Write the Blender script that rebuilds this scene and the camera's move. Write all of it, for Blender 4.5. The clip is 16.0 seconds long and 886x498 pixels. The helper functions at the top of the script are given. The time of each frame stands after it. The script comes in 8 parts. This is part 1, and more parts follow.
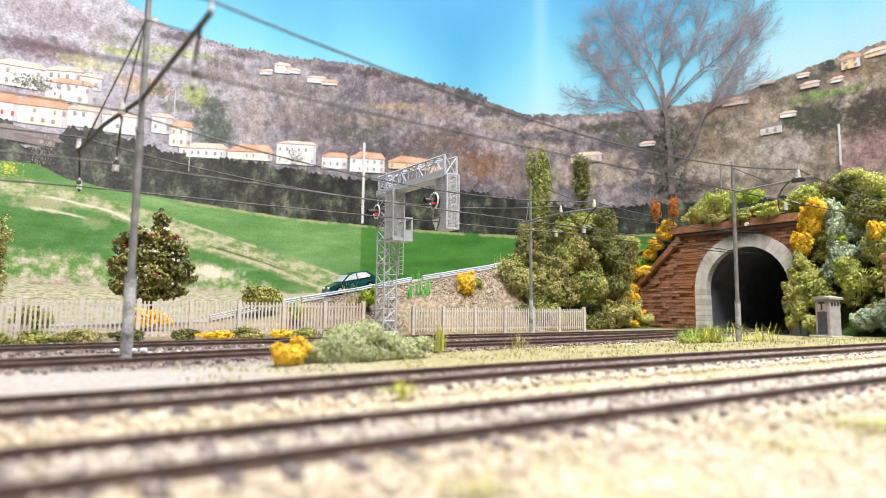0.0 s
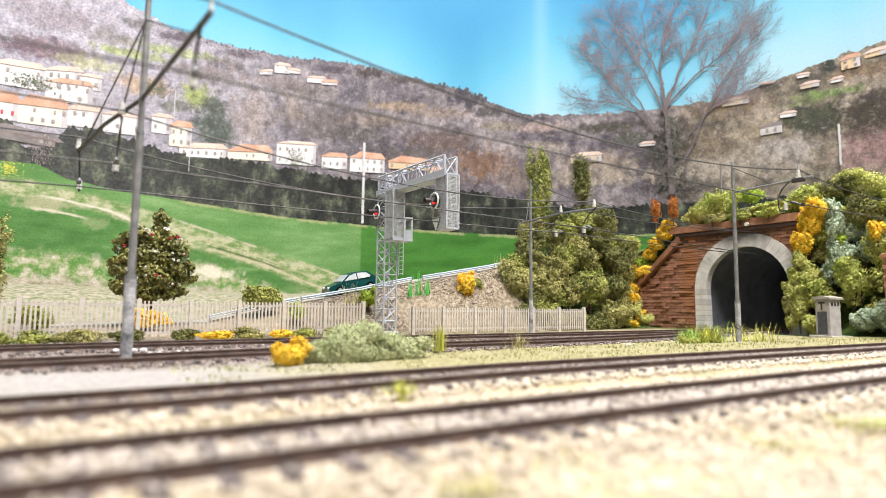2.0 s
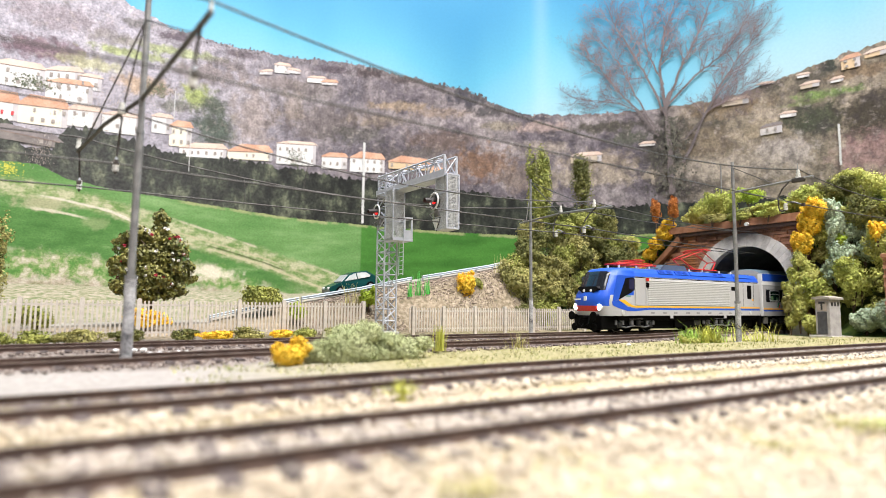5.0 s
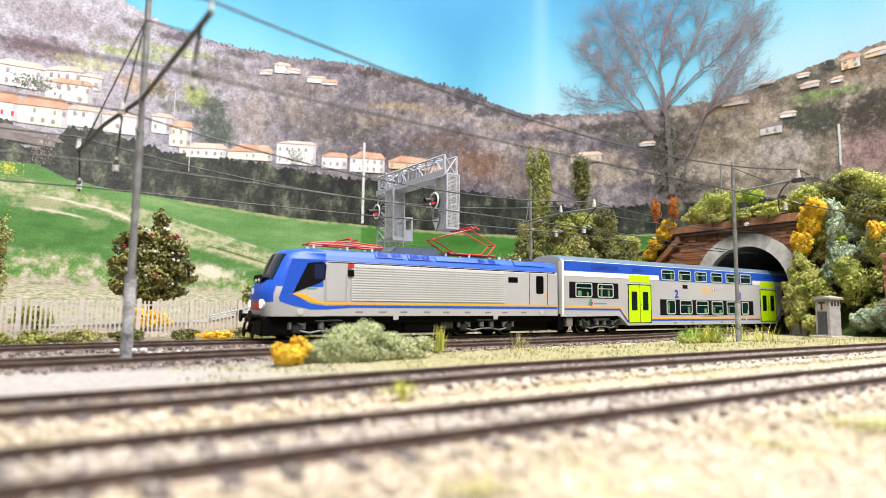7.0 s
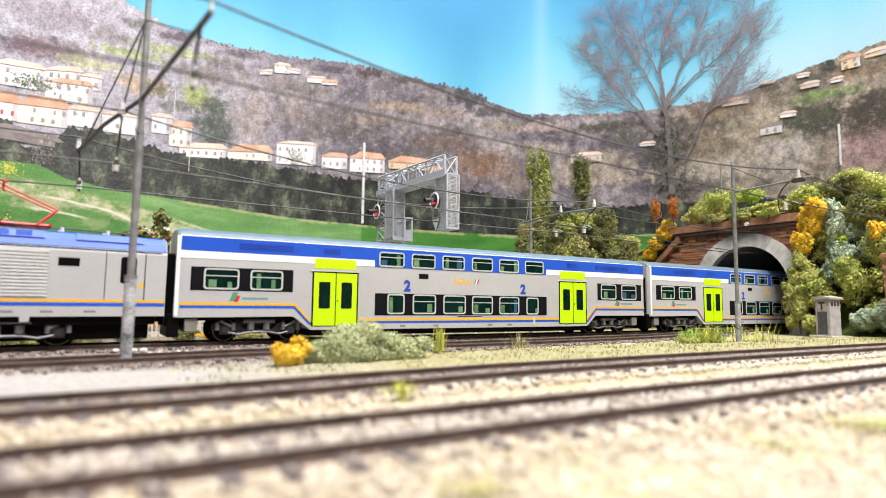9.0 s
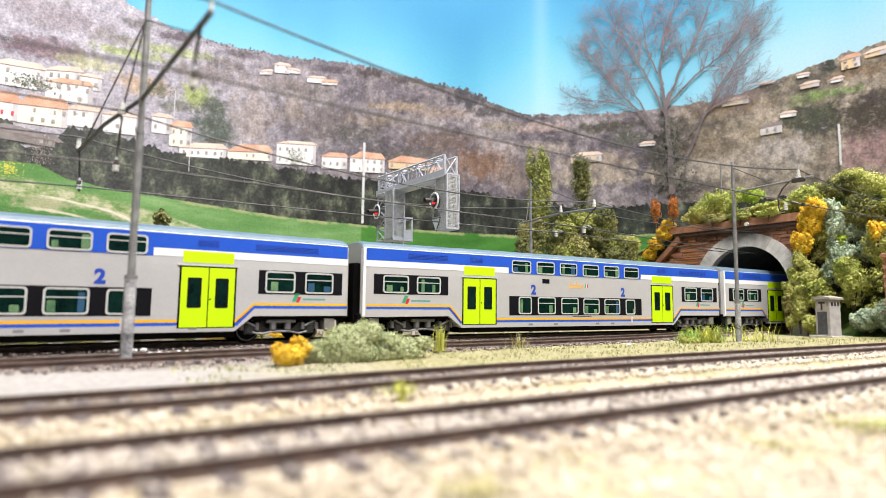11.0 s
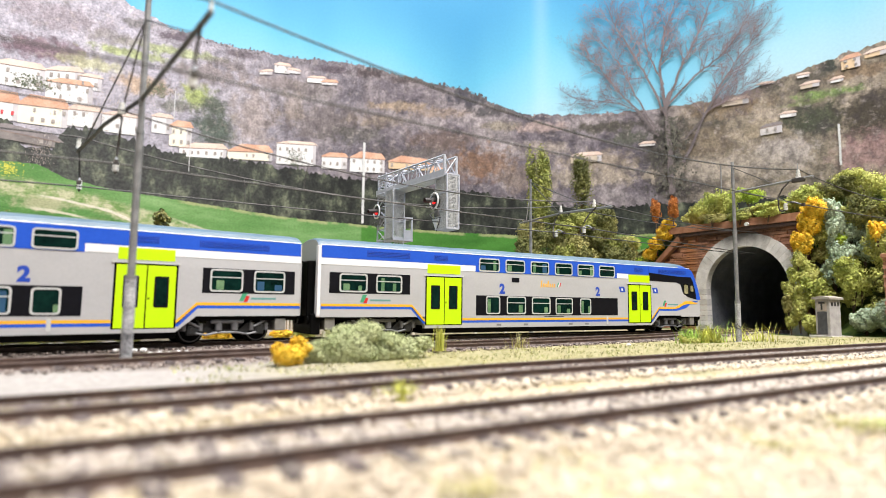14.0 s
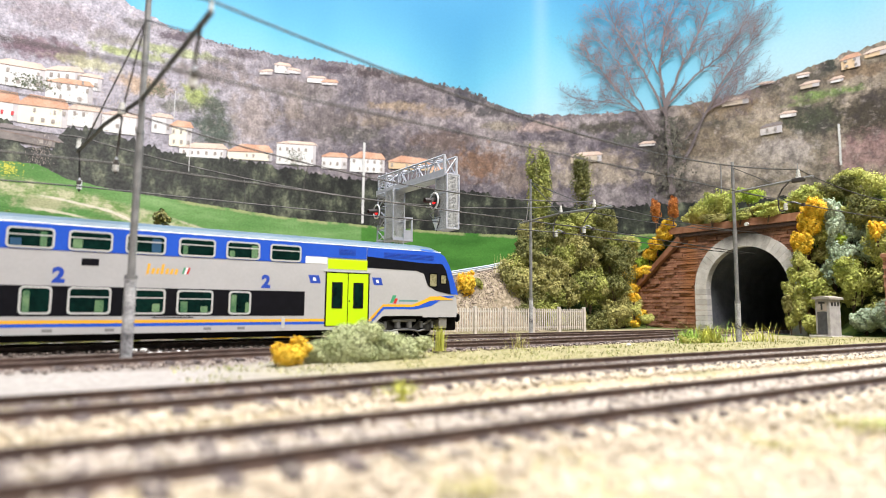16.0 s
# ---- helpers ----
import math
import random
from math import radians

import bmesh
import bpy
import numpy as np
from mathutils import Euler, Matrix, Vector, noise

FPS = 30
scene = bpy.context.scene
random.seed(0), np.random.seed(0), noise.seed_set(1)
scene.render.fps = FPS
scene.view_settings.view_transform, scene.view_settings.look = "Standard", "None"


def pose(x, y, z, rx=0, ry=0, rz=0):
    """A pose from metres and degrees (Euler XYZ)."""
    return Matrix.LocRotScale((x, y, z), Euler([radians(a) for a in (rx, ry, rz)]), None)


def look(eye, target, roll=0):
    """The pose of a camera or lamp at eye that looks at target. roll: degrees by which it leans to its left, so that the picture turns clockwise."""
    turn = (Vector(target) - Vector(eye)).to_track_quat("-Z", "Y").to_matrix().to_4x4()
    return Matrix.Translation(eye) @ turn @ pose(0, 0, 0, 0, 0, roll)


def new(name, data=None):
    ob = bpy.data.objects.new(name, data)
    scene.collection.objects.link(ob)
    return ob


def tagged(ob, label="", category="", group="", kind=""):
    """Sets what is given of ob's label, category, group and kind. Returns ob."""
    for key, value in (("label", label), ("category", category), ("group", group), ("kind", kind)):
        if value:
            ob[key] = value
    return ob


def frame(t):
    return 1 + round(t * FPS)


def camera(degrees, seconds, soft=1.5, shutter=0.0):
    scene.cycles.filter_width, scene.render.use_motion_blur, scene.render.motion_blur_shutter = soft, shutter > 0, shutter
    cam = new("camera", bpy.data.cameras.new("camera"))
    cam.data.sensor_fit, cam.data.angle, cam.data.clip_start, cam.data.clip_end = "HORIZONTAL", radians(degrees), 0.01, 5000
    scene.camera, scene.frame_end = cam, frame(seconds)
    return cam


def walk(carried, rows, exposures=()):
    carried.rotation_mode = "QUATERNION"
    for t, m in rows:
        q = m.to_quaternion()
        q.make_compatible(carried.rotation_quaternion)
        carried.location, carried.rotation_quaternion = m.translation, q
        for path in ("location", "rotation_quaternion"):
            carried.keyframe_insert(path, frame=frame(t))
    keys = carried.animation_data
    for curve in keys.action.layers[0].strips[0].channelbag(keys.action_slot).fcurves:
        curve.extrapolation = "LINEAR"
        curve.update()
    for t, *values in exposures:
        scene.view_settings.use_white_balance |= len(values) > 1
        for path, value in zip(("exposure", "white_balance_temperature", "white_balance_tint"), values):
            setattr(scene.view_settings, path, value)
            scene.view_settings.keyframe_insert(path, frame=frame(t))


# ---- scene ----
# a model railway in 1:87; lengths below are in millimetres, MM turns them into metres
MM = 0.001
EYE = Vector((0.0, -0.28187, 0.018235))
YAW, PITCH = radians(31.0876), radians(5.4904)
AHEAD = Vector((math.sin(YAW) * math.cos(PITCH), math.cos(YAW) * math.cos(PITCH), math.sin(PITCH)))
cam = camera(75.963, 16.0, soft=0.7)
cam.data.dof.use_dof = True
cam.data.dof.focus_distance = 0.37
cam.data.dof.aperture_fstop = 11.5
POSE = look(EYE, EYE + AHEAD, 0.68)
walk(cam, [(0.0, POSE), (16.0, POSE)])

# ---- light: a bright room with two unseen lamps assumed over the layout ----
world = bpy.data.worlds.new("room_air")
scene.world = world
world.use_nodes = True
world.node_tree.nodes["Background"].inputs[0].default_value = (1.0, 0.98, 0.97, 1)
world.node_tree.nodes["Background"].inputs[1].default_value = 0.14
scene.view_settings.exposure = 0.0


def area_lamp(name, eye, target, sx, sy, watts, colour):
    data = bpy.data.lights.new(name, "AREA")
    data.shape, data.size, data.size_y, data.energy, data.color = "RECTANGLE", sx, sy, watts, colour
    ob = new(name, data)
    ob.matrix_world = look(eye, target)
    return ob


area_lamp("ceiling_panel_light", (0.26, -0.8, 1.45), (0.34, 0.05, 0.0), 1.3, 0.5, 63, (1.0, 0.96, 0.93))
# unseen lamp added overhead to brighten roofs and ground
area_lamp("layout_strip_light", (0.35, -0.15, 1.2), (0.35, 0.0, 0.0), 1.6, 0.25, 20, (1.0, 0.97, 0.95))

# ---- materials ----
MATS = {}


def mat(name, a, b=None, rough=0.6, metal=0.0, scale=400, fine=3000, bump=0.0, glow=0.0, alpha=1.0, island=0.0, detail=4, each=0.0, spec=0.5):
    """Two colours mixed by noise of two sizes (per metre), with fine relief."""
    if name in MATS:
        return MATS[name]
    b = b or a
    m = bpy.data.materials.new(name)
    m.use_nodes = True
    n, l = m.node_tree.nodes, m.node_tree.links
    p = n["Principled BSDF"]
    p.inputs["Roughness"].default_value = rough
    p.inputs["Metallic"].default_value = metal
    p.inputs["Specular IOR Level"].default_value = spec
    tc = n.new("ShaderNodeTexCoord")
    big = n.new("ShaderNodeTexNoise")
    big.inputs["Scale"].default_value, big.inputs["Detail"].default_value = scale, detail
    small = n.new("ShaderNodeTexNoise")
    small.inputs["Scale"].default_value, small.inputs["Detail"].default_value = fine, 3
    for t in (big, small):
        l.new(tc.outputs["Object"], t.inputs["Vector"])
    add = n.new("ShaderNodeMath")
    add.operation = "MULTIPLY_ADD"
    add.inputs[1].default_value = 0.6
    l.new(big.outputs["Fac"], add.inputs[0])
    half = n.new("ShaderNodeMath")
    half.operation = "MULTIPLY"
    half.inputs[1].default_value = 0.4
    l.new(small.outputs["Fac"], half.inputs[0])
    l.new(half.outputs[0], add.inputs[2])
    ramp = n.new("ShaderNodeValToRGB")
    ramp.color_ramp.elements[0].position, ramp.color_ramp.elements[1].position = 0.36, 0.64
    ramp.color_ramp.elements[0].color, ramp.color_ramp.elements[1].color = (*a, 1), (*b, 1)
    l.new(add.outputs[0], ramp.inputs[0])
    colour = ramp.outputs[0]
    if island:
        geo = n.new("ShaderNodeNewGeometry")
        hsv = n.new("ShaderNodeHueSaturation")
        mr = n.new("ShaderNodeMapRange")
        mr.inputs["To Min"].default_value, mr.inputs["To Max"].default_value = 1 - island, 1 + island
        l.new(geo.outputs["Random Per Island"], mr.inputs["Value"])
        l.new(mr.outputs[0], hsv.inputs["Value"])
        l.new(colour, hsv.inputs["Color"])
        colour = hsv.outputs[0]
    if each:
        info = n.new("ShaderNodeObjectInfo")
        hs2 = n.new("ShaderNodeHueSaturation")
        mr2 = n.new("ShaderNodeMapRange")
        mr2.inputs["To Min"].default_value, mr2.inputs["To Max"].default_value = 1 - each, 1 + each
        l.new(info.outputs["Random"], mr2.inputs["Value"])
        l.new(mr2.outputs[0], hs2.inputs["Value"])
        l.new(colour, hs2.inputs["Color"])
        colour = hs2.outputs[0]
    l.new(colour, p.inputs["Base Color"])
    if bump:
        bp = n.new("ShaderNodeBump")
        bp.inputs["Strength"].default_value, bp.inputs["Distance"].default_value = 0.6, bump * MM
        l.new(add.outputs[0], bp.inputs["Height"])
        l.new(bp.outputs[0], p.inputs["Normal"])
    if glow:
        p.inputs["Emission Color"].default_value = (*a, 1)
        p.inputs["Emission Strength"].default_value = glow
    MATS[name] = m
    return m


SILVER = mat("silver_paint", (0.415, 0.41, 0.415), (0.455, 0.45, 0.455), 0.38, 0.0, 60, 900)
WHITE = mat("white_paint", (0.78, 0.78, 0.8), (0.82, 0.82, 0.82), 0.35, 0.0, 60, 900)
BLUE = mat("blue_paint", (0.016, 0.082, 0.5), (0.022, 0.096, 0.56), 0.36, 0.0, 60, 900, spec=0.35)
ROOF = mat("roof_grey_blue", (0.09, 0.14, 0.185), (0.12, 0.175, 0.225), 0.4, 0.0, 60, 900)
LIME = mat("lime_paint", (0.5, 0.78, 0.0), (0.54, 0.82, 0.003), 0.35, 0.0, 60, 900)
YELLOW = mat("yellow_stripe", (0.85, 0.42, 0.02), None, 0.4)
DARK = mat("dark_band", (0.0045, 0.0045, 0.0065), (0.007, 0.007, 0.01), 0.45, spec=0.12)
BLACK = mat("black_plastic", (0.0015, 0.0015, 0.0017), (0.0035, 0.0033, 0.0033), 0.6, 0, 200, 2500, spec=0.06)
BOGIE = mat("bogie_grey", (0.006, 0.006, 0.0065), (0.022, 0.022, 0.022), 0.5, 0, 300, 2500)
GASKET = mat("window_rim", (0.62, 0.63, 0.62), None, 0.3, 0.3)
GLASS = mat("tinted_glass", (0.001, 0.008, 0.007), (0.004, 0.024, 0.018), 0.08, 0.0, 160, 500, spec=0.2)
SEAT = mat("seat_green", (0.03, 0.12, 0.05), (0.2, 0.32, 0.16), 0.5, 0, 200)
SEAT_BLUE = mat("seat_blue", (0.012, 0.06, 0.13), (0.02, 0.085, 0.17), 0.5, 0, 200)
RED = mat("red_paint", (0.5, 0.016, 0.012), (0.58, 0.03, 0.02), 0.4)
LAMP = mat("headlight_glow", (1.0, 0.95, 0.85), None, 0.3, glow=60)
SIGNAL_RED = mat("signal_lens_red", (1.0, 0.02, 0.02), None, 0.3, glow=1.4)
STEEL = mat("galvanised_steel", (0.3, 0.31, 0.33), (0.42, 0.43, 0.45), 0.45, 0.35, 500, 4000)
GREY_SIGNAL = mat("signal_grey_paint", (0.4, 0.42, 0.48), (0.5, 0.52, 0.58), 0.5, 0.1, 400, 4000)
MESHGREY = mat("mesh_grey", (0.45, 0.46, 0.48), (0.72, 0.73, 0.75), 0.5, 0.2, 1500, 6000)
MAST = mat("mast_grey", (0.15, 0.15, 0.155), (0.3, 0.3, 0.3), 0.5, 0.3, 250, 3000, 0.05)
MAST_WORN = mat("mast_peeling", (0.08, 0.08, 0.09), (0.6, 0.6, 0.62), 0.55, 0.15, 160, 1500, 0.08)
WIRE = mat("wire_dark", (0.022, 0.02, 0.02), (0.06, 0.055, 0.05), 0.5, 0.2)
ARM = mat("arm_dark_steel", (0.03, 0.027, 0.026), (0.09, 0.08, 0.075), 0.5, 0.3, 300, 3000)
PORCELAIN = mat("insulator_white", (0.7, 0.7, 0.68), None, 0.25)
RUST = mat("rail_brown", (0.055, 0.034, 0.028), (0.15, 0.1, 0.082), 0.55, 0.2, 200, 3000, 0.05)
RAILTOP = mat("rail_worn_top", (0.22, 0.17, 0.14), (0.38, 0.33, 0.3), 0.35, 0.6, 150, 3000)
SLEEPER = mat("sleeper_dark", (0.04, 0.028, 0.028), (0.11, 0.085, 0.082), 0.75, 0, 400, 3000, 0.15, each=0.25)

# ---- mesh helpers ----


def part(name, bm, material, parent=None, label="", smooth=False, at=None):
    """A bmesh in millimetres becomes one mesh object, a part of its parent where one is given."""
    me = bpy.data.meshes.new(name)
    bmesh.ops.transform(bm, matrix=Matrix.Diagonal((MM, MM, MM, 1)), verts=bm.verts)
    bmesh.ops.recalc_face_normals(bm, faces=bm.faces)
    bm.to_mesh(me)
    bm.free()
    for m in (material if isinstance(material, (list, tuple)) else [material]):
        me.materials.append(m)
    if smooth:
        for p in me.polygons:
            p.use_smooth = True
    return linked(name, me, parent, label, at)


def linked(name, me, parent=None, label="", at=None):
    ob = new(name, me)
    if parent:
        ob.parent = parent
    if at is not None:
        ob.location = Vector(at) * MM
    if label:
        ob["label"] = label
    return ob


def data_part(name, verts, faces, material, parent=None, label="", smooth=False):
    me = bpy.data.meshes.new(name)
    me.from_pydata([tuple(c * MM for c in v) for v in verts], [], faces)
    for m in (material if isinstance(material, (list, tuple)) else [material]):
        me.materials.append(m)
    if smooth:
        for p in me.polygons:
            p.use_smooth = True
    return linked(name, me, parent, label)


def thing(name, at, label, category, group="", rz=0):
    ob = new(name)
    ob.empty_display_size = 0.01
    ob.matrix_world = pose(at[0] * MM, at[1] * MM, at[2] * MM, 0, 0, rz)
    return tagged(ob, label, category, group)


def box(bm, x0, x1, y0, y1, z0, z1, bevel=0.0, mi=0):
    r = bmesh.ops.create_cube(bm, size=1, matrix=Matrix.Translation(((x0 + x1) / 2, (y0 + y1) / 2, (z0 + z1) / 2)) @ Matrix.Diagonal((abs(x1 - x0), abs(y1 - y0), abs(z1 - z0), 1)))
    fs = {f for v in r["verts"] for f in v.link_faces}
    for f in fs:
        f.material_index = mi
    if bevel:
        es = list({e for v in r["verts"] for e in v.link_edges})
        bmesh.ops.bevel(bm, geom=es, offset=bevel, segments=2, affect="EDGES", profile=0.5)
    return bm


def boxm(*a, bevel=0.0):
    bm = bmesh.new()
    box(bm, *a, bevel=bevel)
    return bm


def prism(bm, outline, axis, lo, hi, mi=0):
    """A flat outline pushed along an axis: x -> (y, z), y -> (x, z), z -> (x, y)."""
    def put(a, b, c):
        return {"x": (c, a, b), "y": (a, c, b), "z": (a, b, c)}[axis]
    v0 = [bm.verts.new(put(a, b, lo)) for a, b in outline]
    v1 = [bm.verts.new(put(a, b, hi)) for a, b in outline]
    fs = [bm.faces.new(v0), bm.faces.new(v1[::-1])]
    n = len(outline)
    for i in range(n):
        fs.append(bm.faces.new((v0[i], v0[(i + 1) % n], v1[(i + 1) % n], v1[i])))
    for f in fs:
        f.material_index = mi
    return bm


def prismm(outline, axis, lo, hi):
    return prism(bmesh.new(), outline, axis, lo, hi)


def rounded(x0, x1, z0, z1, r, n=3):
    out = []
    for cx, cz, a0 in ((x1 - r, z0 + r, -90), (x1 - r, z1 - r, 0), (x0 + r, z1 - r, 90), (x0 + r, z0 + r, 180)):
        for i in range(n + 1):
            a = radians(a0 + 90 * i / n)
            out.append((cx + r * math.cos(a), cz + r * math.sin(a)))
    return out


def tube(bm, pts, r, n=6, r1=None, mi=0):
    """A round bar along points; r1: the radius at its end."""
    pts = [Vector(p) for p in pts]
    r1 = r if r1 is None else r1
    rings = []
    for i, p in enumerate(pts):
        d = (pts[min(i + 1, len(pts) - 1)] - pts[max(i - 1, 0)]).normalized()
        side = d.cross(Vector((0, 0, 1)) if abs(d.z) < 0.9 else Vector((1, 0, 0))).normalized()
        up = side.cross(d)
        rr = r + (r1 - r) * i / max(1, len(pts) - 1)
        rings.append([bm.verts.new(p + rr * (side * math.cos(2 * math.pi * k / n) + up * math.sin(2 * math.pi * k / n))) for k in range(n)])
    fs = []
    for a, b in zip(rings, rings[1:]):
        for k in range(n):
            fs.append(bm.faces.new((a[k], a[(k + 1) % n], b[(k + 1) % n], b[k])))
    fs.append(bm.faces.new(rings[0][::-1]))
    fs.append(bm.faces.new(rings[-1]))
    for f in fs:
        f.material_index = mi
    return bm


def tubem(pts, r, n=6, r1=None):
    return tube(bmesh.new(), pts, r, n, r1)


def disc(bm, c, axis, r, half, n=20):
    d = {"x": Vector((1, 0, 0)), "y": Vector((0, 1, 0)), "z": Vector((0, 0, 1))}[axis] * half
    return tube(bm, [Vector(c) - d, Vector(c) + d], r, n)


def smooth01(v):
    v = min(1.0, max(0.0, v))
    return v * v * (3 - 2 * v)


def blend(x, table):
    """Smooth interpolation in a short table of (x, value)."""
    if x <= table[0][0]:
        return table[0][1]
    for (a, u), (b, v) in zip(table, table[1:]):
        if x <= b:
            return u + (v - u) * (x - a) / (b - a)
    return table[-1][1]


def nz(x, y, z=0.0, s=1.0):
    return noise.noise(Vector((x * s, y * s, z * s)))

# ---- ground ----
def track_one(x):
    """Straight out of the tunnel, then a wide curve towards the room."""
    return -0.0004 * max(0.0, 100.0 - x) ** 2


def track_two(x):
    return blend(x, [(-400, -88), (-60, -76), (0, -68), (50, -61), (150, -53), (230, -48), (300, -40), (380, -24), (460, -7), (520, 0)])


def track_three(x):
    return blend(x, [(-400, -158), (-20, -155.5), (20, -154), (60, -149.5), (110, -146), (250, -146), (400, -149), (900, -160)])


def track_four(x):
    return -201.0


def road_z(x):
    return blend(x, [(-100, 0), (60, 3.5), (108, 14.3), (166, 24.6), (208, 33.6), (221, 35.4), (279, 45.6), (315, 53), (420, 58)])


PORTAL_X = 480.0


def ground_z(x, y):
    z = -3.4 + 0.5 * nz(x, y, 0, 0.05) + 0.25 * nz(x, y, 5, 0.4)
    if -128 < y < -70 and x > 20:
        z += 1.6 * smooth01((y + 128) / 20) * smooth01((-70 - y) / 18) * smooth01((x - 20) / 60)
    for line in (track_one, track_two, track_three, track_four):
        if x < 470 or line is not track_two:
            z += (-2.05 - z) * smooth01((19 - abs(y - line(x))) / 6)
    if y > 62:
        k = smooth01((y - 62 - 22 * smooth01((x - 280) / 60) - 50 * smooth01((x - 350) / 70)) / 44)
        rough = 1.2 * nz(x, y, 2, 0.09) * k * (1 - smooth01((y - 98) / 12))
        z = -3.0 + (road_z(x) + 3) * k + rough
        if y > 150:
            far = 30 - 0.02 * x
            z = z + (far - z) * smooth01((y - 150) / 180)
    # wooded slope before the tunnel, on the side of the road
    h = smooth01((x - 290) / 130) * smooth01((y - 100) / 60)
    z += 22 * h
    # right of the tunnel mouth
    h2 = smooth01((x - 474) / 60) * smooth01((-50 - y) / 30)
    z += 80 * h2 * smooth01((x - 440) / 20) * (1 - smooth01((-y - 118) / 14))
    return z


GROUND_TAN = mat("sandy_ground", (0.36, 0.33, 0.22), (0.58, 0.53, 0.4), 0.95, 0, 220, 2600, 0.5)


def ground_material():
    """Sand, cream gravel and grass, laid out by place."""
    m = bpy.data.materials.new("layout_ground")
    m.use_nodes = True
    n, l = m.node_tree.nodes, m.node_tree.links
    p = n["Principled BSDF"]
    p.inputs["Roughness"].default_value = 0.95
    tc = n.new("ShaderNodeTexCoord")

    def noise_at(scale, detail=4):
        t = n.new("ShaderNodeTexNoise")
        t.inputs["Scale"].default_value, t.inputs["Detail"].default_value = scale, detail
        l.new(tc.outputs["Object"], t.inputs["Vector"])
        return t.outputs["Fac"]

    def ramp(src, stops):
        r = n.new("ShaderNodeValToRGB")
        e = r.color_ramp.elements
        e[0].position, e[0].color = stops[0][0], (*stops[0][1], 1)
        e[1].position, e[1].color = stops[-1][0], (*stops[-1][1], 1)
        for pos, col in stops[1:-1]:
            x = e.new(pos)
            x.color = (*col, 1)
        l.new(src, r.inputs[0])
        return r.outputs[0]

    def mix(fac, a, b):
        x = n.new("ShaderNodeMix")
        x.data_type = "RGBA"
        l.new(fac, x.inputs["Factor"])
        l.new(a, x.inputs["A"])
        l.new(b, x.inputs["B"])
        return x.outputs["Result"]

    def band(axis, lo, hi, wobble):
        """0 below lo, 1 above hi along an axis, with an uneven edge."""
        s = n.new("ShaderNodeSeparateXYZ")
        l.new(tc.outputs["Object"], s.inputs[0])
        a = n.new("ShaderNodeMath")
        a.operation = "MULTIPLY_ADD"
        l.new(noise_at(60), a.inputs[0])
        a.inputs[1].default_value = wobble * MM
        l.new(s.outputs[axis], a.inputs[2])
        r = n.new("ShaderNodeMapRange")
        r.inputs["From Min"].default_value, r.inputs["From Max"].default_value = (lo + wobble / 2) * MM, (hi + wobble / 2) * MM
        l.new(a.outputs[0], r.inputs["Value"])
        return r.outputs[0]

    patch = ramp(noise_at(45), [(0.42, (0.42, 0.345, 0.25)), (0.58, (0.43, 0.34, 0.15)), (0.68, (0.26, 0.27, 0.09))])
    cream = mix(noise_at(900), patch, ramp(noise_at(700), [(0.3, (0.31, 0.25, 0.18)), (0.7, (0.56, 0.49, 0.4))]))
    verge = ramp(noise_at(500), [(0.3, (0.17, 0.155, 0.055)), (0.5, (0.28, 0.25, 0.12)), (0.7, (0.43, 0.385, 0.25))])
    ash = ramp(noise_at(700), [(0.3, (0.27, 0.245, 0.23)), (0.7, (0.41, 0.38, 0.355))])
    earth = ramp(noise_at(350), [(0.3, (0.12, 0.1, 0.06)), (0.5, (0.24, 0.19, 0.13)), (0.7, (0.38, 0.32, 0.24))])
    grass = ramp(noise_at(240), [(0.35, (0.12, 0.15, 0.06)), (0.5, (0.25, 0.23, 0.15)), (0.66, (0.36, 0.31, 0.25))])
    green = ramp(noise_at(160), [(0.35, (0.03, 0.07, 0.012)), (0.65, (0.12, 0.17, 0.03))])
    x_right = band(0, 20, 90, 40)
    near = mix(x_right, ash, verge)
    col = mix(band(1, -136, -124, 14), cream, near)
    bed = ramp(noise_at(800), [(0.3, (0.13, 0.1, 0.09)), (0.5, (0.22, 0.185, 0.165)), (0.7, (0.36, 0.31, 0.28))])
    strip_bed = n.new("ShaderNodeMath")
    strip_bed.operation = "SUBTRACT"
    l.new(band(1, -88, -82, 8), strip_bed.inputs[0])
    l.new(band(1, 18, 26, 8), strip_bed.inputs[1])
    left_bed = n.new("ShaderNodeMath")
    left_bed.operation = "SUBTRACT"
    left_bed.use_clamp = True
    l.new(strip_bed.outputs[0], left_bed.inputs[0])
    l.new(band(0, 60, 120, 30), left_bed.inputs[1])
    col = mix(left_bed.outputs[0], col, bed)
    col = mix(band(1, 58, 70, 16), col, earth)
    col = mix(band(1, 150, 175, 20), col, grass)
    wood = n.new("ShaderNodeMath")
    wood.operation = "MULTIPLY"
    l.new(band(0, 300, 350, 30), wood.inputs[0])
    l.new(band(1, 66, 90, 20), wood.inputs[1])
    col = mix(wood.outputs[0], col, green)
    wood2 = n.new("ShaderNodeMath")
    wood2.operation = "MULTIPLY"
    l.new(band(0, 458, 470, 10), wood2.inputs[0])
    inv = n.new("ShaderNodeMath")
    inv.operation = "SUBTRACT"
    inv.inputs[0].default_value = 1
    l.new(band(1, -128, -118, 6), inv.inputs[1])
    inv2 = n.new("ShaderNodeMath")
    inv2.operation = "SUBTRACT"
    inv2.inputs[0].default_value = 1
    l.new(inv.outputs[0], inv2.inputs[1])
    l.new(inv2.outputs[0], wood2.inputs[1])
    col = mix(wood2.outputs[0], col, green)
    l.new(col, p.inputs["Base Color"])
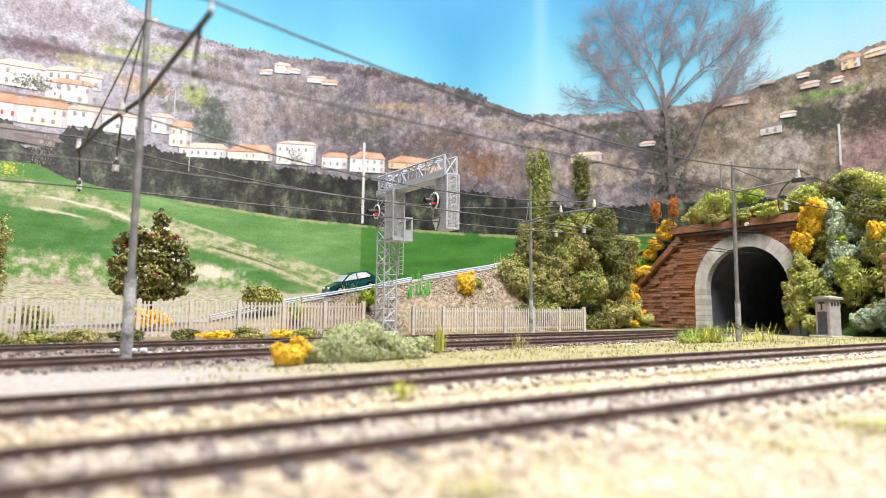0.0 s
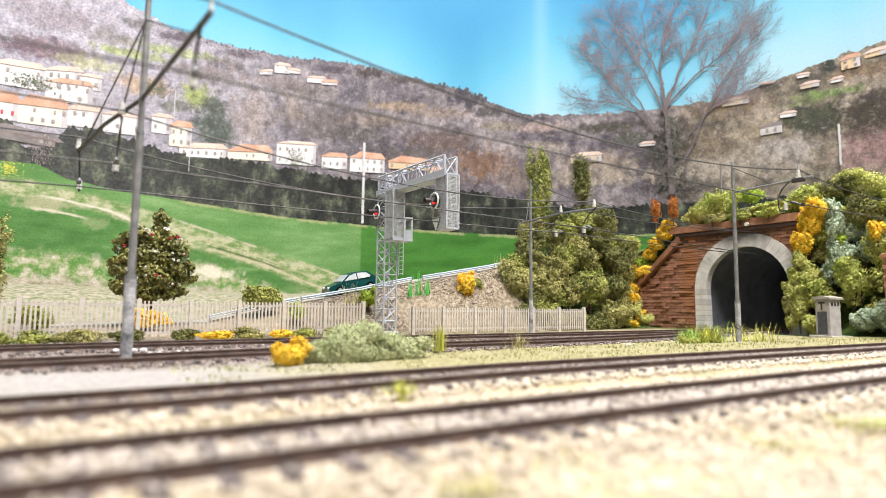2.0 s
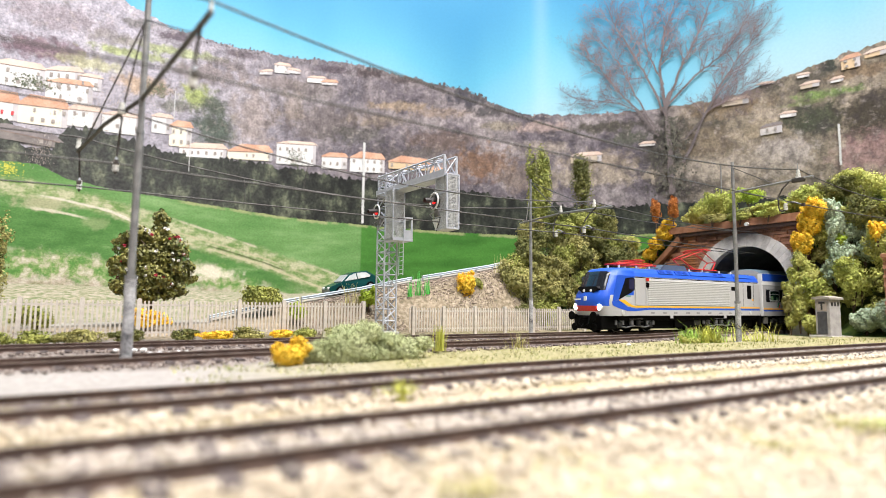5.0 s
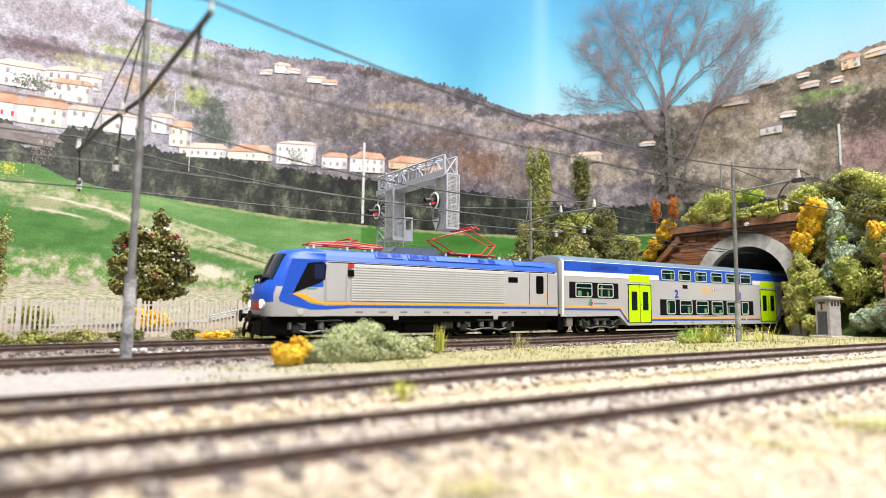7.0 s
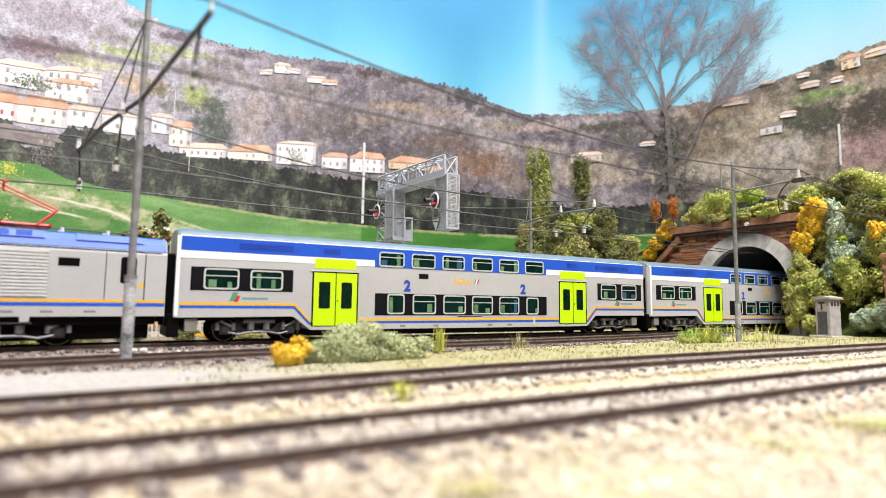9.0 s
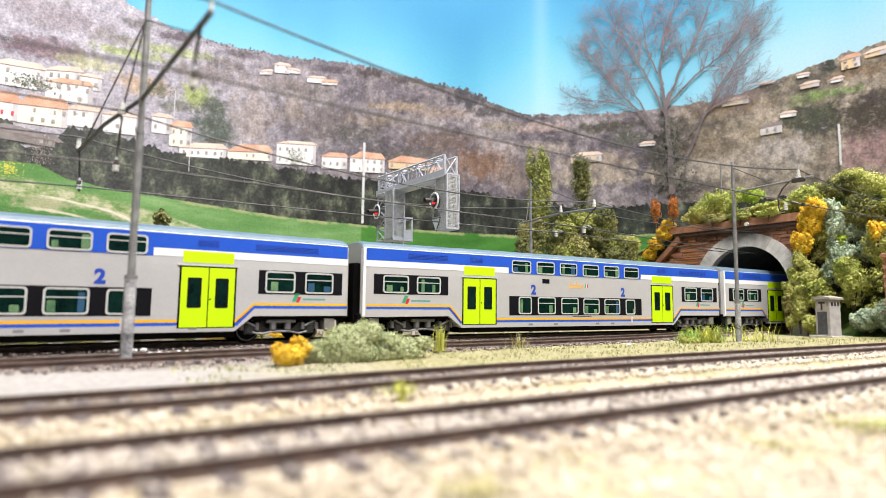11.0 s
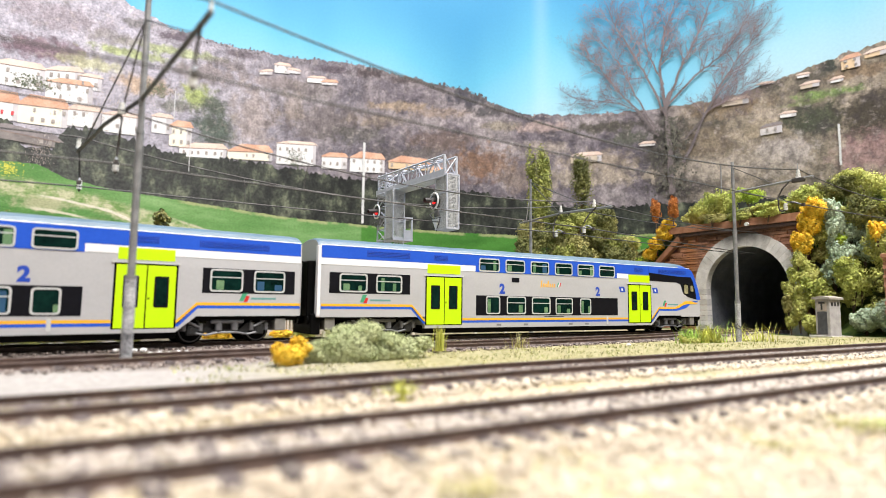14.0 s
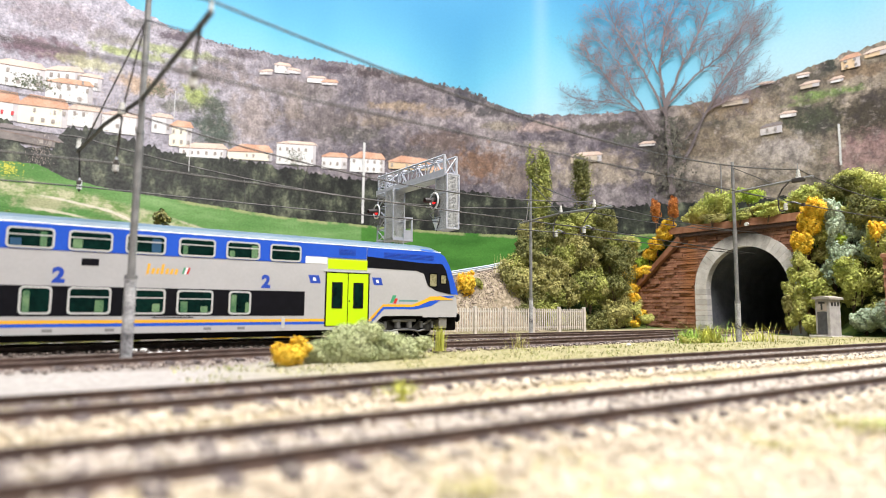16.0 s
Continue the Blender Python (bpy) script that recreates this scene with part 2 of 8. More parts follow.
    bp = n.new("ShaderNodeBump")
    bp.inputs["Strength"].default_value, bp.inputs["Distance"].default_value = 0.8, 0.5 * MM
    l.new(noise_at(1400), bp.inputs["Height"])
    l.new(bp.outputs[0], p.inputs["Normal"])
    return m


def grid(name, x0, x1, y0, y1, step, fz, material, keep=None, smooth=True):
    nx, ny = int((x1 - x0) / step) + 1, int((y1 - y0) / step) + 1
    vs = [(x0 + i * step, y0 + j * step, fz(x0 + i * step, y0 + j * step)) for j in range(ny) for i in range(nx)]
    fs = []
    for j in range(ny - 1):
        for i in range(nx - 1):
            f = (j * nx + i, j * nx + i + 1, (j + 1) * nx + i + 1, (j + 1) * nx + i)
            if keep is None or keep([vs[k] for k in f]):
                fs.append(f)
    return data_part(name, vs, fs, material, smooth=smooth)


def open_mouth(q):
    """Leaves the way free where the rails enter the hill."""
    return not (max(v[0] for v in q) > PORTAL_X + 1 and min(v[1] for v in q) > -60 and max(v[1] for v in q) < 150)


tagged(grid("ground", -420, 940, -460, 460, 5, ground_z, ground_material(), open_mouth), "sandy model ground with cream gravel and patches of grass", "ground", kind="structure")


# ---- hill over the tunnel ----
def hill_z(x, y):
    top = blend(y, [(-200, 60), (-130, 98), (-60, 96), (0, 97), (70, 96), (130, 70), (200, 62), (300, 40)])
    return top + 26 * smooth01((x - PORTAL_X) / 110) + 3 * nz(x, y, 1, 0.03)


HILL = mat("hill_turf", (0.03, 0.06, 0.012), (0.13, 0.16, 0.035), 0.95, 0, 200, 1500, 0.6)
tagged(grid("hill", PORTAL_X + 9, 900, -200, 300, 9, hill_z, HILL), "green turf hill over the tunnel", "hill", kind="structure")

# slope that carries the planting right of the tunnel
SLOPE_V, SLOPE_F = [], []
for j in range(14):
    for i in range(12):
        z, y = -6 + 105 * i / 11, -46 - 12 * j
        SLOPE_V.append((492 + 0.22 * z + 3 * nz(y, z, 0, 0.07), y, z))
for j in range(13):
    for i in range(11):
        a = j * 12 + i
        SLOPE_F.append((a, a + 1, a + 13, a + 12))
tagged(data_part("hill_slope", SLOPE_V, SLOPE_F, HILL, smooth=True), "steep green bank beside the tunnel mouth", "hill", kind="structure")

# ---- tunnel portal ----
STONE = mat("red_brown_stone", (0.26, 0.11, 0.065), (0.5, 0.26, 0.17), 0.9, 0, 170, 1500, 1.0, each=0.14)
STONE_CAP = mat("orange_coping", (0.24, 0.1, 0.05), (0.38, 0.19, 0.11), 0.85, 0, 200, 2000, 0.3)
RING = mat("pale_ring_stone", (0.5, 0.47, 0.45), (0.76, 0.73, 0.71), 0.85, 0, 120, 1600, 0.3, each=0.14)
MORTAR = mat("joint_mortar", (0.13, 0.06, 0.04), (0.22, 0.11, 0.07), 0.95, 0, 300, 2500)
SOOT = mat("tunnel_lining", (0.1, 0.107, 0.125), (0.18, 0.19, 0.215), 0.9, 0, 100, 900, 0.2)


def stain(m, y, z, ry, rz, tint, k):
    """A soft stain on the portal, round a place in millimetres."""
    n, l = m.node_tree.nodes, m.node_tree.links
    sock = n["Principled BSDF"].inputs["Base Color"]
    src = sock.links[0].from_socket
    tc, mp, ln, nt = n.new("ShaderNodeTexCoord"), n.new("ShaderNodeMapping"), n.new("ShaderNodeVectorMath"), n.new("ShaderNodeTexNoise")
    mp.inputs["Location"].default_value = (0, -y / ry, -z / rz)
    mp.inputs["Scale"].default_value = (0, 1000 / ry, 1000 / rz)
    ln.operation = "LENGTH"
    nt.inputs["Scale"].default_value, nt.inputs["Detail"].default_value = 110, 5
    l.new(tc.outputs["Object"], mp.inputs[0])
    l.new(tc.outputs["Object"], nt.inputs["Vector"])
    l.new(mp.outputs[0], ln.inputs[0])
    add, mr, mx = n.new("ShaderNodeMath"), n.new("ShaderNodeMapRange"), n.new("ShaderNodeMix")
    l.new(ln.outputs["Value"], add.inputs[0])
    l.new(nt.outputs["Fac"], add.inputs[1])
    mr.inputs["From Min"].default_value, mr.inputs["From Max"].default_value = 1.7, 0.9
    mr.inputs["To Max"].default_value = k
    l.new(add.outputs[0], mr.inputs["Value"])
    mx.data_type = "RGBA"
    l.new(mr.outputs[0], mx.inputs["Factor"])
    l.new(src, mx.inputs["A"])
    mx.inputs["B"].default_value = (*tint, 1)
    l.new(mx.outputs["Result"], sock)


stain(RING, 10, 84, 34, 13, (0.05, 0.045, 0.045), 0.85)
stain(STONE, 10, 88, 60, 12, (0.06, 0.04, 0.035), 0.75)
stain(STONE, 58, 60, 9, 70, (0.42, 0.17, 0.06), 0.7)
MOUTH_Y, MOUTH_R, SPRING = 4.0, 37.0, 34.0


def mouth(r, n=18):
    """The horseshoe outline of the opening in (y, z), from one foot over the crown to the other."""
    out = [(MOUTH_Y + r * 0.965, -4.0), (MOUTH_Y + r * 0.985, 12.0)]
    for i in range(n + 1):
        a = math.pi * i / n
        out.append((MOUTH_Y + r * math.cos(a), SPRING + r * math.sin(a)))
    return out + [(MOUTH_Y - r * 0.985, 12.0), (MOUTH_Y - r * 0.965, -4.0)]


portal = thing("tunnel_portal", (PORTAL_X, 0, 0), "red stone tunnel portal with a pale arch ring", "tunnel portal")


def wall_top(y):
    if y > 66:
        return blend(y, [(66, 82), (120, 36), (128, 34)])
    return 88.0


def portal_backing():
    bm = bmesh.new()
    # field between the opening and the outline, in upright strips
    ys = sorted({round(v, 2) for v in [MOUTH_Y + (MOUTH_R + 4) * math.cos(math.pi * i / 24) for i in range(25)]} | {-46.0, 50.0, 60.0, 66.0, 80.0, 100.0, 120.0, 127.0})

    def low(y):
        d = abs(y - MOUTH_Y)
        r = MOUTH_R + 4
        return SPRING + math.sqrt(max(0, r * r - d * d)) if d < r - 1e-3 else -4.0
    for a, b in zip(ys, ys[1:]):
        m = (a + b) / 2
        za, zb = (low(a), low(b)) if abs(m - MOUTH_Y) < MOUTH_R + 4 else (-4.0, -4.0)
        if abs(m - MOUTH_Y) < MOUTH_R + 4:
            za, zb = max(za, SPRING), max(zb, SPRING)
        q = [(a, za), (b, zb), (b, wall_top(b)), (a, wall_top(a))]
        prism(bm, q, "x", 2, 12)
    return bm


part("wall", portal_backing(), MORTAR, portal)
# tunnel lining, open to the rails
tv, tf = [], []
for x in (1.0, 60.0, 200.0, 600.0, 1400.0):
    for (y, z) in mouth(MOUTH_R + 3.5, 24):
        tv.append((x, y, z))
k = len(mouth(MOUTH_R + 3.5, 24))
for j in range(4):
    for i in range(k - 1):
        tf.append((j * k + i, j * k + i + 1, (j + 1) * k + i + 1, (j + 1) * k + i))
tf.append(tuple(range(4 * k, 5 * k)))
for j in range(4):
    tf.append((j * k, (j + 1) * k, (j + 1) * k + k - 1, j * k + k - 1))
data_part("lining", tv, tf, SOOT, portal, "dark sooty tunnel lining")


def ring_stone(i, n=27):
    bm = bmesh.new()
    a0, a1 = math.pi * (i + 0.022) / n, math.pi * (i + 0.978) / n
    r0, r1 = MOUTH_R, MOUTH_R + 11.5
    q = [(MOUTH_Y + r * math.cos(a), SPRING + r * math.sin(a)) for r, a in ((r0, a0), (r1, a0), (r1, (a0 + a1) / 2), (r1, a1), (r0, a1), (r0, (a0 + a1) / 2))]
    return prism(bm, q, "x", -2.0 + 0.3 * nz(i, 3.3), 5)


for i in range(27):
    part("ring_stone", ring_stone(i), RING, portal)
for side in (1, -1):
    for i in range(8):
        z0, z1 = -4 + 38 * i / 8 + 0.15, -4 + 38 * (i + 1) / 8 - 0.15
        a, b = MOUTH_Y + side * MOUTH_R * (0.965 + 0.035 * i / 8), MOUTH_Y + side * (MOUTH_R + 11.5)
        part("ring_stone", boxm(-2.0 + 0.3 * nz(i, side), 5, min(a, b), max(a, b), z0, z1), RING, portal)


def field_stones():
    """Long thin courses of rough stone, one piece after another."""
    z, row = -3.5, 0
    rng = random.Random(4)
    while z < 88:
        hgt = rng.uniform(2.0, 3.4)
        y = -46.0
        while y < 127:
            w = rng.uniform(6, 14)
            y1 = min(y + w, 127)
            zt = min(z + hgt - 0.45, wall_top(y1) - 1, wall_top(y) - 1)
            c = Vector(((y + y1) / 2 - MOUTH_Y, (z + zt) / 2 - SPRING))
            far = min(math.hypot(max(0, abs(yy - MOUTH_Y)), max(0, zz - SPRING)) for yy in (y, y1, (y + y1) / 2) for zz in (z, zt))
            if zt > z + 0.8 and far > MOUTH_R + 1.5 and not (z < SPRING and y < MOUTH_Y < y1):
                bm = boxm(rng.uniform(-1.4, 0.6), 4, y, y1 - 0.35, z, zt)
                part("stone", bm, STONE, portal)
            y = y1
        z += hgt
        row += 1


field_stones()
cap = prismm([(-47, 88), (76, 88), (78, 92), (76, 94.5), (-47, 94.5)], "x", -5, 12)
part("coping", cap, STONE_CAP, portal, "orange-brown coping course")
part("cornice", boxm(-4, 3, -46, 72, 84.5, 87.8, bevel=0.5), mat("dark_cornice", (0.05, 0.03, 0.025), (0.1, 0.06, 0.05), 0.9, 0, 300, 2500, 0.2), portal)
part("portal_lamp", tubem([(-7, -2, 89.5), (-5, -2, 89.5)], 1.7, 12), mat("lamp_housing_white", (0.7, 0.7, 0.68), (0.8, 0.8, 0.78), 0.4), portal, "small white round lamp housing")
part("wing_coping", prismm([(66, 81), (120, 35.5), (130, 33.5), (130, 38), (121, 40), (67, 87)], "x", -4, 12), STONE_CAP, portal, "sloping orange wing coping")

# ---- stone wall beyond the planting ----
side_wall = thing("retaining_wall", (448, -110, 0), "low red stone retaining wall overgrown by shrubs", "retaining wall")
part("core", boxm(2, 14, -60, 0, -4, 52), MORTAR, side_wall)
rng = random.Random(9)
z = -3.0
while z < 51:
    hgt, y = rng.uniform(2.4, 3.6), -60.0
    while y < 0:
        w = rng.uniform(7, 14)
        part("stone", boxm(rng.uniform(-0.8, 0.8), 3, y, min(0.4, y + w - 0.4), z, z + hgt - 0.4), STONE, side_wall)
        y += w
    z += hgt
part("coping", boxm(-2, 15, -61, 1, 52, 55, bevel=0.5), STONE_CAP, side_wall, "orange-brown coping course")

# ---- rails and sleepers ----
SLEEPER_BM = boxm(-1.35, 1.35, -15, 15, -3.6, -1.45)
bmesh.ops.bevel(SLEEPER_BM, geom=[e for e in SLEEPER_BM.edges if all(v.co.z > -3 for v in e.verts)], offset=0.25, segments=1, affect="EDGES")


def rail_line(line, off, x0, x1, step):
    prof = [(-1.1, -2.15), (1.1, -2.15), (1.1, -1.75), (0.32, -1.5), (0.32, -0.75), (0.55, -0.5), (0.55, -0.06), (0.4, 0), (-0.4, 0), (-0.55, -0.06), (-0.55, -0.5), (-0.32, -0.75), (-0.32, -1.5), (-1.1, -1.75)]
    xs = np.arange(x0, x1 + 0.1, step)
    vs, fs = [], []
    for x in xs:
        y = line(x) + off
        vs += [(x, y + a, b) for a, b in prof]
    k = len(prof)
    for j in range(len(xs) - 1):
        for i in range(k):
            fs.append((j * k + i, j * k + (i + 1) % k, (j + 1) * k + (i + 1) % k, (j + 1) * k + i))
    return vs, fs


def lay_track(name, line, x0, x1, label, piece=(0, 300)):
    root = thing(name, (0, 0, 0), label, "railway track")
    root["kind"] = "structure"
    for off in (8.25 + 0.4, -8.25 - 0.4):
        vs, fs = rail_line(line, off, x0, x1, 12)
        ob = data_part("rail", vs, fs, [RUST, RAILTOP], root)
        for i, p in enumerate(ob.data.polygons):
            if i % 14 == 7:
                p.material_index = 1
    me = None
    x = x0 + 3
    rng = random.Random(len(name))
    while x < x1:
        if me is None:
            ob = part("sleeper", SLEEPER_BM.copy(), SLEEPER, root)
            me = ob.data
        else:
            ob = linked("sleeper", me, root)
        slope = (line(x + 2) - line(x - 2)) / 4
        ob.matrix_local = pose(x * MM, line(x) * MM, rng.uniform(-0.1, 0.05) * MM, 0, 0, math.degrees(math.atan(slope)) + rng.uniform(-0.8, 0.8))
        x += 7.4 + rng.uniform(-0.3, 0.3)
    return root


lay_track("track_main", track_one, -420, 1300, "brown railway track with dark sleepers into the tunnel")
lay_track("track_loop", track_two, -420, 470, "brown railway track joining the main line")
lay_track("track_siding", track_three, -300, 900, "brown railway track on pale gravel")
lay_track("track_front", track_four, -300, 900, "brown railway track on cream gravel close by")

# ---- train ----
def side_panel(bm, x0, x1, z0, z1, r=0.0, out=0.0, thick=0.35, n=3, s=-1):
    """A plate on one flank of a vehicle, standing out from the side by out."""
    q = rounded(x0, x1, z0, z1, r, n) if r else [(x0, z0), (x1, z0), (x1, z1), (x0, z1)]
    y = s * (HALF + out)
    return prism(bm, q, "y", min(y, y - s * thick), max(y, y - s * thick))


HALF = 16.0


def flank(name, x0, x1, z0, z1, material, parent, r=0.0, out=0.06, label="", n=3):
    far = part(name, side_panel(bmesh.new(), x0, x1, z0, z1, r, out, n=n, s=1), material, parent, label)
    return part(name, side_panel(bmesh.new(), x0, x1, z0, z1, r, out, n=n), material, parent, label)


def flank_poly(name, outline, material, parent, out=0.06, label=""):
    for s in (1, -1):
        y = s * (HALF + out)
        ob = part(name, prismm(outline, "y", min(y, y - s * 0.35), max(y, y - s * 0.35)), material, parent, label)
    return ob


def window(x0, x1, z0, z1, parent, bar=True):
    """A window on each flank: rounded rim, recessed pane, bar of the sliding light and seats behind."""
    r = 1.5
    a, b = rounded(x0, x1, z0, z1, r, 4), rounded(x0 + 0.75, x1 - 0.75, z0 + 0.75, z1 - 0.75, 1.0, 4)
    rng = random.Random(int(x0 * 10 + z0))
    w = x1 - x0
    for s in (-1, 1):
        bm = bmesh.new()
        y0, y1 = HALF + 0.28, HALF - 0.4
        va = [bm.verts.new((p[0], s * y0, p[1])) for p in a]
        vb = [bm.verts.new((p[0], s * y0, p[1])) for p in b]
        vc = [bm.verts.new((p[0], s * y1, p[1])) for p in a]
        vd = [bm.verts.new((p[0], s * y1, p[1])) for p in b]
        k = len(a)
        for i in range(k):
            j = (i + 1) % k
            bm.faces.new((va[i], va[j], vb[j], vb[i]))
            bm.faces.new((va[i], va[j], vc[j], vc[i]))
            bm.faces.new((vb[i], vb[j], vd[j], vd[i]))
        f = part("window", bm, GASKET, parent, "rounded window with a bright rim")
        if bar:
            zb = z1 - (z1 - z0) * 0.36
            y = s * (HALF + 0.2)
            part("window_bar", boxm(x0 + 0.5, x1 - 0.5, min(y, y - s * 0.3), max(y, y - s * 0.3), zb - 0.22, zb + 0.22), GASKET, f)
        y = s * (HALF + 0.09)
        part("pane", prismm(rounded(x0 + 0.6, x1 - 0.6, z0 + 0.6, z1 - 0.6, 1.0, 3), "y", min(y, y - s * 0.2), max(y, y - s * 0.2)), GLASS, f, "dark green tinted pane")
        y = s * (HALF + 0.13)
        for q in (0.12, 0.68):
            q += rng.uniform(-0.06, 0.08)
            if rng.random() < 0.3:
                continue
            tall = rng.uniform(0.3, 0.62) if rng.random() < 0.7 else 0.9
            part("seat_back", prismm(rounded(x0 + w * q, x0 + w * (q + rng.uniform(0.12, 0.24)), z0 + 0.9, z0 + 0.6 + (z1 - z0 - 1.4) * tall, 0.4, 2), "y", min(y, y - s * 0.1), max(y, y - s * 0.1)), SEAT if rng.random() < 0.75 else SEAT_BLUE, f)


def bogie(x, parent, wheelbase=29.0, wheel_r=5.3, colour=None):
    b = part("bogie", boxm(-8, 8, -10, 10, 5.5, 9.4), colour or BOGIE, parent, "dark grey bogie")
    b.location.x = x * MM
    for s in (-12.6, 10.8):
        part("side_frame", prismm([(-20, 5.2), (-13, 5.2), (-7, 3.8), (7, 3.8), (13, 5.2), (20, 5.2), (20, 8), (9, 8.4), (6, 5.6), (-6, 5.6), (-9, 8.4), (-20, 8)], "y", s, s + 1.8), colour or BOGIE, b)
    for wx in (-wheelbase / 2, wheelbase / 2):
        w = bmesh.new()
        for s in (-1, 1):
            disc(w, (0, s * 9.0, 0), "y", wheel_r, 1.0, 24)
            disc(w, (0, s * 7.8, 0), "y", wheel_r + 0.9, 0.35, 24)
        disc(w, (0, 0, 0), "y", 1.0, 8, 10)
        part("wheelset", w, BLACK, b, at=(wx, 0, wheel_r))
        for s in (-1, 1):
            ab = bmesh.new()
            box(ab, wx - 2.3, wx + 2.3, s * 12.4 - 1.0, s * 12.4 + 1.0, 3.3, 7.6, 0.4)
            disc(ab, (wx, s * 13.6, 5.3), "y", 1.5, 0.4, 12)
            part("axle_box", ab, BOGIE, b)
    for s in (-1, 1):
        sp = bmesh.new()
        disc(sp, (-3.5, s * 12.8, 7.3), "z", 1.6, 2.0, 12)
        disc(sp, (3.5, s * 12.8, 7.3), "z", 1.6, 2.0, 12)
        tube(sp, [(-7, s * 13.6, 9.2), (7, s * 13.6, 9.2)], 0.9, 8)
        tube(sp, [(-12, s * 13.4, 6.8), (-17, s * 13.4, 9.5)], 0.6, 6)
        tube(sp, [(12, s * 13.4, 6.8), (17, s * 13.4, 9.5)], 0.6, 6)
        tube(sp, [(-15, s * 13.2, 4.6), (-9, s * 13.4, 3.4), (-4, s * 13.5, 4.4), (4, s * 13.5, 4.4), (9, s * 13.4, 3.4), (15, s * 13.2, 4.6)], 0.55, 6)
        for q in (-wheelbase / 2, wheelbase / 2):
            for dx in (-3.4, 3.4):
                disc(sp, (q + dx, s * 12.9, 6.9), "z", 1.0, 1.7, 10)
            tube(sp, [(q + wheel_r * 0.9 * math.cos(a), s * 10.2, wheel_r + wheel_r * 0.9 * math.sin(a)) for a in [2 * math.pi * k / 20 for k in range(21)]], 0.28, 5)
        part("spring", sp, mat("spring_grey", (0.09, 0.092, 0.1), (0.17, 0.17, 0.175), 0.42, 0.1, 300), b)
    return b


def section(top=49.6, half=HALF, low=11.0):
    """Half outline of the two-storey body, from the roof ridge to the sill, in (y, z)."""
    pts = [(0, top + 0.9), (6, top + 0.7), (10.5, top - 0.1), (13.2, top - 1.4), (14.8, top - 3.2), (half - 0.45, 43.0), (half - 0.1, 38.0), (half, 33.0), (half, low)]
    return pts


def body_loft(stations, name, mats, parent, split=5, label=""):
    """Body shell through cross sections; stations: (x, top, half, low). The first faces, down to split, are roof."""
    vs, fs, mi = [], [], []
    for x, top, half, low in stations:
        h = section(top, half, low)
        ring = [(x, y, z) for y, z in h] + [(x, -y, z) for y, z in h[::-1]]
        vs += ring
    k = len(section()) * 2
    for j in range(len(stations) - 1):
        for i in range(k):
            n2 = (i + 1) % k
            fs.append((j * k + i, j * k + n2, (j + 1) * k + n2, (j + 1) * k + i))
            q = i if i < k // 2 else k - 2 - i
            mi.append(0 if (i == k - 1 or q < 4) else 1)
    fs.append(tuple(range(k))[::-1])
    fs.append(tuple(range((len(stations) - 1) * k, len(stations) * k)))
    mi += [1, 1]
    ob = data_part(name, vs, fs, mats, parent, label)
    for p, m in zip(ob.data.polygons, mi):
        p.material_index = m
    return ob


TRAIN = [(0.0, 652.0), (1.0, 553.0), (2.0, 454.0), (3.0, 354.5), (3.5, 304.5), (4.0, 252.5), (4.2, 230.5), (5.2, 120.8), (6.3, 0.0), (7.0, -77.7), (8.0, -188.7),
         (9.0, -298.0), (9.2, -319.7), (10.2, -428.2), (11.3, -547.4), (12.0, -623.3), (13.0, -732.3), (14.0, -841.5), (15.0, -950.2), (15.5, -1004.0), (16.0, -1056.6)]
LOCO_X, COACH_X, PITCH_X = 140.5, 322.5, 303.0
DIGIT_BLUE = mat("digit_blue", (0.015, 0.06, 0.4), None, 0.4)


def text_mesh(body, size, material, parent, at, label="", rx=90, rz=0, shear=0.0):
    cu = bpy.data.curves.new("lettering", "FONT")
    cu.body, cu.size, cu.extrude, cu.align_x, cu.align_y, cu.shear = body, size * MM, 0.02 * MM, "CENTER", "CENTER", shear
    cu.offset = 0.05 * size * MM
    tmp = bpy.data.objects.new("lettering", cu)
    scene.collection.objects.link(tmp)
    me = bpy.data.meshes.new_from_object(tmp.evaluated_get(bpy.context.evaluated_depsgraph_get()))
    bpy.data.objects.remove(tmp)
    me.materials.clear()
    me.materials.append(material)
    ob = new("lettering", me)
    ob.parent = parent
    ob.matrix_local = pose(at[0] * MM, at[1] * MM, at[2] * MM, rx, 0, rz)
    if label:
        ob["label"] = label
    return ob


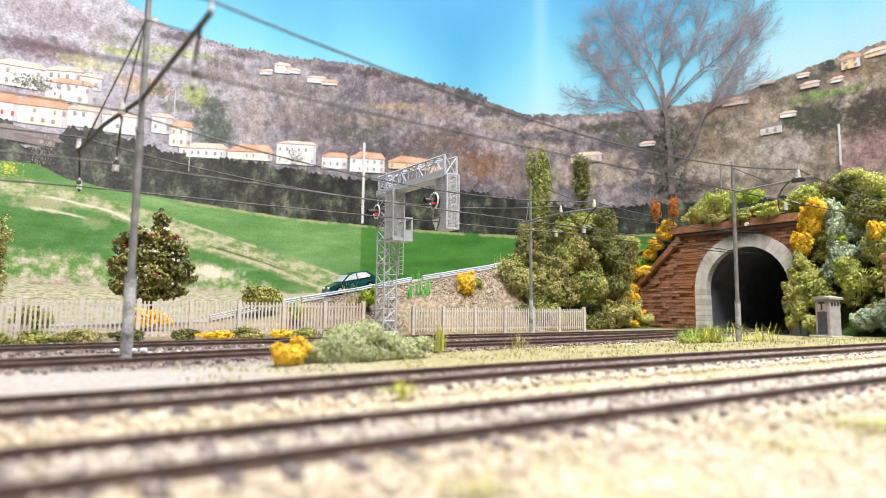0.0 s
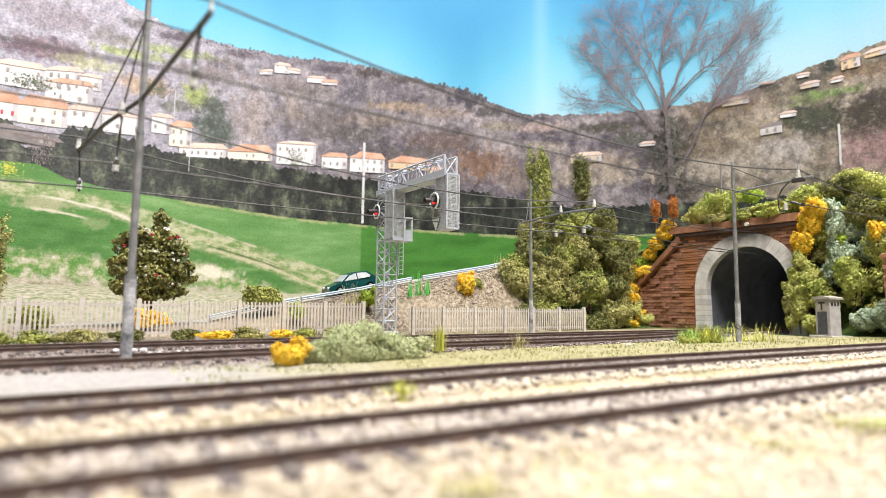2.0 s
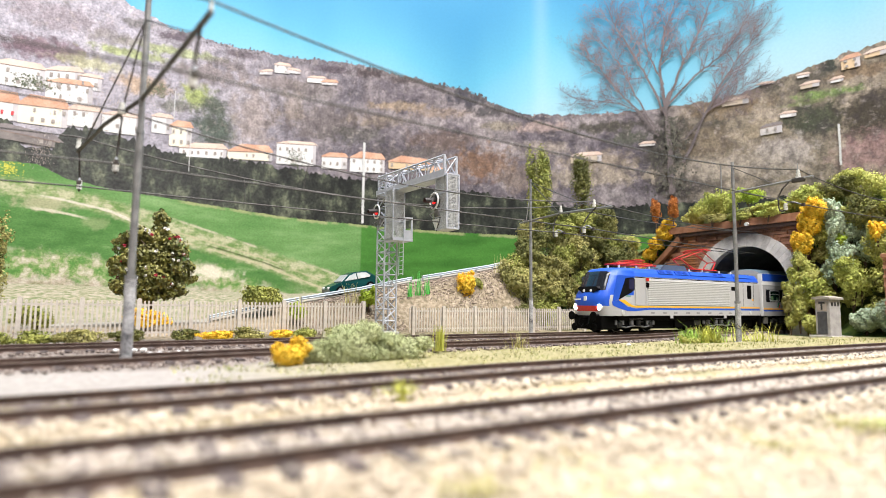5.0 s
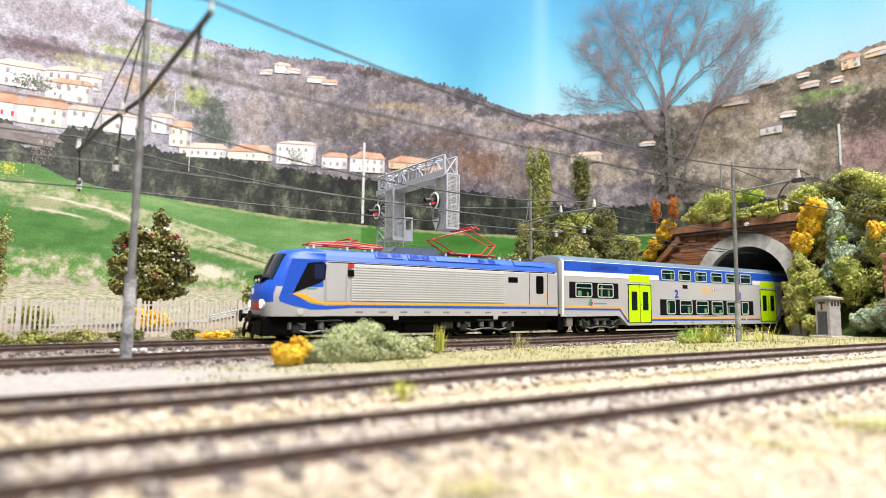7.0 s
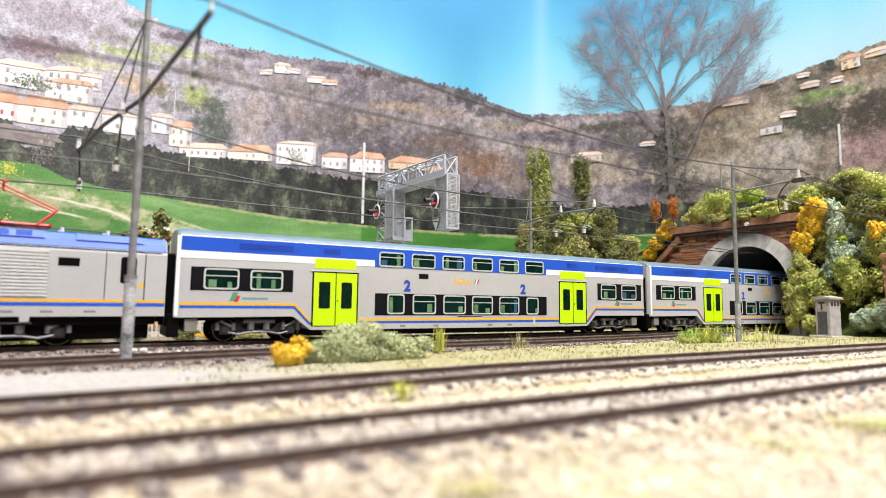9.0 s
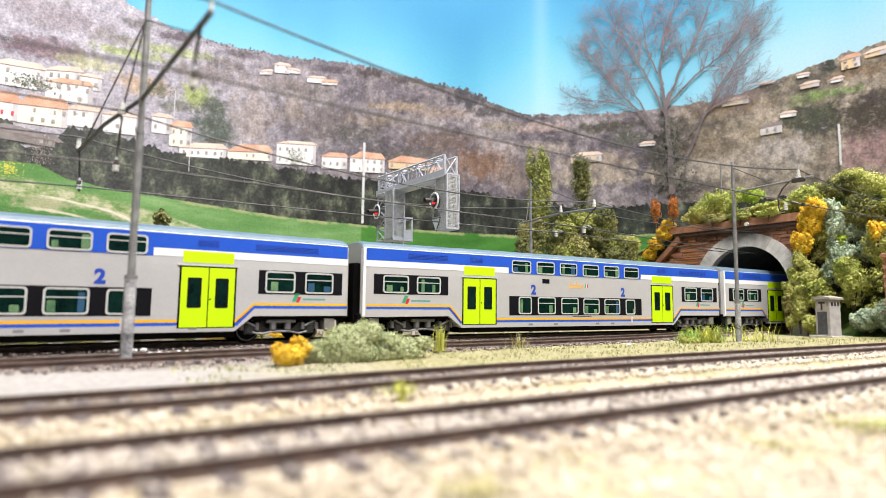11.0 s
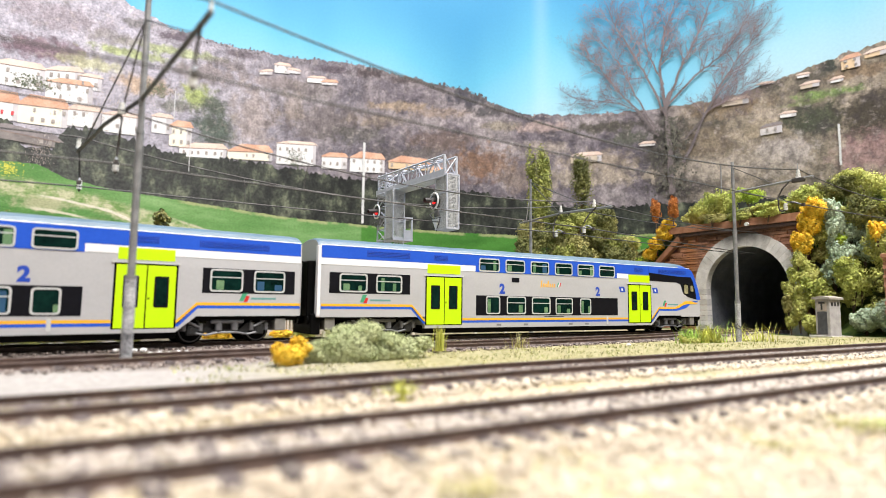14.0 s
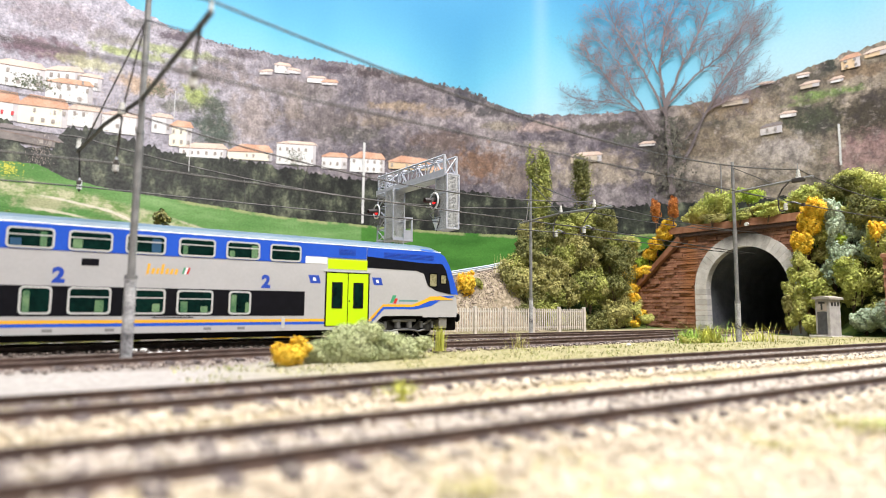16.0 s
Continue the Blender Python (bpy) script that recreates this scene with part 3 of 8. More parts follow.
def coach_common(c, last):
    """Bands, doors, windows and running gear of a two-storey coach whose body runs from 4 to 299."""
    blue_end = 299 if not last else 296
    # dark and coloured bands
    flank_poly("roof_band", [(4.6, 45.9), (4.6, 39.9), (95, 39.9), (95, 36.4), (210, 36.4), (210, 39.9), (242 if last else 298.6, 39.9), (242 if last else 298.6, 45.9)], BLUE, c, 0.03, "royal blue band below the roof")
    flank("white_band", 4.4, 95, 36.6, 39.8, WHITE, c, out=0.03)
    flank("white_band", 210, 221 if last else 298.8, 36.6, 39.8, WHITE, c, out=0.03)
    flank("window_band", 8.8, 53.3, 22.7, 33.0, DARK, c, out=0.05)
    flank("window_band", 95.5, 210.2, 11.8, 23.1, DARK, c, out=0.05)
    windows = [(14, 28.9, 23.3, 32.6), (33.7, 48.5, 23.3, 32.4), (102.4, 112.4, 12.5, 22.9), (117.2, 131.5, 12.5, 22.9), (136.1, 150.8, 12.5, 22.8), (155, 169.4, 12.4, 22.6), (174, 188.7, 12.4, 22.6)]
    if not last:
        flank("window_band", 253.9, 296, 21.6, 32.5, DARK, c, out=0.05)
        windows += [(257, 271.4, 22.2, 32.2), (276.3, 291.1, 22.2, 32.2), (194.2, 203.6, 12.3, 22.4)]
    else:
        windows[-1] = (175.8, 185.4, 12.4, 22.6)
    windows += [(x, x + 14.7, 36.7, 44.5) for x in (97.3, 116.2, 135.2, 154.7, 173.8, 193.1)]
    for w in windows:
        window(*w, c, bar=w[1] - w[0] > 11)
    for x0 in (62.9, 220.6):
        x1 = x0 + 23.2
        flank("door_panel", x0 + 0.8, x1 - 1.3, 34.4, 39.2, LIME, c, out=0.1, label="lime green panel over the door")
        flank("door_rain_rail", x0 - 1.2, x1 + 0.8, 33.0, 33.7, GASKET, c, out=0.45)
        d = flank("door_frame", x0 - 0.3, x1 + 0.2, 6.6, 33.0, BLACK, c, out=0.05)
        mid = (x0 + x1) / 2
        for a, b in ((x0 + 0.5, mid - 0.25), (mid + 0.25, x1 - 0.6)):
            leaf = flank("door", a, b, 7.0, 32.4, LIME, c, out=0.16, label="lime green double door leaf")
            flank("door_pane", a + 2.6, b - 2.6, 15.2, 28.0, DARK, leaf, r=0.5, out=0.24)
            flank("pane", a + 3.4, b - 3.4, 16.0, 27.2, GLASS, leaf, r=0.4, out=0.28)
        flank("door_button", mid + 0.6, mid + 1.3, 18.5, 19.3, DARK, c, r=0.2, out=0.26)
    # stripes low along the flank, dipping between the bogies
    end = 299 if not last else 272
    for z, m, nm in ((16.3, YELLOW, "yellow_stripe"), (15.0, BLUE, "blue_stripe")):
        dz = z - 8.1
        flank_poly(nm, [(5, z), (54, z), (61.5, z - 7.6), (62.6, z - 7.6), (62.6, z - 6.4), (62.0, z - 6.4), (54.6, z + 1.2), (5, z + 1.2)], m, c, 0.04)
        flank(nm, 86.4, 220.2, z - 7.2, z - 6.0, m, c, out=0.04)
        flank_poly(nm, [(244, z - 7.6), (245, z - 7.6), (252.5, z), (end, z), (end, z + 1.2), (252, z + 1.2), (244, z - 6.4)], m, c, 0.04)
    flank("body_vent", 120.9, 126.6, 31.2, 33.9, DARK, c, out=0.08)
    for a, b, z0, z1 in ((28.3, 53, 41.6, 44.6), (67.7, 76.6, 41.6, 44.4), (227, 236, 41.6, 44.4), (252, 283, 41.4, 44.2)):
        flank("vent_grille", a, b, z0, z1, mat("vent_blue", (0.012, 0.05, 0.36), (0.016, 0.06, 0.4), 0.5), c, out=0.07)
        for i in range(4):
            z = z0 + 0.4 + i * (z1 - z0 - 0.8) / 3
            flank("vent_slat", a + 0.4, b - 0.4, z - 0.12, z + 0.12, BLUE, c, out=0.2)
    # class digits and the yellow script bar with a tricolour
    for x in (113.9, 191.7):
        for s in (-1, 1):
            text_mesh("2", 7.6, DIGIT_BLUE, c, (x, s * (HALF + 0.06), 26.9), "blue class number", 90, 0 if s < 0 else 180)
    script = mat("script_yellow", (0.8, 0.42, 0.04), None, 0.5)
    rng = random.Random(3)
    for i in range(7):
        flank_poly("script_mark", [(143 + i * 1.75, 28.9 + (0 if i else -0.6)), (144.1 + i * 1.75, 28.9), (144.6 + i * 1.75, 31.2 + (1.8 if i in (0, 3) else 0)), (143.6 + i * 1.75, 31.2 + (1.8 if i in (0, 3) else 0))], script, c, 0.05)
    for i, m in enumerate((mat("tricolour_green", (0.05, 0.3, 0.15), None, 0.5), WHITE, RED)):
        flank_poly("tricolour_mark", [(156.4 + i * 0.9, 29.2), (157.2 + i * 0.9, 29.2), (158 + i * 0.9, 32.0), (157.2 + i * 0.9, 32.0)], m, c, 0.05)
    bar = mat("lettering_teal", (0.12, 0.28, 0.26), None, 0.5)
    lx = 25 if True else 0
    for x in ((25, 270) if not last else (25, 256)):
        flank_poly("emblem_mark", [(x, 18.3), (x + 1.9, 18.3), (x + 3.9, 22.2), (x + 1.6, 22.2)], mat("tricolour_green", (0.05, 0.3, 0.15)), c, 0.05)
        flank_poly("emblem_mark", [(x + 1.9, 17.9), (x + 3.6, 17.9), (x + 4.7, 20.6), (x + 3.1, 20.6)], RED, c, 0.07)
        flank("lettering_bar", x + 5.4, x + 17, 19.0, 19.9, bar, c, out=0.04)
    flank("lettering_bar", 146, 162, 11.0, 11.4, DARK, c, out=0.09)
    for x in (110, 130, 166, 180, 225):
        flank("body_mark", x, x + 3.2, 5.9, 7.0, mat("mark_grey", (0.2, 0.2, 0.2)), c, out=0.05)
    flank("tail_lamp", 199.5, 201, 6.3, 11.0, GASKET, c, r=0.3, out=0.2)
    # underside
    part("underframe", boxm(62, 245, -13.5, 13.5, 2.2, 6.5, bevel=0.6), BLACK, c)
    part("floor_pan", boxm(5, 298, -14, 14, 9.5, 12), BLACK, c)
    bogie(39, c)
    bogie(266, c)
    for x in (10, 290):
        part("end_step", boxm(x - 2.6, x + 2.6, -15.0, 15.0, 4.8, 10.4, bevel=0.4), mat("step_grey", (0.17, 0.16, 0.145), (0.24, 0.23, 0.21), 0.6), c)
    part("coupling", tubem([(-1.5, 0, 9), (6, 0, 9)], 1.6, 8), BLACK, c)
    for s in (-1, 1):
        part("buffer", disc(tubem([(0.2, s * 10, 9.6), (5, s * 10, 9.6)], 1.0, 8), (0.0, s * 10, 9.6), "x", 2.4, 0.35, 12), BLACK, c)


def coach(name_x, last=False):
    label = "two-storey silver, blue and lime control coach with a sloping cab" if last else "two-storey silver coach with blue band and lime doors"
    c = thing("control_coach" if last else "coach", (name_x, 0, 0), label, "train coach", "coaches of the train")
    low_bits = []
    if last:
        st = [(3.2, 48.8, 15.0, 11), (4.2, 49.4, 15.8, 11), (6, 49.6, HALF, 11), (62.5, 49.6, HALF, 11), (62.5, 49.6, HALF, 5.0), (244, 49.6, HALF, 5.0), (252, 49.6, HALF, 11.6), (276, 49.6, HALF, 11.6), (284, 49.0, HALF, 11.6), (289, 47.4, 15.7, 11.6), (293, 44.0, 15.0, 11.6), (297, 40.0, 13.8, 11.6), (301, 30, 12.4, 11.6)]
        st = [s for s in st]
        body_loft(st[:-3], "body", [ROOF, SILVER], c, label="silver body shell with grey-blue roof")
        cab_nose(c)
    else:
        body_loft([(3.2, 48.8, 15.0, 11), (4.2, 49.4, 15.8, 11), (6, 49.6, HALF, 11), (54, 49.6, HALF, 11.4), (62.5, 49.6, HALF, 5.0), (244, 49.6, HALF, 5.0), (252, 49.6, HALF, 11.6), (297, 49.6, HALF, 11.6), (298.8, 49.4, 15.8, 11.6), (299.8, 48.8, 15.0, 11.6)], "body", [ROOF, SILVER], c, label="silver body shell with grey-blue roof")
        part("gangway", boxm(298, 302.6, -11.5, 11.5, 11, 38.5, bevel=0.8), BLACK, c)
    part("gangway", boxm(-0.6, 4, -11.5, 11.5, 11, 38.5, bevel=0.8), BLACK, c)
    part("end_gear", boxm(0.6, 5.4, -14.4, 14.4, 2.6, 12.6, bevel=0.6), BLACK, c)
    for s in (-1, 1):
        # white strip paints the light on the rounded end corner
        part("end_pillar", prismm(rounded(min(s * HALF, s * (HALF - 3.2)), max(s * HALF, s * (HALF - 3.2)), 11, 46, 0.8), "x", 2.9, 4.4), WHITE, c)
        part("rain_gutter", tubem([(4.2, s * 15.0, 46.3), (288 if last else 299, s * 15.0, 46.3)], 0.24, 6), WHITE, c)
    coach_common(c, last)
    return c


# pale yellow pane colour stands in for the lit cab interior
CAB_PANE = mat("cab_pane_lit_tone", (0.12, 0.11, 0.05), (0.34, 0.31, 0.18), 0.12, 0, 300, 1200)


def cab_nose(c):
    """The sloping driving cab, blue above and silver below, with dark window surround."""
    rows = []
    prof = [(276, 49.6), (284, 49.2), (288.5, 47.6), (291.5, 44.6), (293.5, 40.8), (296, 34), (299.6, 24), (301, 21), (301.6, 15), (301.2, 10.8)]
    hw = [HALF, HALF, 15.95, 15.9, 15.9, 15.85, 15.8, 15.8, 15.7, 15.7]
    vs, fs, mi = [], [], []
    n = 8
    for (x, z), w in zip(prof, hw):
        for k in range(n + 1):
            t = -1 + 2 * k / n
            back = 2.6 * abs(t) ** 3
            drop = 3.2 * abs(t) ** 4 if z > 45 else 0
            vs.append((x - back * (0.3 if x < 285 else 1), w * t, z - drop))
    for j in range(len(prof) - 1):
        for k in range(n):
            a = j * (n + 1) + k
            fs.append((a, a + 1, a + n + 2, a + n + 1))
            mi.append(1 if (3 <= j <= 5 and 1 <= k <= n - 2) else (0 if j < 6 else 2))
    # flanks of the nose back to the body
    for s, k in ((-1, 0), (1, n)):
        base = len(vs)
        idx = [j * (n + 1) + k for j in range(len(prof))]
        for j in idx:
            vs.append((276, s * HALF, min(vs[j][2], 46.4)))
        for q in range(len(prof) - 1):
            fs.append((idx[q], idx[q + 1], base + q + 1, base + q))
            mi.append(2)
    ob = data_part("cab_front", vs, fs, [BLUE, GLASS, SILVER], c, "blue sloping cab front with dark windscreen")
    for p, m in zip(ob.data.polygons, mi):
        p.material_index = m
    flank_poly("cab_band", [(242.4, 46.0), (242.4, 41.5), (274, 39.8), (288.5, 39.8), (287, 45.6), (284, 46.0)], BLUE, c, 0.05, "blue band")
    flank_poly("cab_surround", [(242.4, 41.5), (242.4, 35.8), (272, 35.4), (276.5, 34.0), (279, 27.8), (284.5, 25.0), (294.5, 23.4), (293.5, 29), (291, 36.5), (288.5, 39.8), (274, 39.8)], DARK, c, 0.05, "dark cab window surround")
    flank_poly("cab_corner", [(284, 46.0), (287, 45.6), (290, 44.0), (293.0, 39.6), (296.4, 31.5), (299.4, 23.2), (294.5, 23.4), (293.5, 29), (291, 36.5), (288.5, 39.8)], BLUE, c, 0.055, "blue corner of the cab front")
    flank("cab_side_window", 279.8, 285.4, 26.8, 34.8, BLACK, c, r=0.8, out=0.12)
    flank("cab_pane", 280.5, 284.7, 27.5, 34.1, CAB_PANE, c, r=0.6, out=0.2)
    flank("cab_side_window", 287.2, 291.6, 28.6, 34.2, BLACK, c, r=0.8, out=0.12)
    flank("cab_pane", 287.8, 291.0, 29.2, 33.6, CAB_PANE, c, r=0.6, out=0.2)
    flank_poly("yellow_swoosh", [(270, 16.5), (273, 16.8), (280, 19.4), (284, 20.0), (296, 20.4), (288, 22.2), (281, 22.0), (276, 19.8), (270, 17.6)], YELLOW, c, 0.05)
    flank_poly("blue_swoosh", [(262, 15.0), (273, 15.2), (282, 17.0), (288, 20.4), (295.5, 21.8), (297, 22.4), (286, 22.3), (282, 21.6), (276, 18.4), (270, 16.2), (262, 16.2)], BLUE, c, 0.045)
    for x in (212.8, 246.5):
        flank_poly("notice_plate", [(x, 27.2), (x + 5.2, 27.2), (x + 4.0, 31.0), (x - 1.2, 31.0)], DIGIT_BLUE, c, 0.06, "blue pictogram plate")
        flank_poly("pictogram", [(x + 1.3, 28.3), (x + 2.9, 28.3), (x + 2.4, 29.9), (x + 1.0, 29.9)], WHITE, c, 0.09)
    part("front_skirt", boxm(288, 300.5, -13, 13, 3.4, 11, bevel=1.0), BLACK, c)
    for s in (-1, 1):
        part("buffer", disc(tubem([(299, s * 10, 10.4), (303, s * 10, 10.4)], 1.0, 8), (303.2, s * 10, 10.4), "x", 2.4, 0.35, 12), BLACK, c)


def locomotive():
    c = thing("locomotive", (LOCO_X, 0, 0), "blue and silver electric locomotive with red pantographs", "locomotive")
    # cab nose: rows from roof to buffer beam, rounded in plan
    prof = [(30, 44.6), (20, 44.4), (13, 43.4), (10, 41.6), (8.2, 38.6), (3.6, 28.4), (1.4, 25.4), (0.2, 21.5), (0.3, 18.0), (0.8, 14.2), (1.4, 11.4)]
    half = [14.9, 14.7, 14.5, 14.6, 15.0, 15.6, 15.8, 15.9, 15.9, 15.9, 15.9]
    n = 10
    vs, fs, mi = [], [], []
    for (x, z), w in zip(prof, half):
        for k in range(n + 1):
            t = -1 + 2 * k / n
            back = 6.0 * abs(t) ** 3.2 * (1 if x < 15 else 0.2)
            vs.append((x + back, w * t, z - (2.0 * abs(t) ** 5 if z > 41 else 0)))
    for j in range(len(prof) - 1):
        for k in range(n):
            a = j * (n + 1) + k
            fs.append((a, a + 1, a + n + 2, a + n + 1))
            glass = 3 <= j <= 4 and 1 <= k <= n - 2
            mi.append(1 if glass else 0 if j < 7 else 0 if j == 7 else 3 if j == 8 and 2 <= k <= n - 3 else 2)
    for s, k in ((-1, 0), (1, n)):
        base = len(vs)
        idx = [j * (n + 1) + k for j in range(len(prof))]
        for j in idx:
            vs.append((31, s * HALF * (0.965 if vs[j][2] > 39 else 1), vs[j][2]))
        for q in range(len(prof) - 1):
            fs.append((idx[q], idx[q + 1], base + q + 1, base + q))
            mi.append(0 if q < 6 else 2)
    ob = data_part("cab_front", vs, fs, [BLUE, mat("cab_glass", (0.012, 0.014, 0.02), None, 0.08), SILVER, RED], c, "blue raked cab front with dark windscreen", smooth=True)
    for p, m in zip(ob.data.polygons, mi):
        p.material_index = m
    part("cab_mask", prismm([(-9.5, 29.6), (-4, 26.0), (4, 26.0), (9.5, 29.6), (8, 31), (-8, 31)], "x", 2.6, 6.5), DARK, c, "dark mask below the windscreen")
    for s in (-1, 1):
        part("marker_light", disc(bmesh.new(), (2.5, s * 3.2, 28.2), "x", 0.9, 0.4, 12), WHITE, c)
    part("emblem_bar", boxm(0.0, 0.6, -1.2, 1.2, 21.4, 24.6), WHITE, c)
    part("emblem_bar", boxm(0.0, 0.6, 4.5, 10.0, 21.8, 22.8), WHITE, c)
    sec = [(0, 44.4), (9, 44.4), (12.6, 43.6), (14.4, 41.0), (15.6, 38.2), (16, 37.0), (16, 11.6)]
    ring = [(y, z) for y, z in sec] + [(-y, z) for y, z in sec[::-1][:-1]]
    part("body", prismm(ring[::-1], "x", 30, 181), SILVER, c, "silver grey ribbed body")
    # blue roof shoulders
    for s in (-1, 1):
        sh = prismm([(s * 8.9, 44.5), (s * 12.7, 43.75), (s * 14.6, 41.1), (s * 15.75, 38.5), (s * 15.4, 38.0), (s * 14.0, 41.0), (s * 12, 43.2), (s * 8.9, 44.0)], "x", 28, 180.8)
        part("roof_shoulder", sh, BLUE, c, "blue roof shoulder")
    part("roof_deck", boxm(26, 178, -9, 9, 44.2, 44.7), mat("roof_blue_grey", (0.04, 0.09, 0.32), (0.06, 0.12, 0.36), 0.45, 0, 80, 900), c)
    # black strip paints the shade under the roof overhang
    flank("roof_gap", 30, 179, 37.2, 38.0, BLACK, c, out=-0.15)
    for a, b in ((58, 74), (77, 91), (94, 138), (148, 172)):
        for s in (-1, 1):
            part("roof_hatch", prismm([(s * 12.9, 43.8), (s * 14.75, 41.2), (s * 15.05, 41.4), (s * 13.2, 44.1)], "x", a, b), BLUE, c)
    for a, b in ((59, 65), (67, 73), (78, 84), (85, 90), (122, 127), (129, 134)):
        for s in (-1, 1):
            bm = bmesh.new()
            for i in range(4):
                f = 0.15 + 0.22 * i
                y, z = s * (13.25 + 1.8 * f), 44.05 - 2.6 * f
                box(bm, a, b, y - 0.15, y + 0.15, z - 0.15, z + 0.15)
            part("roof_grille", bm, mat("vent_blue", (0.012, 0.05, 0.36)), c)
    # ribbed flank: one bar after another
    rib = None
    for i in range(14):
        z = 19.6 + i * 1.27
        if rib is None:
            rib = [part("flank_rib", side_panel(bmesh.new(), 44.4, 139.8, -0.36, 0.36, 0, 0.4, s=s), mat("rib_silver", (0.6, 0.6, 0.6), (0.66, 0.66, 0.66), 0.35), c, at=(0, 0, z)).data for s in (-1, 1)]
        else:
            for me in rib:
                linked("flank_rib", me, c, at=(0, 0, z))
    # cab side: blue sweep, dark surround and side window
    flank_poly("cab_side", [(9.0, 20.5), (15.0, 22.2), (22.0, 36.9), (29.8, 38.0), (31, 38.7), (14.5, 38.7)], BLUE, c, 0.02, "blue cab side")
    flank_poly("cab_sweep", [(8.6, 20.6), (9.4, 18.4), (15, 16.6), (24, 14.6), (32, 14.6), (44, 15.5), (44, 16.9), (32, 16.5), (24, 17.5), (15, 22.0)], BLUE, c, 0.04, "blue sweep on the cab side")
    flank_poly("cab_surround", [(15.2, 22.3), (28.0, 27.4), (30.9, 29.4), (31.4, 36.4), (29.8, 37.7), (22.2, 36.7)], DARK, c, 0.08, "dark cab window surround")
    flank("cab_side_window", 25.4, 30.4, 29.4, 36.6, mat("cab_side_glass", (0.015, 0.02, 0.06), None, 0.1), c, r=1.0, out=0.16)
    flank_poly("yellow_swoosh", [(14.6, 22.1), (20.8, 22.3), (26, 19.4), (30, 18.2), (44, 18.2), (44, 17.1), (31, 17.1), (25, 18.0)], YELLOW, c, 0.1)
    flank("yellow_stripe", 44, 180.8, 17.2, 18.2, YELLOW, c, out=0.06)
    flank("blue_stripe", 44, 180.8, 15.6, 16.9, BLUE, c, out=0.06)
    flank("cab_door", 31.8, 41.6, 18.6, 37.4, SILVER, c, r=0.8, out=0.14)
    flank("number_plate", 42.4, 45.6, 35.4, 37.4, RED, c, out=0.5)
    flank("notice_plate", 42.4, 45.6, 31.0, 34.4, BLACK, c, out=0.5)
    flank("body_vent", 142.6, 149.6, 31.0, 34.2, BLACK, c, out=0.08)
    flank("door_seam", 158.4, 158.7, 17.6, 37.2, BLACK, c, out=0.05)
    flank("door_seam", 172.6, 173.0, 17.6, 37.2, BLACK, c, out=0.05)
    flank("door_window", 163.8, 169.6, 24.8, 35.6, BLACK, c, r=1.0, out=0.1)
    flank("warning_plate", 170.6, 172.2, 23.2, 25.0, YELLOW, c, out=0.06)
    for x in (47, 60, 72, 86, 98, 112, 126, 138, 152, 166):
        flank("body_mark", x, x + 4, 13.0, 13.9, mat("mark_grey", (0.2, 0.2, 0.2)), c, out=0.05)
    for x in (19, 168):
        for s in (-1, 1):
            part("jacking_pad", disc(bmesh.new(), (x, s * 16.1, 13.6), "y", 1.5, 0.25, 14), GASKET, c)
    for s in (-1, 1):
        for z in (4.5, 7.0, 9.5):
            part("cab_step", boxm(33.5, 39.5, s * 14.8 - 0.9, s * 14.8 + 0.9, z, z + 0.5), BOGIE, c)
        for x in (31.2, 42.0):
            part("handrail", tubem([(x, s * 16.5, 19.5), (x, s * 16.9, 20.5), (x, s * 16.9, 30), (x, s * 16.5, 31)], 0.22, 6), GASKET, c)
    flank("emblem_bar", 22, 27, 24.4, 25.2, mat("lettering_teal", (0.12, 0.28, 0.26)), c, out=0.09)
    for x in (68, 132):
        flank("sill_bracket", x, x + 3, 9.6, 12, SILVER, c, out=0.1)
    for s in (-1, 1):
        p = part("headlight", disc(bmesh.new(), (2.6, s * 10.6, 17.2), "x", 1.75, 0.9, 16), LAMP, c, "lit white headlight")
        part("headlight_rim", disc(bmesh.new(), (3.0, s * 10.6, 17.2), "x", 2.2, 0.9, 16), WHITE, c)
    part("front_skirt", boxm(2, 16, -13, 13, 2.2, 11.4, bevel=1.0), BLACK, c)
    for x0, x1 in ((2.0, -2.6), (179, 182.5)):
        for s in (-1, 1):
            part("buffer", disc(tubem([(x0, s * 10, 11.2), (x1, s * 10, 11.2)], 1.2, 10), (x1, s * 10, 11.2), "x", 2.9, 0.4, 16), BLACK, c, "black round buffer")
        part("coupling", tubem([(x0, 0, 10), (x1, 0, 10)], 1.4, 8), BLACK, c)
    for s in (-1, 1):
        bm = bmesh.new()
        tube(bm, [(-0.5, s * 4, 10), (-2, s * 4.5, 6), (-1.4, s * 2, 4), (0.5, s * 2, 6)], 0.5, 6)
        tube(bm, [(-1.0, s * 8, 8), (-2.0, s * 7, 4), (-1.0, s * 6, 3.4)], 0.4, 6)
        disc(bm, (-1.0, s * 9.0, 3.6), "x", 2.6, 0.3, 14)
        part("brake_hose", bm, BLACK, c)
    part("underframe", boxm(16, 178, -14.4, 14.4, 8.2, 12, bevel=0.4), BLACK, c)
    # black box added to fill the dark space under the body
    part("belly", boxm(14, 176, -11.8, 11.8, 2.4, 9), BLACK, c)
    part("equipment_box", boxm(76, 106, -13.4, 13.4, 3.0, 9, bevel=0.6), BLACK, c)
    part("sand_box", boxm(98, 106, -13.9, 13.9, 4.6, 8.6, bevel=0.5), BOGIE, c)
    bogie(34, c, 31, 6.3, BLACK)
    bogie(129, c, 31, 6.3, BLACK)
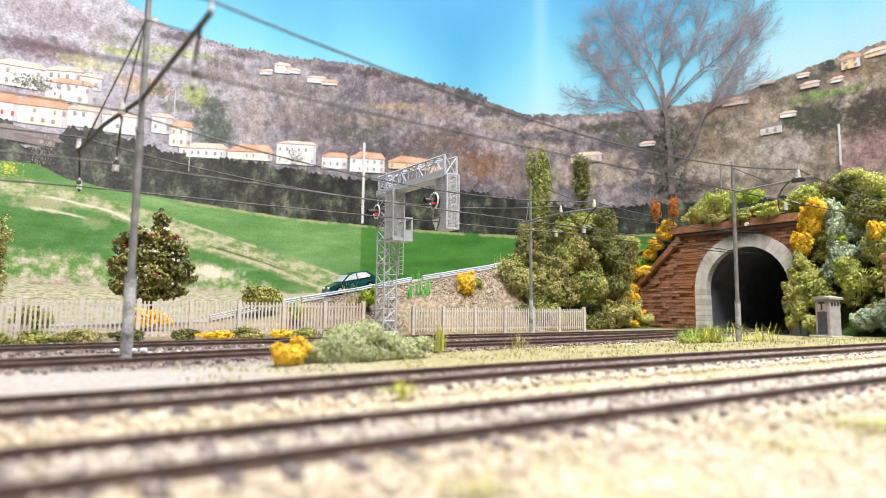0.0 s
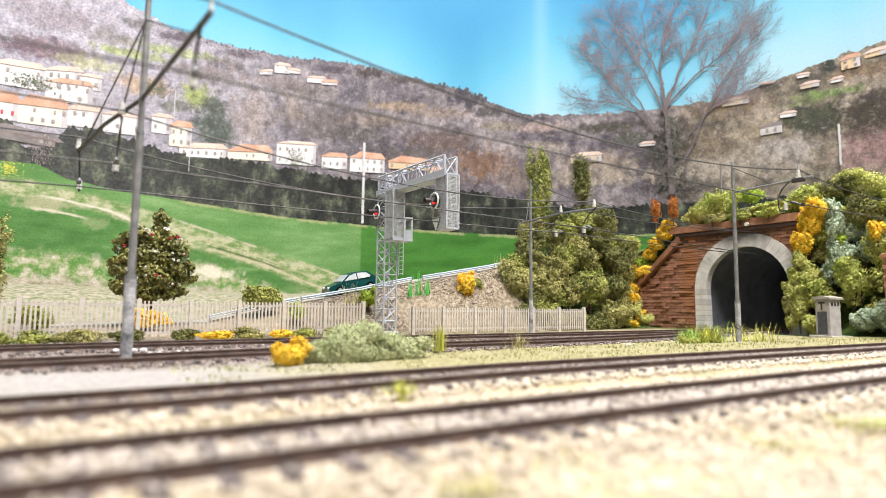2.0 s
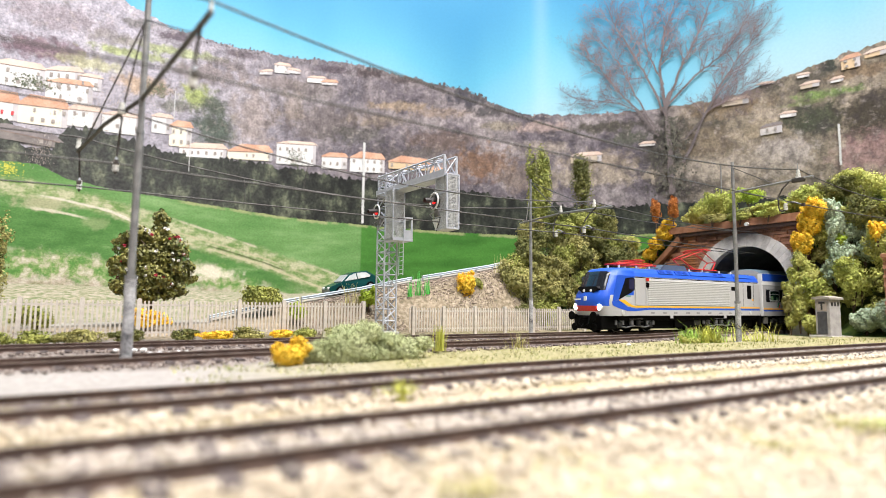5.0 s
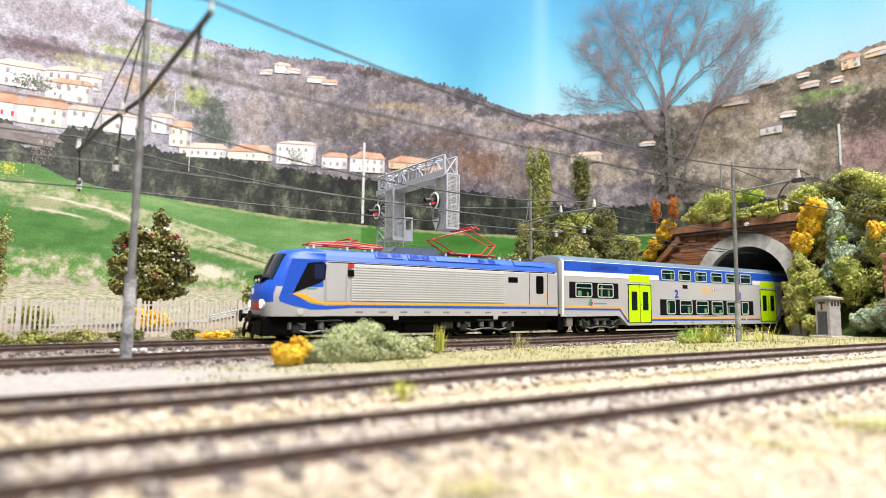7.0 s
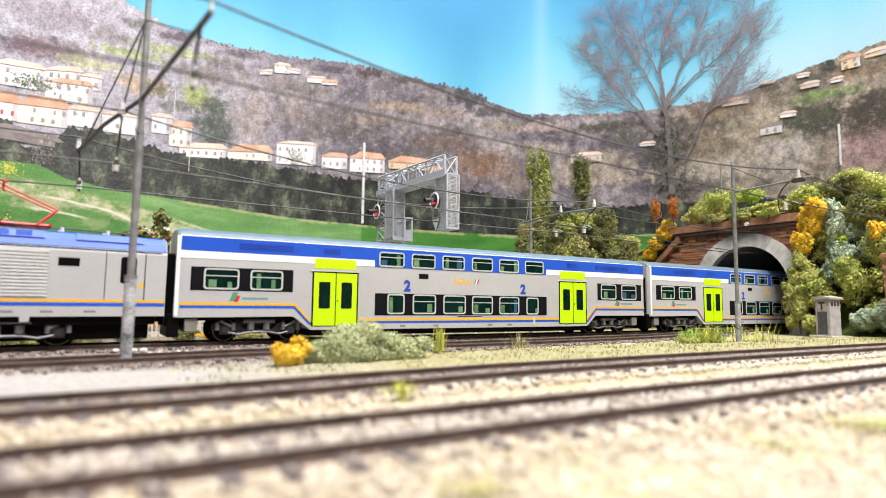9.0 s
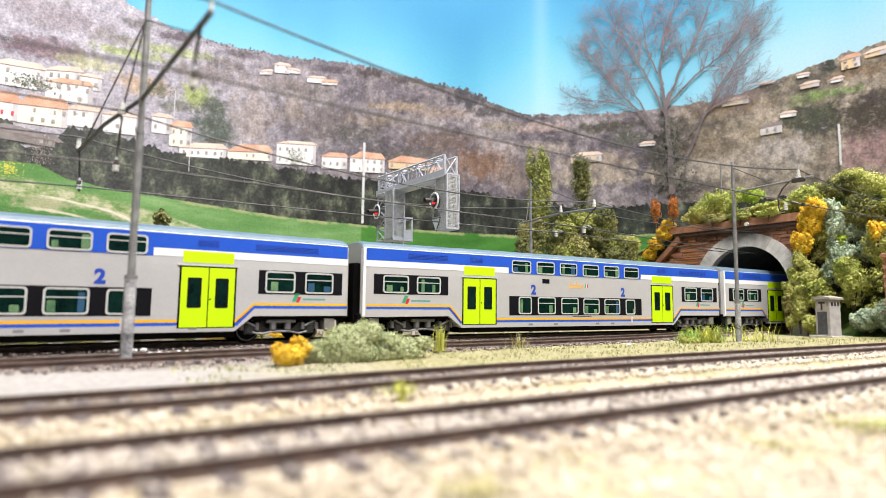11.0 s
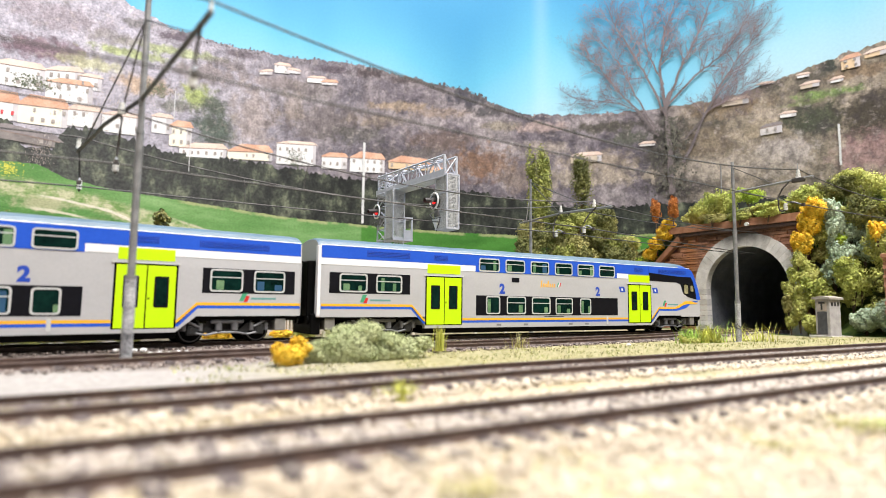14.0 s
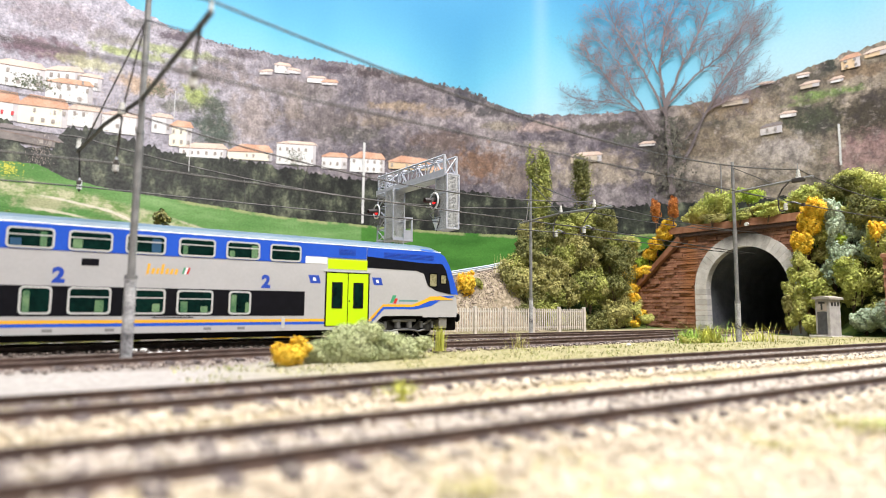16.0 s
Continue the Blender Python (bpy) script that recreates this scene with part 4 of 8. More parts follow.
    # roof gear
    part("roof_housing", prismm([(70, 44.7), (73, 48.6), (98, 49.0), (101.5, 44.7)], "y", -7, 7), mat("roof_housing_grey", (0.07, 0.1, 0.15), (0.11, 0.14, 0.19), 0.5), c, "dark grey roof housing")
    for s in (-1, 1):
        part("roof_rail", tubem([(70, s * 7.4, 46.4), (76, s * 7.4, 50), (98, s * 7.4, 50.2), (103, s * 7.4, 46.4)], 0.22, 5), WIRE, c)
        for x in (28, 46, 60, 106, 122, 144, 160):
            part("insulator", disc(bmesh.new(), (x, s * 5, 45.6), "z", 0.7, 1.2, 8), PORCELAIN, c)
    part("roof_cable", tubem([(60, -3, 46.4), (100, -5, 46), (146, -4, 46.6), (172, -3, 46.2)], 0.3, 5), WIRE, c)
    # pantographs: one folded, one raised
    lo = bmesh.new()
    for s in (-1, 1):
        tube(lo, [(26, s * 5, 47.6), (66, s * 5, 47.4)], 0.55, 6)
        tube(lo, [(30, s * 3, 48.4), (48, s * 4.2, 49.6), (66, s * 3, 48.6)], 0.4, 6)
    for x in (26, 36, 52, 66):
        tube(lo, [(x, -6, 47.5), (x, 6, 47.5)], 0.55, 6)
    tube(lo, [(44, -12, 49.8), (46, -9, 51), (46, 9, 51), (44, 12, 49.8)], 0.5, 6)
    tube(lo, [(50, -9, 50.4), (50, 9, 50.4)], 0.5, 6)
    part("pantograph", lo, RED, c, "folded red pantograph")
    hi = bmesh.new()
    for s in (-1, 1):
        tube(hi, [(108, s * 5, 47), (140, s * 5, 47)], 0.6, 6)
        tube(hi, [(112, s * 4.6, 47.4), (98, s * 3.6, 54.6)], 0.45, 6)
        tube(hi, [(136, s * 4.6, 47.4), (142, s * 3.6, 53.8)], 0.45, 6)
        tube(hi, [(98, s * 3.6, 54.6), (123, s * 5.0, 62)], 0.35, 6)
        tube(hi, [(142, s * 3.6, 53.8), (123, s * 5.0, 62)], 0.35, 6)
    for x in (108, 112, 124, 136, 140):
        tube(hi, [(x, -6, 47.2), (x, 6, 47.2)], 0.6, 6)
    for x, z in ((98, 54.6), (142, 53.8)):
        tube(hi, [(x, -3.6, z), (x, 3.6, z)], 0.45, 6)
    tube(hi, [(121, -11, 61.6), (121.5, -8, 63), (121.5, 8, 63), (121, 11, 61.6)], 0.45, 6)
    tube(hi, [(125, -11, 61.6), (124.5, -8, 63), (124.5, 8, 63), (125, 11, 61.6)], 0.45, 6)
    part("pantograph", hi, RED, c, "raised red pantograph")
    return c


LOCO = locomotive()
COACHES = [coach(COACH_X), coach(COACH_X + PITCH_X), coach(COACH_X + 2 * PITCH_X, last=True)]

# ---- printed scenery sheet: bent round the layout, with its flat shapes printed on it ----
SHEET_R = 720.0


def sheet(az, z, lift=0.0):
    """A place on the sheet from its bearing in degrees and its height; lift is the layer of print, towards the room."""
    r = SHEET_R - lift
    return (r * math.sin(radians(az)), -281.87 + r * math.cos(radians(az)), z)


def strip(name, az0, az1, top, low, lift, material, parent=None, step=0.35, label=""):
    vs, fs = [], []
    n = int((az1 - az0) / step) + 1
    for i in range(n + 1):
        a = az0 + (az1 - az0) * i / n
        vs += [sheet(a, low(a), lift), sheet(a, top(a), lift)]
    for i in range(n):
        fs.append((2 * i, 2 * i + 2, 2 * i + 3, 2 * i + 1))
    return data_part(name, vs, fs, material, parent, label)


class Print:
    """Node tools for the printed sheet: bearing in degrees, height in millimetres, soft ragged spots and worn lines."""

    def __init__(self, name, rough=0.7):
        self.m = bpy.data.materials.new(name)
        self.m.use_nodes = True
        self.n, self.l = self.m.node_tree.nodes, self.m.node_tree.links
        self.p = self.n["Principled BSDF"]
        self.p.inputs["Roughness"].default_value = rough
        self.p.inputs["Specular IOR Level"].default_value = 0.25
        tc = self.n.new("ShaderNodeTexCoord")
        s = self.n.new("ShaderNodeSeparateXYZ")
        self.l.new(tc.outputs["Object"], s.inputs[0])
        ahead = self.calc("ADD", s.outputs[1], 0.28187)
        self.az = self.calc("MULTIPLY", self.calc("ARCTAN2", s.outputs[0], ahead), 180 / math.pi)
        self.z = self.calc("MULTIPLY", s.outputs[2], 1000.0)
        flat = self.n.new("ShaderNodeCombineXYZ")
        self.l.new(self.calc("MULTIPLY", self.az, 12.5), flat.inputs[0])
        self.l.new(self.z, flat.inputs[1])
        self.flat = flat.outputs[0]
        self.ragged = self.calc("SUBTRACT", self.grain(13, 6, 0.68), 0.5)

    def put(self, socket, v):
        if isinstance(v, (int, float)):
            socket.default_value = v
        elif isinstance(v, tuple):
            socket.default_value = (*v, 1)
        else:
            self.l.new(v, socket)

    def calc(self, op, a, b=0.0, c=0.0):
        x = self.n.new("ShaderNodeMath")
        x.operation = op
        for i, v in enumerate((a, b, c)):
            self.put(x.inputs[i], v)
        return x.outputs[0]

    def grain(self, size, detail=4, rough=0.6, tall=1.0, shift=0.0):
        mp = self.n.new("ShaderNodeMapping")
        mp.inputs["Scale"].default_value = (1, 1 / tall, 1)
        mp.inputs["Location"].default_value = (shift, shift, 0)
        self.l.new(self.flat, mp.inputs["Vector"])
        t = self.n.new("ShaderNodeTexNoise")
        t.noise_dimensions = "2D"
        t.inputs["Scale"].default_value, t.inputs["Detail"].default_value, t.inputs["Roughness"].default_value = 1 / size, detail, rough
        self.l.new(mp.outputs[0], t.inputs["Vector"])
        return t.outputs["Fac"]

    def crowns(self, size):
        """Rounded tree tops seen from afar: light at the middle of each cell, dark between."""
        t = self.n.new("ShaderNodeTexVoronoi")
        t.voronoi_dimensions, t.feature = "2D", "SMOOTH_F1"
        t.inputs["Scale"].default_value = 1 / size
        wob = self.n.new("ShaderNodeVectorMath")
        wob.operation = "MULTIPLY_ADD"
        nt = self.n.new("ShaderNodeTexNoise")
        nt.inputs["Scale"].default_value, nt.inputs["Detail"].default_value = 1.3 / size, 3
        self.l.new(self.flat, nt.inputs["Vector"])
        self.l.new(nt.outputs["Color"], wob.inputs[0])
        wob.inputs[1].default_value = (size, size, 0)
        self.l.new(self.flat, wob.inputs[2])
        self.l.new(wob.outputs[0], t.inputs["Vector"])
        return t.outputs["Distance"]

    def ramp(self, v, stops):
        r = self.n.new("ShaderNodeValToRGB")
        e = r.color_ramp.elements
        e[0].position, e[0].color = stops[0][0], (*stops[0][1], 1)
        e[1].position, e[1].color = stops[-1][0], (*stops[-1][1], 1)
        for pos, col in stops[1:-1]:
            e.new(pos).color = (*col, 1)
        self.l.new(v, r.inputs[0])
        return r.outputs[0]

    def line(self, table, top=450.0):
        """A height that follows the bearing from point to point."""
        u = self.calc("MULTIPLY_ADD", self.az, 1 / 152, 40 / 152)
        return self.calc("MULTIPLY", self.ramp(u, [((a + 40) / 152, (z / top,) * 3) for a, z in table]), top)

    def soft(self, v, lo, hi, a=0.0, b=1.0):
        r = self.n.new("ShaderNodeMapRange")
        r.interpolation_type = "SMOOTHSTEP"
        self.put(r.inputs["Value"], v)
        for k, x in (("From Min", lo), ("From Max", hi), ("To Min", a), ("To Max", b)):
            r.inputs[k].default_value = x
        return r.outputs[0]

    def mix(self, f, a, b):
        x = self.n.new("ShaderNodeMix")
        x.data_type = "RGBA"
        self.put(x.inputs["Factor"], f)
        self.put(x.inputs["A"], a)
        self.put(x.inputs["B"], b)
        return x.outputs["Result"]

    def spot(self, col, a, z, wa, hz, tint, k):
        """A soft patch with a ragged edge, wa degrees by hz millimetres from its middle."""
        dx = self.calc("MULTIPLY_ADD", self.az, 1 / wa, -a / wa)
        dz = self.calc("MULTIPLY_ADD", self.z, 1 / hz, -z / hz)
        d = self.calc("SQRT", self.calc("ADD", self.calc("MULTIPLY", dx, dx), self.calc("MULTIPLY", dz, dz)))
        d = self.calc("MULTIPLY_ADD", self.ragged, 2.4, d)
        return self.mix(self.soft(d, 1.3, 0.45, 0.0, k), col, tint)

    def worn(self, col, line, width, tint, k, a0=-60.0, a1=150.0, breaks=0.45):
        """A worn line along a height, broken up by noise, from bearing a0 to a1."""
        d = self.calc("ABSOLUTE", self.calc("SUBTRACT", self.z, line))
        d = self.calc("MULTIPLY_ADD", self.ragged, width * 2.2, d)
        f = self.calc("MULTIPLY", self.soft(d, width * 1.4, width * 0.4, 0.0, k), self.soft(self.grain(30, 3, 0.6), breaks - 0.12, breaks + 0.06))
        f = self.calc("MULTIPLY", f, self.calc("MULTIPLY", self.soft(self.az, a0 - 0.6, a0 + 0.6), self.soft(self.az, a1 + 0.6, a1 - 0.6)))
        return self.mix(f, col, tint)

    def finish(self, col, *values):
        """Brightness varied by each (socket, from, to, low, high)."""
        for v, lo, hi, a, b in values:
            hsv = self.n.new("ShaderNodeHueSaturation")
            r = self.n.new("ShaderNodeMapRange")
            self.l.new(v, r.inputs["Value"])
            for k, x in (("From Min", lo), ("From Max", hi), ("To Min", a), ("To Max", b)):
                r.inputs[k].default_value = x
            self.l.new(r.outputs[0], hsv.inputs["Value"])
            self.put(hsv.inputs["Color"], col)
            col = hsv.outputs[0]
        self.put(self.p.inputs["Base Color"], col)
        return self.m


def sky_material():
    """Printed sky: pale near the hills, deeper blue above; the sheen along the upright folds of the sheet is painted
    in.
    """
    s = Print("printed_sky_tones", 0.5)
    high = s.calc("MULTIPLY_ADD", s.grain(190, 2, 0.5, 3.0), 130.0, s.z)
    high = s.calc("SUBTRACT", high, s.line([(-40, 60), (5, 90), (20, 95), (30, 40), (34, 25), (40, 75), (42, 80), (47, 45), (52, 30), (58, 70), (62, 105), (70, 130), (112, 130)]))
    col = s.ramp(s.soft(high, 170, 440), [(0.0, (0.36, 0.52, 0.6)), (0.35, (0.18, 0.42, 0.55)), (0.7, (0.075, 0.31, 0.46)), (1.0, (0.022, 0.2, 0.38))])
    # pale upright band paints the light caught on the bend of the sheet
    fold_sheen = s.calc("ABSOLUTE", s.calc("SUBTRACT", s.az, 41.0))
    col = s.mix(s.soft(fold_sheen, 1.3, 0.0, 0.0, 0.09), col, (0.62, 0.68, 0.7))
    return s.finish(col, (s.grain(3, 3), 0.3, 0.7, 0.97, 1.03))


BACK = strip("backdrop", -40, 112, lambda a: 620, lambda a: -12, 0, sky_material())
tagged(BACK, "printed sheet with blue sky behind the layout", "backdrop", kind="structure")
RIDGE = [(-40, 400), (-8, 392), (-3, 378), (0.4, 358), (4.2, 340), (9, 331), (14.5, 326), (20, 327), (24, 322), (29, 308), (33.6, 294), (37, 274), (39.4, 262), (43, 259), (48.9, 257), (54, 258), (58.9, 262), (61, 268), (63.4, 276), (67, 287), (70, 291), (80, 300), (112, 300)]


def ridge(a):
    return blend(a, RIDGE) + 3.0 * nz(a, 1, 0, 1.3) + 2.2 * nz(a, 2, 0, 4.0) + 1.5 * abs(nz(a, 7, 0, 11))


def hill_material():
    """Late winter woods on the hills: mauve bare trees, dark evergreens, tan and green clearings, hazy on one side."""
    h = Print("printed_hill_tones")
    bare = h.ramp(h.grain(60, 7, 0.62), [(0.36, (0.056, 0.047, 0.06)), (0.46, (0.12, 0.102, 0.12)), (0.55, (0.175, 0.15, 0.162)), (0.66, (0.275, 0.24, 0.25))])
    warm = h.ramp(h.grain(45, 7, 0.62, 1.0, 300.0), [(0.36, (0.08, 0.07, 0.052)), (0.5, (0.2, 0.165, 0.125)), (0.66, (0.33, 0.275, 0.22))])
    col = h.mix(h.soft(h.az, 51.0, 57.0), bare, warm)
    # misty side, ending at a joint of the sheet
    clear = h.soft(h.az, -4.0, 27.0, 0.42, 1.0)
    mist = h.calc("MULTIPLY", h.soft(h.az, 26.0, -4.0, 0.08, 0.72), h.soft(h.az, 14.6, 14.9, 1.0, 0.75))
    mist = h.calc("MULTIPLY", mist, h.soft(h.az, 22.7, 22.9, 1.0, 0.3))
    col = h.mix(mist, col, (0.42, 0.4, 0.465))
    S = lambda *v: h.spot(col, *v)
    col = S(-5.1, 283, 3.4, 14, (0.15, 0.1, 0.125), 0.95)
    col = S(-4.5, 322, 4.0, 16, (0.24, 0.2, 0.225), 0.7)
    col = S(-6.5, 350, 3.0, 14, (0.28, 0.27, 0.24), 0.6)
    col = S(-1.8, 277, 2.4, 9, (0.36, 0.35, 0.22), 0.8)
    col = S(1.2, 298, 3.4, 6, (0.27, 0.3, 0.15), 0.95)
    col = S(4.6, 311, 4.6, 6, (0.27, 0.3, 0.16), 0.9)
    col = S(0.0, 312, 2.4, 8, (0.21, 0.19, 0.19), 0.8)
    col = S(6.9, 261, 1.6, 15, (0.24, 0.28, 0.1), 0.95)
    col = S(2.5, 264, 2.5, 11, (0.36, 0.26, 0.18), 0.85)
    col = S(4.7, 330, 1.4, 9, (0.1, 0.08, 0.1), 0.95)
    col = S(1.6, 336, 1.4, 7, (0.14, 0.13, 0.13), 0.8)
    col = S(7.6, 290, 3.2, 12, (0.19, 0.16, 0.165), 0.9)
    col = S(9.5, 306, 2.0, 8, (0.13, 0.11, 0.115), 0.85)
    col = S(10.6, 322, 1.6, 5, (0.11, 0.09, 0.105), 0.9)
    col = S(14.0, 292, 3.4, 9, (0.2, 0.165, 0.165), 0.8)
    col = S(8.6, 222, 2.2, 26, (0.06, 0.078, 0.062), 0.95)
    col = S(8.4, 250, 1.2, 18, (0.07, 0.082, 0.066), 0.95)
    col = S(11.9, 242, 2.0, 38, (0.25, 0.205, 0.19), 0.7)
    col = S(5.2, 245, 1.6, 9, (0.13, 0.13, 0.11), 0.8)
    col = S(18.8, 246, 5.0, 24, (0.12, 0.1, 0.1), 0.8)
    col = S(17.0, 285, 3.2, 11, (0.13, 0.11, 0.108), 0.75)
    col = S(15.8, 262, 1.2, 20, (0.24, 0.195, 0.165), 0.5)
    col = S(19.4, 316, 2.2, 5, (0.075, 0.058, 0.075), 0.92)
    col = S(23.3, 315, 1.6, 7, (0.05, 0.035, 0.038), 0.9)
    col = S(27.5, 309, 2.4, 5, (0.06, 0.045, 0.048), 0.85)
    col = S(30.6, 305, 1.6, 7, (0.035, 0.03, 0.034), 0.9)
    col = S(26.2, 273, 3.0, 7, (0.28, 0.21, 0.15), 0.85)
    col = S(30.5, 266, 3.4, 7, (0.23, 0.17, 0.13), 0.65)
    col = S(24.0, 252, 3.0, 9, (0.21, 0.165, 0.125), 0.6)
    col = S(22.0, 232, 3.0, 12, (0.07, 0.07, 0.06), 0.6)
    col = S(33.6, 286, 2.8, 13, (0.032, 0.03, 0.042), 0.92)
    col = S(36.2, 268, 2.4, 9, (0.05, 0.046, 0.052), 0.9)
    col = S(37.0, 247, 2.4, 7, (0.2, 0.17, 0.11), 0.6)
    col = S(31.0, 228, 4.0, 16, (0.13, 0.09, 0.075), 0.7)
    col = S(28.0, 208, 4.0, 12, (0.1, 0.085, 0.075), 0.7)
    col = S(41.0, 245, 2.6, 7, (0.33, 0.25, 0.235), 0.85)
    col = S(41.0, 216, 2.8, 11, (0.31, 0.26, 0.225), 0.7)
    col = S(47.2, 240, 3.4, 8, (0.055, 0.05, 0.038), 0.92)
    col = S(50.0, 224, 2.4, 9, (0.06, 0.065, 0.045), 0.8)
    col = S(46.5, 196, 4.0, 13, (0.25, 0.2, 0.15), 0.75)
    col = S(35.0, 198, 3.4, 22, (0.15, 0.08, 0.045), 0.85)
    col = S(38.6, 180, 2.0, 22, (0.16, 0.12, 0.1), 0.7)
    col = S(53.4, 200, 2.8, 44, (0.035, 0.033, 0.027), 0.97)
    col = S(54.2, 165, 3.8, 20, (0.035, 0.03, 0.03), 0.9)
    col = S(58.2, 250, 3.4, 12, (0.2, 0.145, 0.095), 0.85)
    col = S(56.6, 205, 2.4, 26, (0.14, 0.108, 0.075), 0.8)
    col = S(61.4, 214, 2.2, 16, (0.23, 0.185, 0.13), 0.7)
    col = S(64.9, 222, 2.6, 18, (0.034, 0.042, 0.024), 0.93)
    col = S(68.7, 216, 2.2, 32, (0.04, 0.032, 0.023), 0.93)
    col = S(66.0, 248, 2.4, 5, (0.13, 0.2, 0.055), 0.9)
    col = S(64.2, 241, 1.8, 3, (0.17, 0.2, 0.08), 0.8)
    col = S(66.2, 277, 0.8, 8, (0.018, 0.026, 0.02), 0.95)
    col = S(68.9, 178, 3.0, 24, (0.25, 0.155, 0.155), 0.85)
    col = S(62.6, 188, 2.4, 20, (0.34, 0.3, 0.285), 0.85)
    col = S(68.4, 266, 2.2, 8, (0.17, 0.115, 0.07), 0.75)
    col = S(57.5, 178, 6.0, 16, (0.31, 0.265, 0.225), 0.8)
    col = S(46.0, 178, 5.0, 14, (0.3, 0.25, 0.2), 0.8)
    dim = h.calc("MULTIPLY", h.soft(h.crowns(14), 0.35, 0.85, 0.0, 0.48), clear)
    col = h.mix(dim, col, (0.04, 0.032, 0.038))
    dim = h.calc("MULTIPLY", h.soft(h.crowns(6), 0.3, 0.8, 0.0, 0.48), clear)
    col = h.mix(dim, col, (0.045, 0.036, 0.04))
    col = h.mix(h.soft(h.grain(11, 5, 0.66, 0.8, 90.0), 0.55, 0.72, 0.0, 0.35), col, (0.36, 0.31, 0.3))
    return h.finish(col, (h.grain(2.6, 5, 0.7), 0.3, 0.7, 0.66, 1.34), (h.grain(9, 4, 0.65, 1.3), 0.3, 0.7, 0.74, 1.26))


strip("printed_hill", -40, 112, ridge, lambda a: 90, 0.5, hill_material(), BACK, 0.2, "brown wooded hills of late winter")


def hedge_top(a):
    z = blend(a, [(-40, 196), (-8, 198), (-7.0, 195), (-6.3, 174), (-4.1, 176), (-3.7, 190), (-3.0, 202), (-0.7, 203), (2.4, 194), (4.7, 188), (8.7, 189), (12.3, 186), (15.5, 180), (22.7, 172), (31.9, 165), (34.3, 160), (38, 150), (45, 138), (112, 138)])
    return z - 2 + 8 * abs(nz(a, 4, 0, 0.9)) + 8 * abs(nz(a, 3, 0, 2.4)) + 1.6 * nz(a, 5, 0, 6.0)


def field_top(a):
    return blend(a, [(-40, 160), (-8, 156), (-5, 158), (-3, 146), (0.5, 139), (5, 135), (9.9, 129), (16.2, 121), (22.8, 116), (32, 109), (40, 104), (112, 104)]) + 0.9 * nz(a, 9, 4, 2.5)


def hedge_material():
    g = Print("printed_hedge_tones")
    col = g.ramp(g.grain(20, 6, 0.66, 1.5), [(0.36, (0.005, 0.006, 0.0055)), (0.46, (0.016, 0.018, 0.015)), (0.56, (0.036, 0.042, 0.03)), (0.68, (0.115, 0.125, 0.085))])
    col = g.mix(g.soft(g.crowns(11), 0.3, 0.85, 0.0, 0.7), col, (0.006, 0.007, 0.006))
    col = g.mix(g.soft(g.az, 24.0, -4.0, 0.0, 0.07), col, (0.4, 0.4, 0.4))
    return g.finish(col, (g.grain(3.0, 5, 0.7), 0.3, 0.7, 0.55, 1.5))


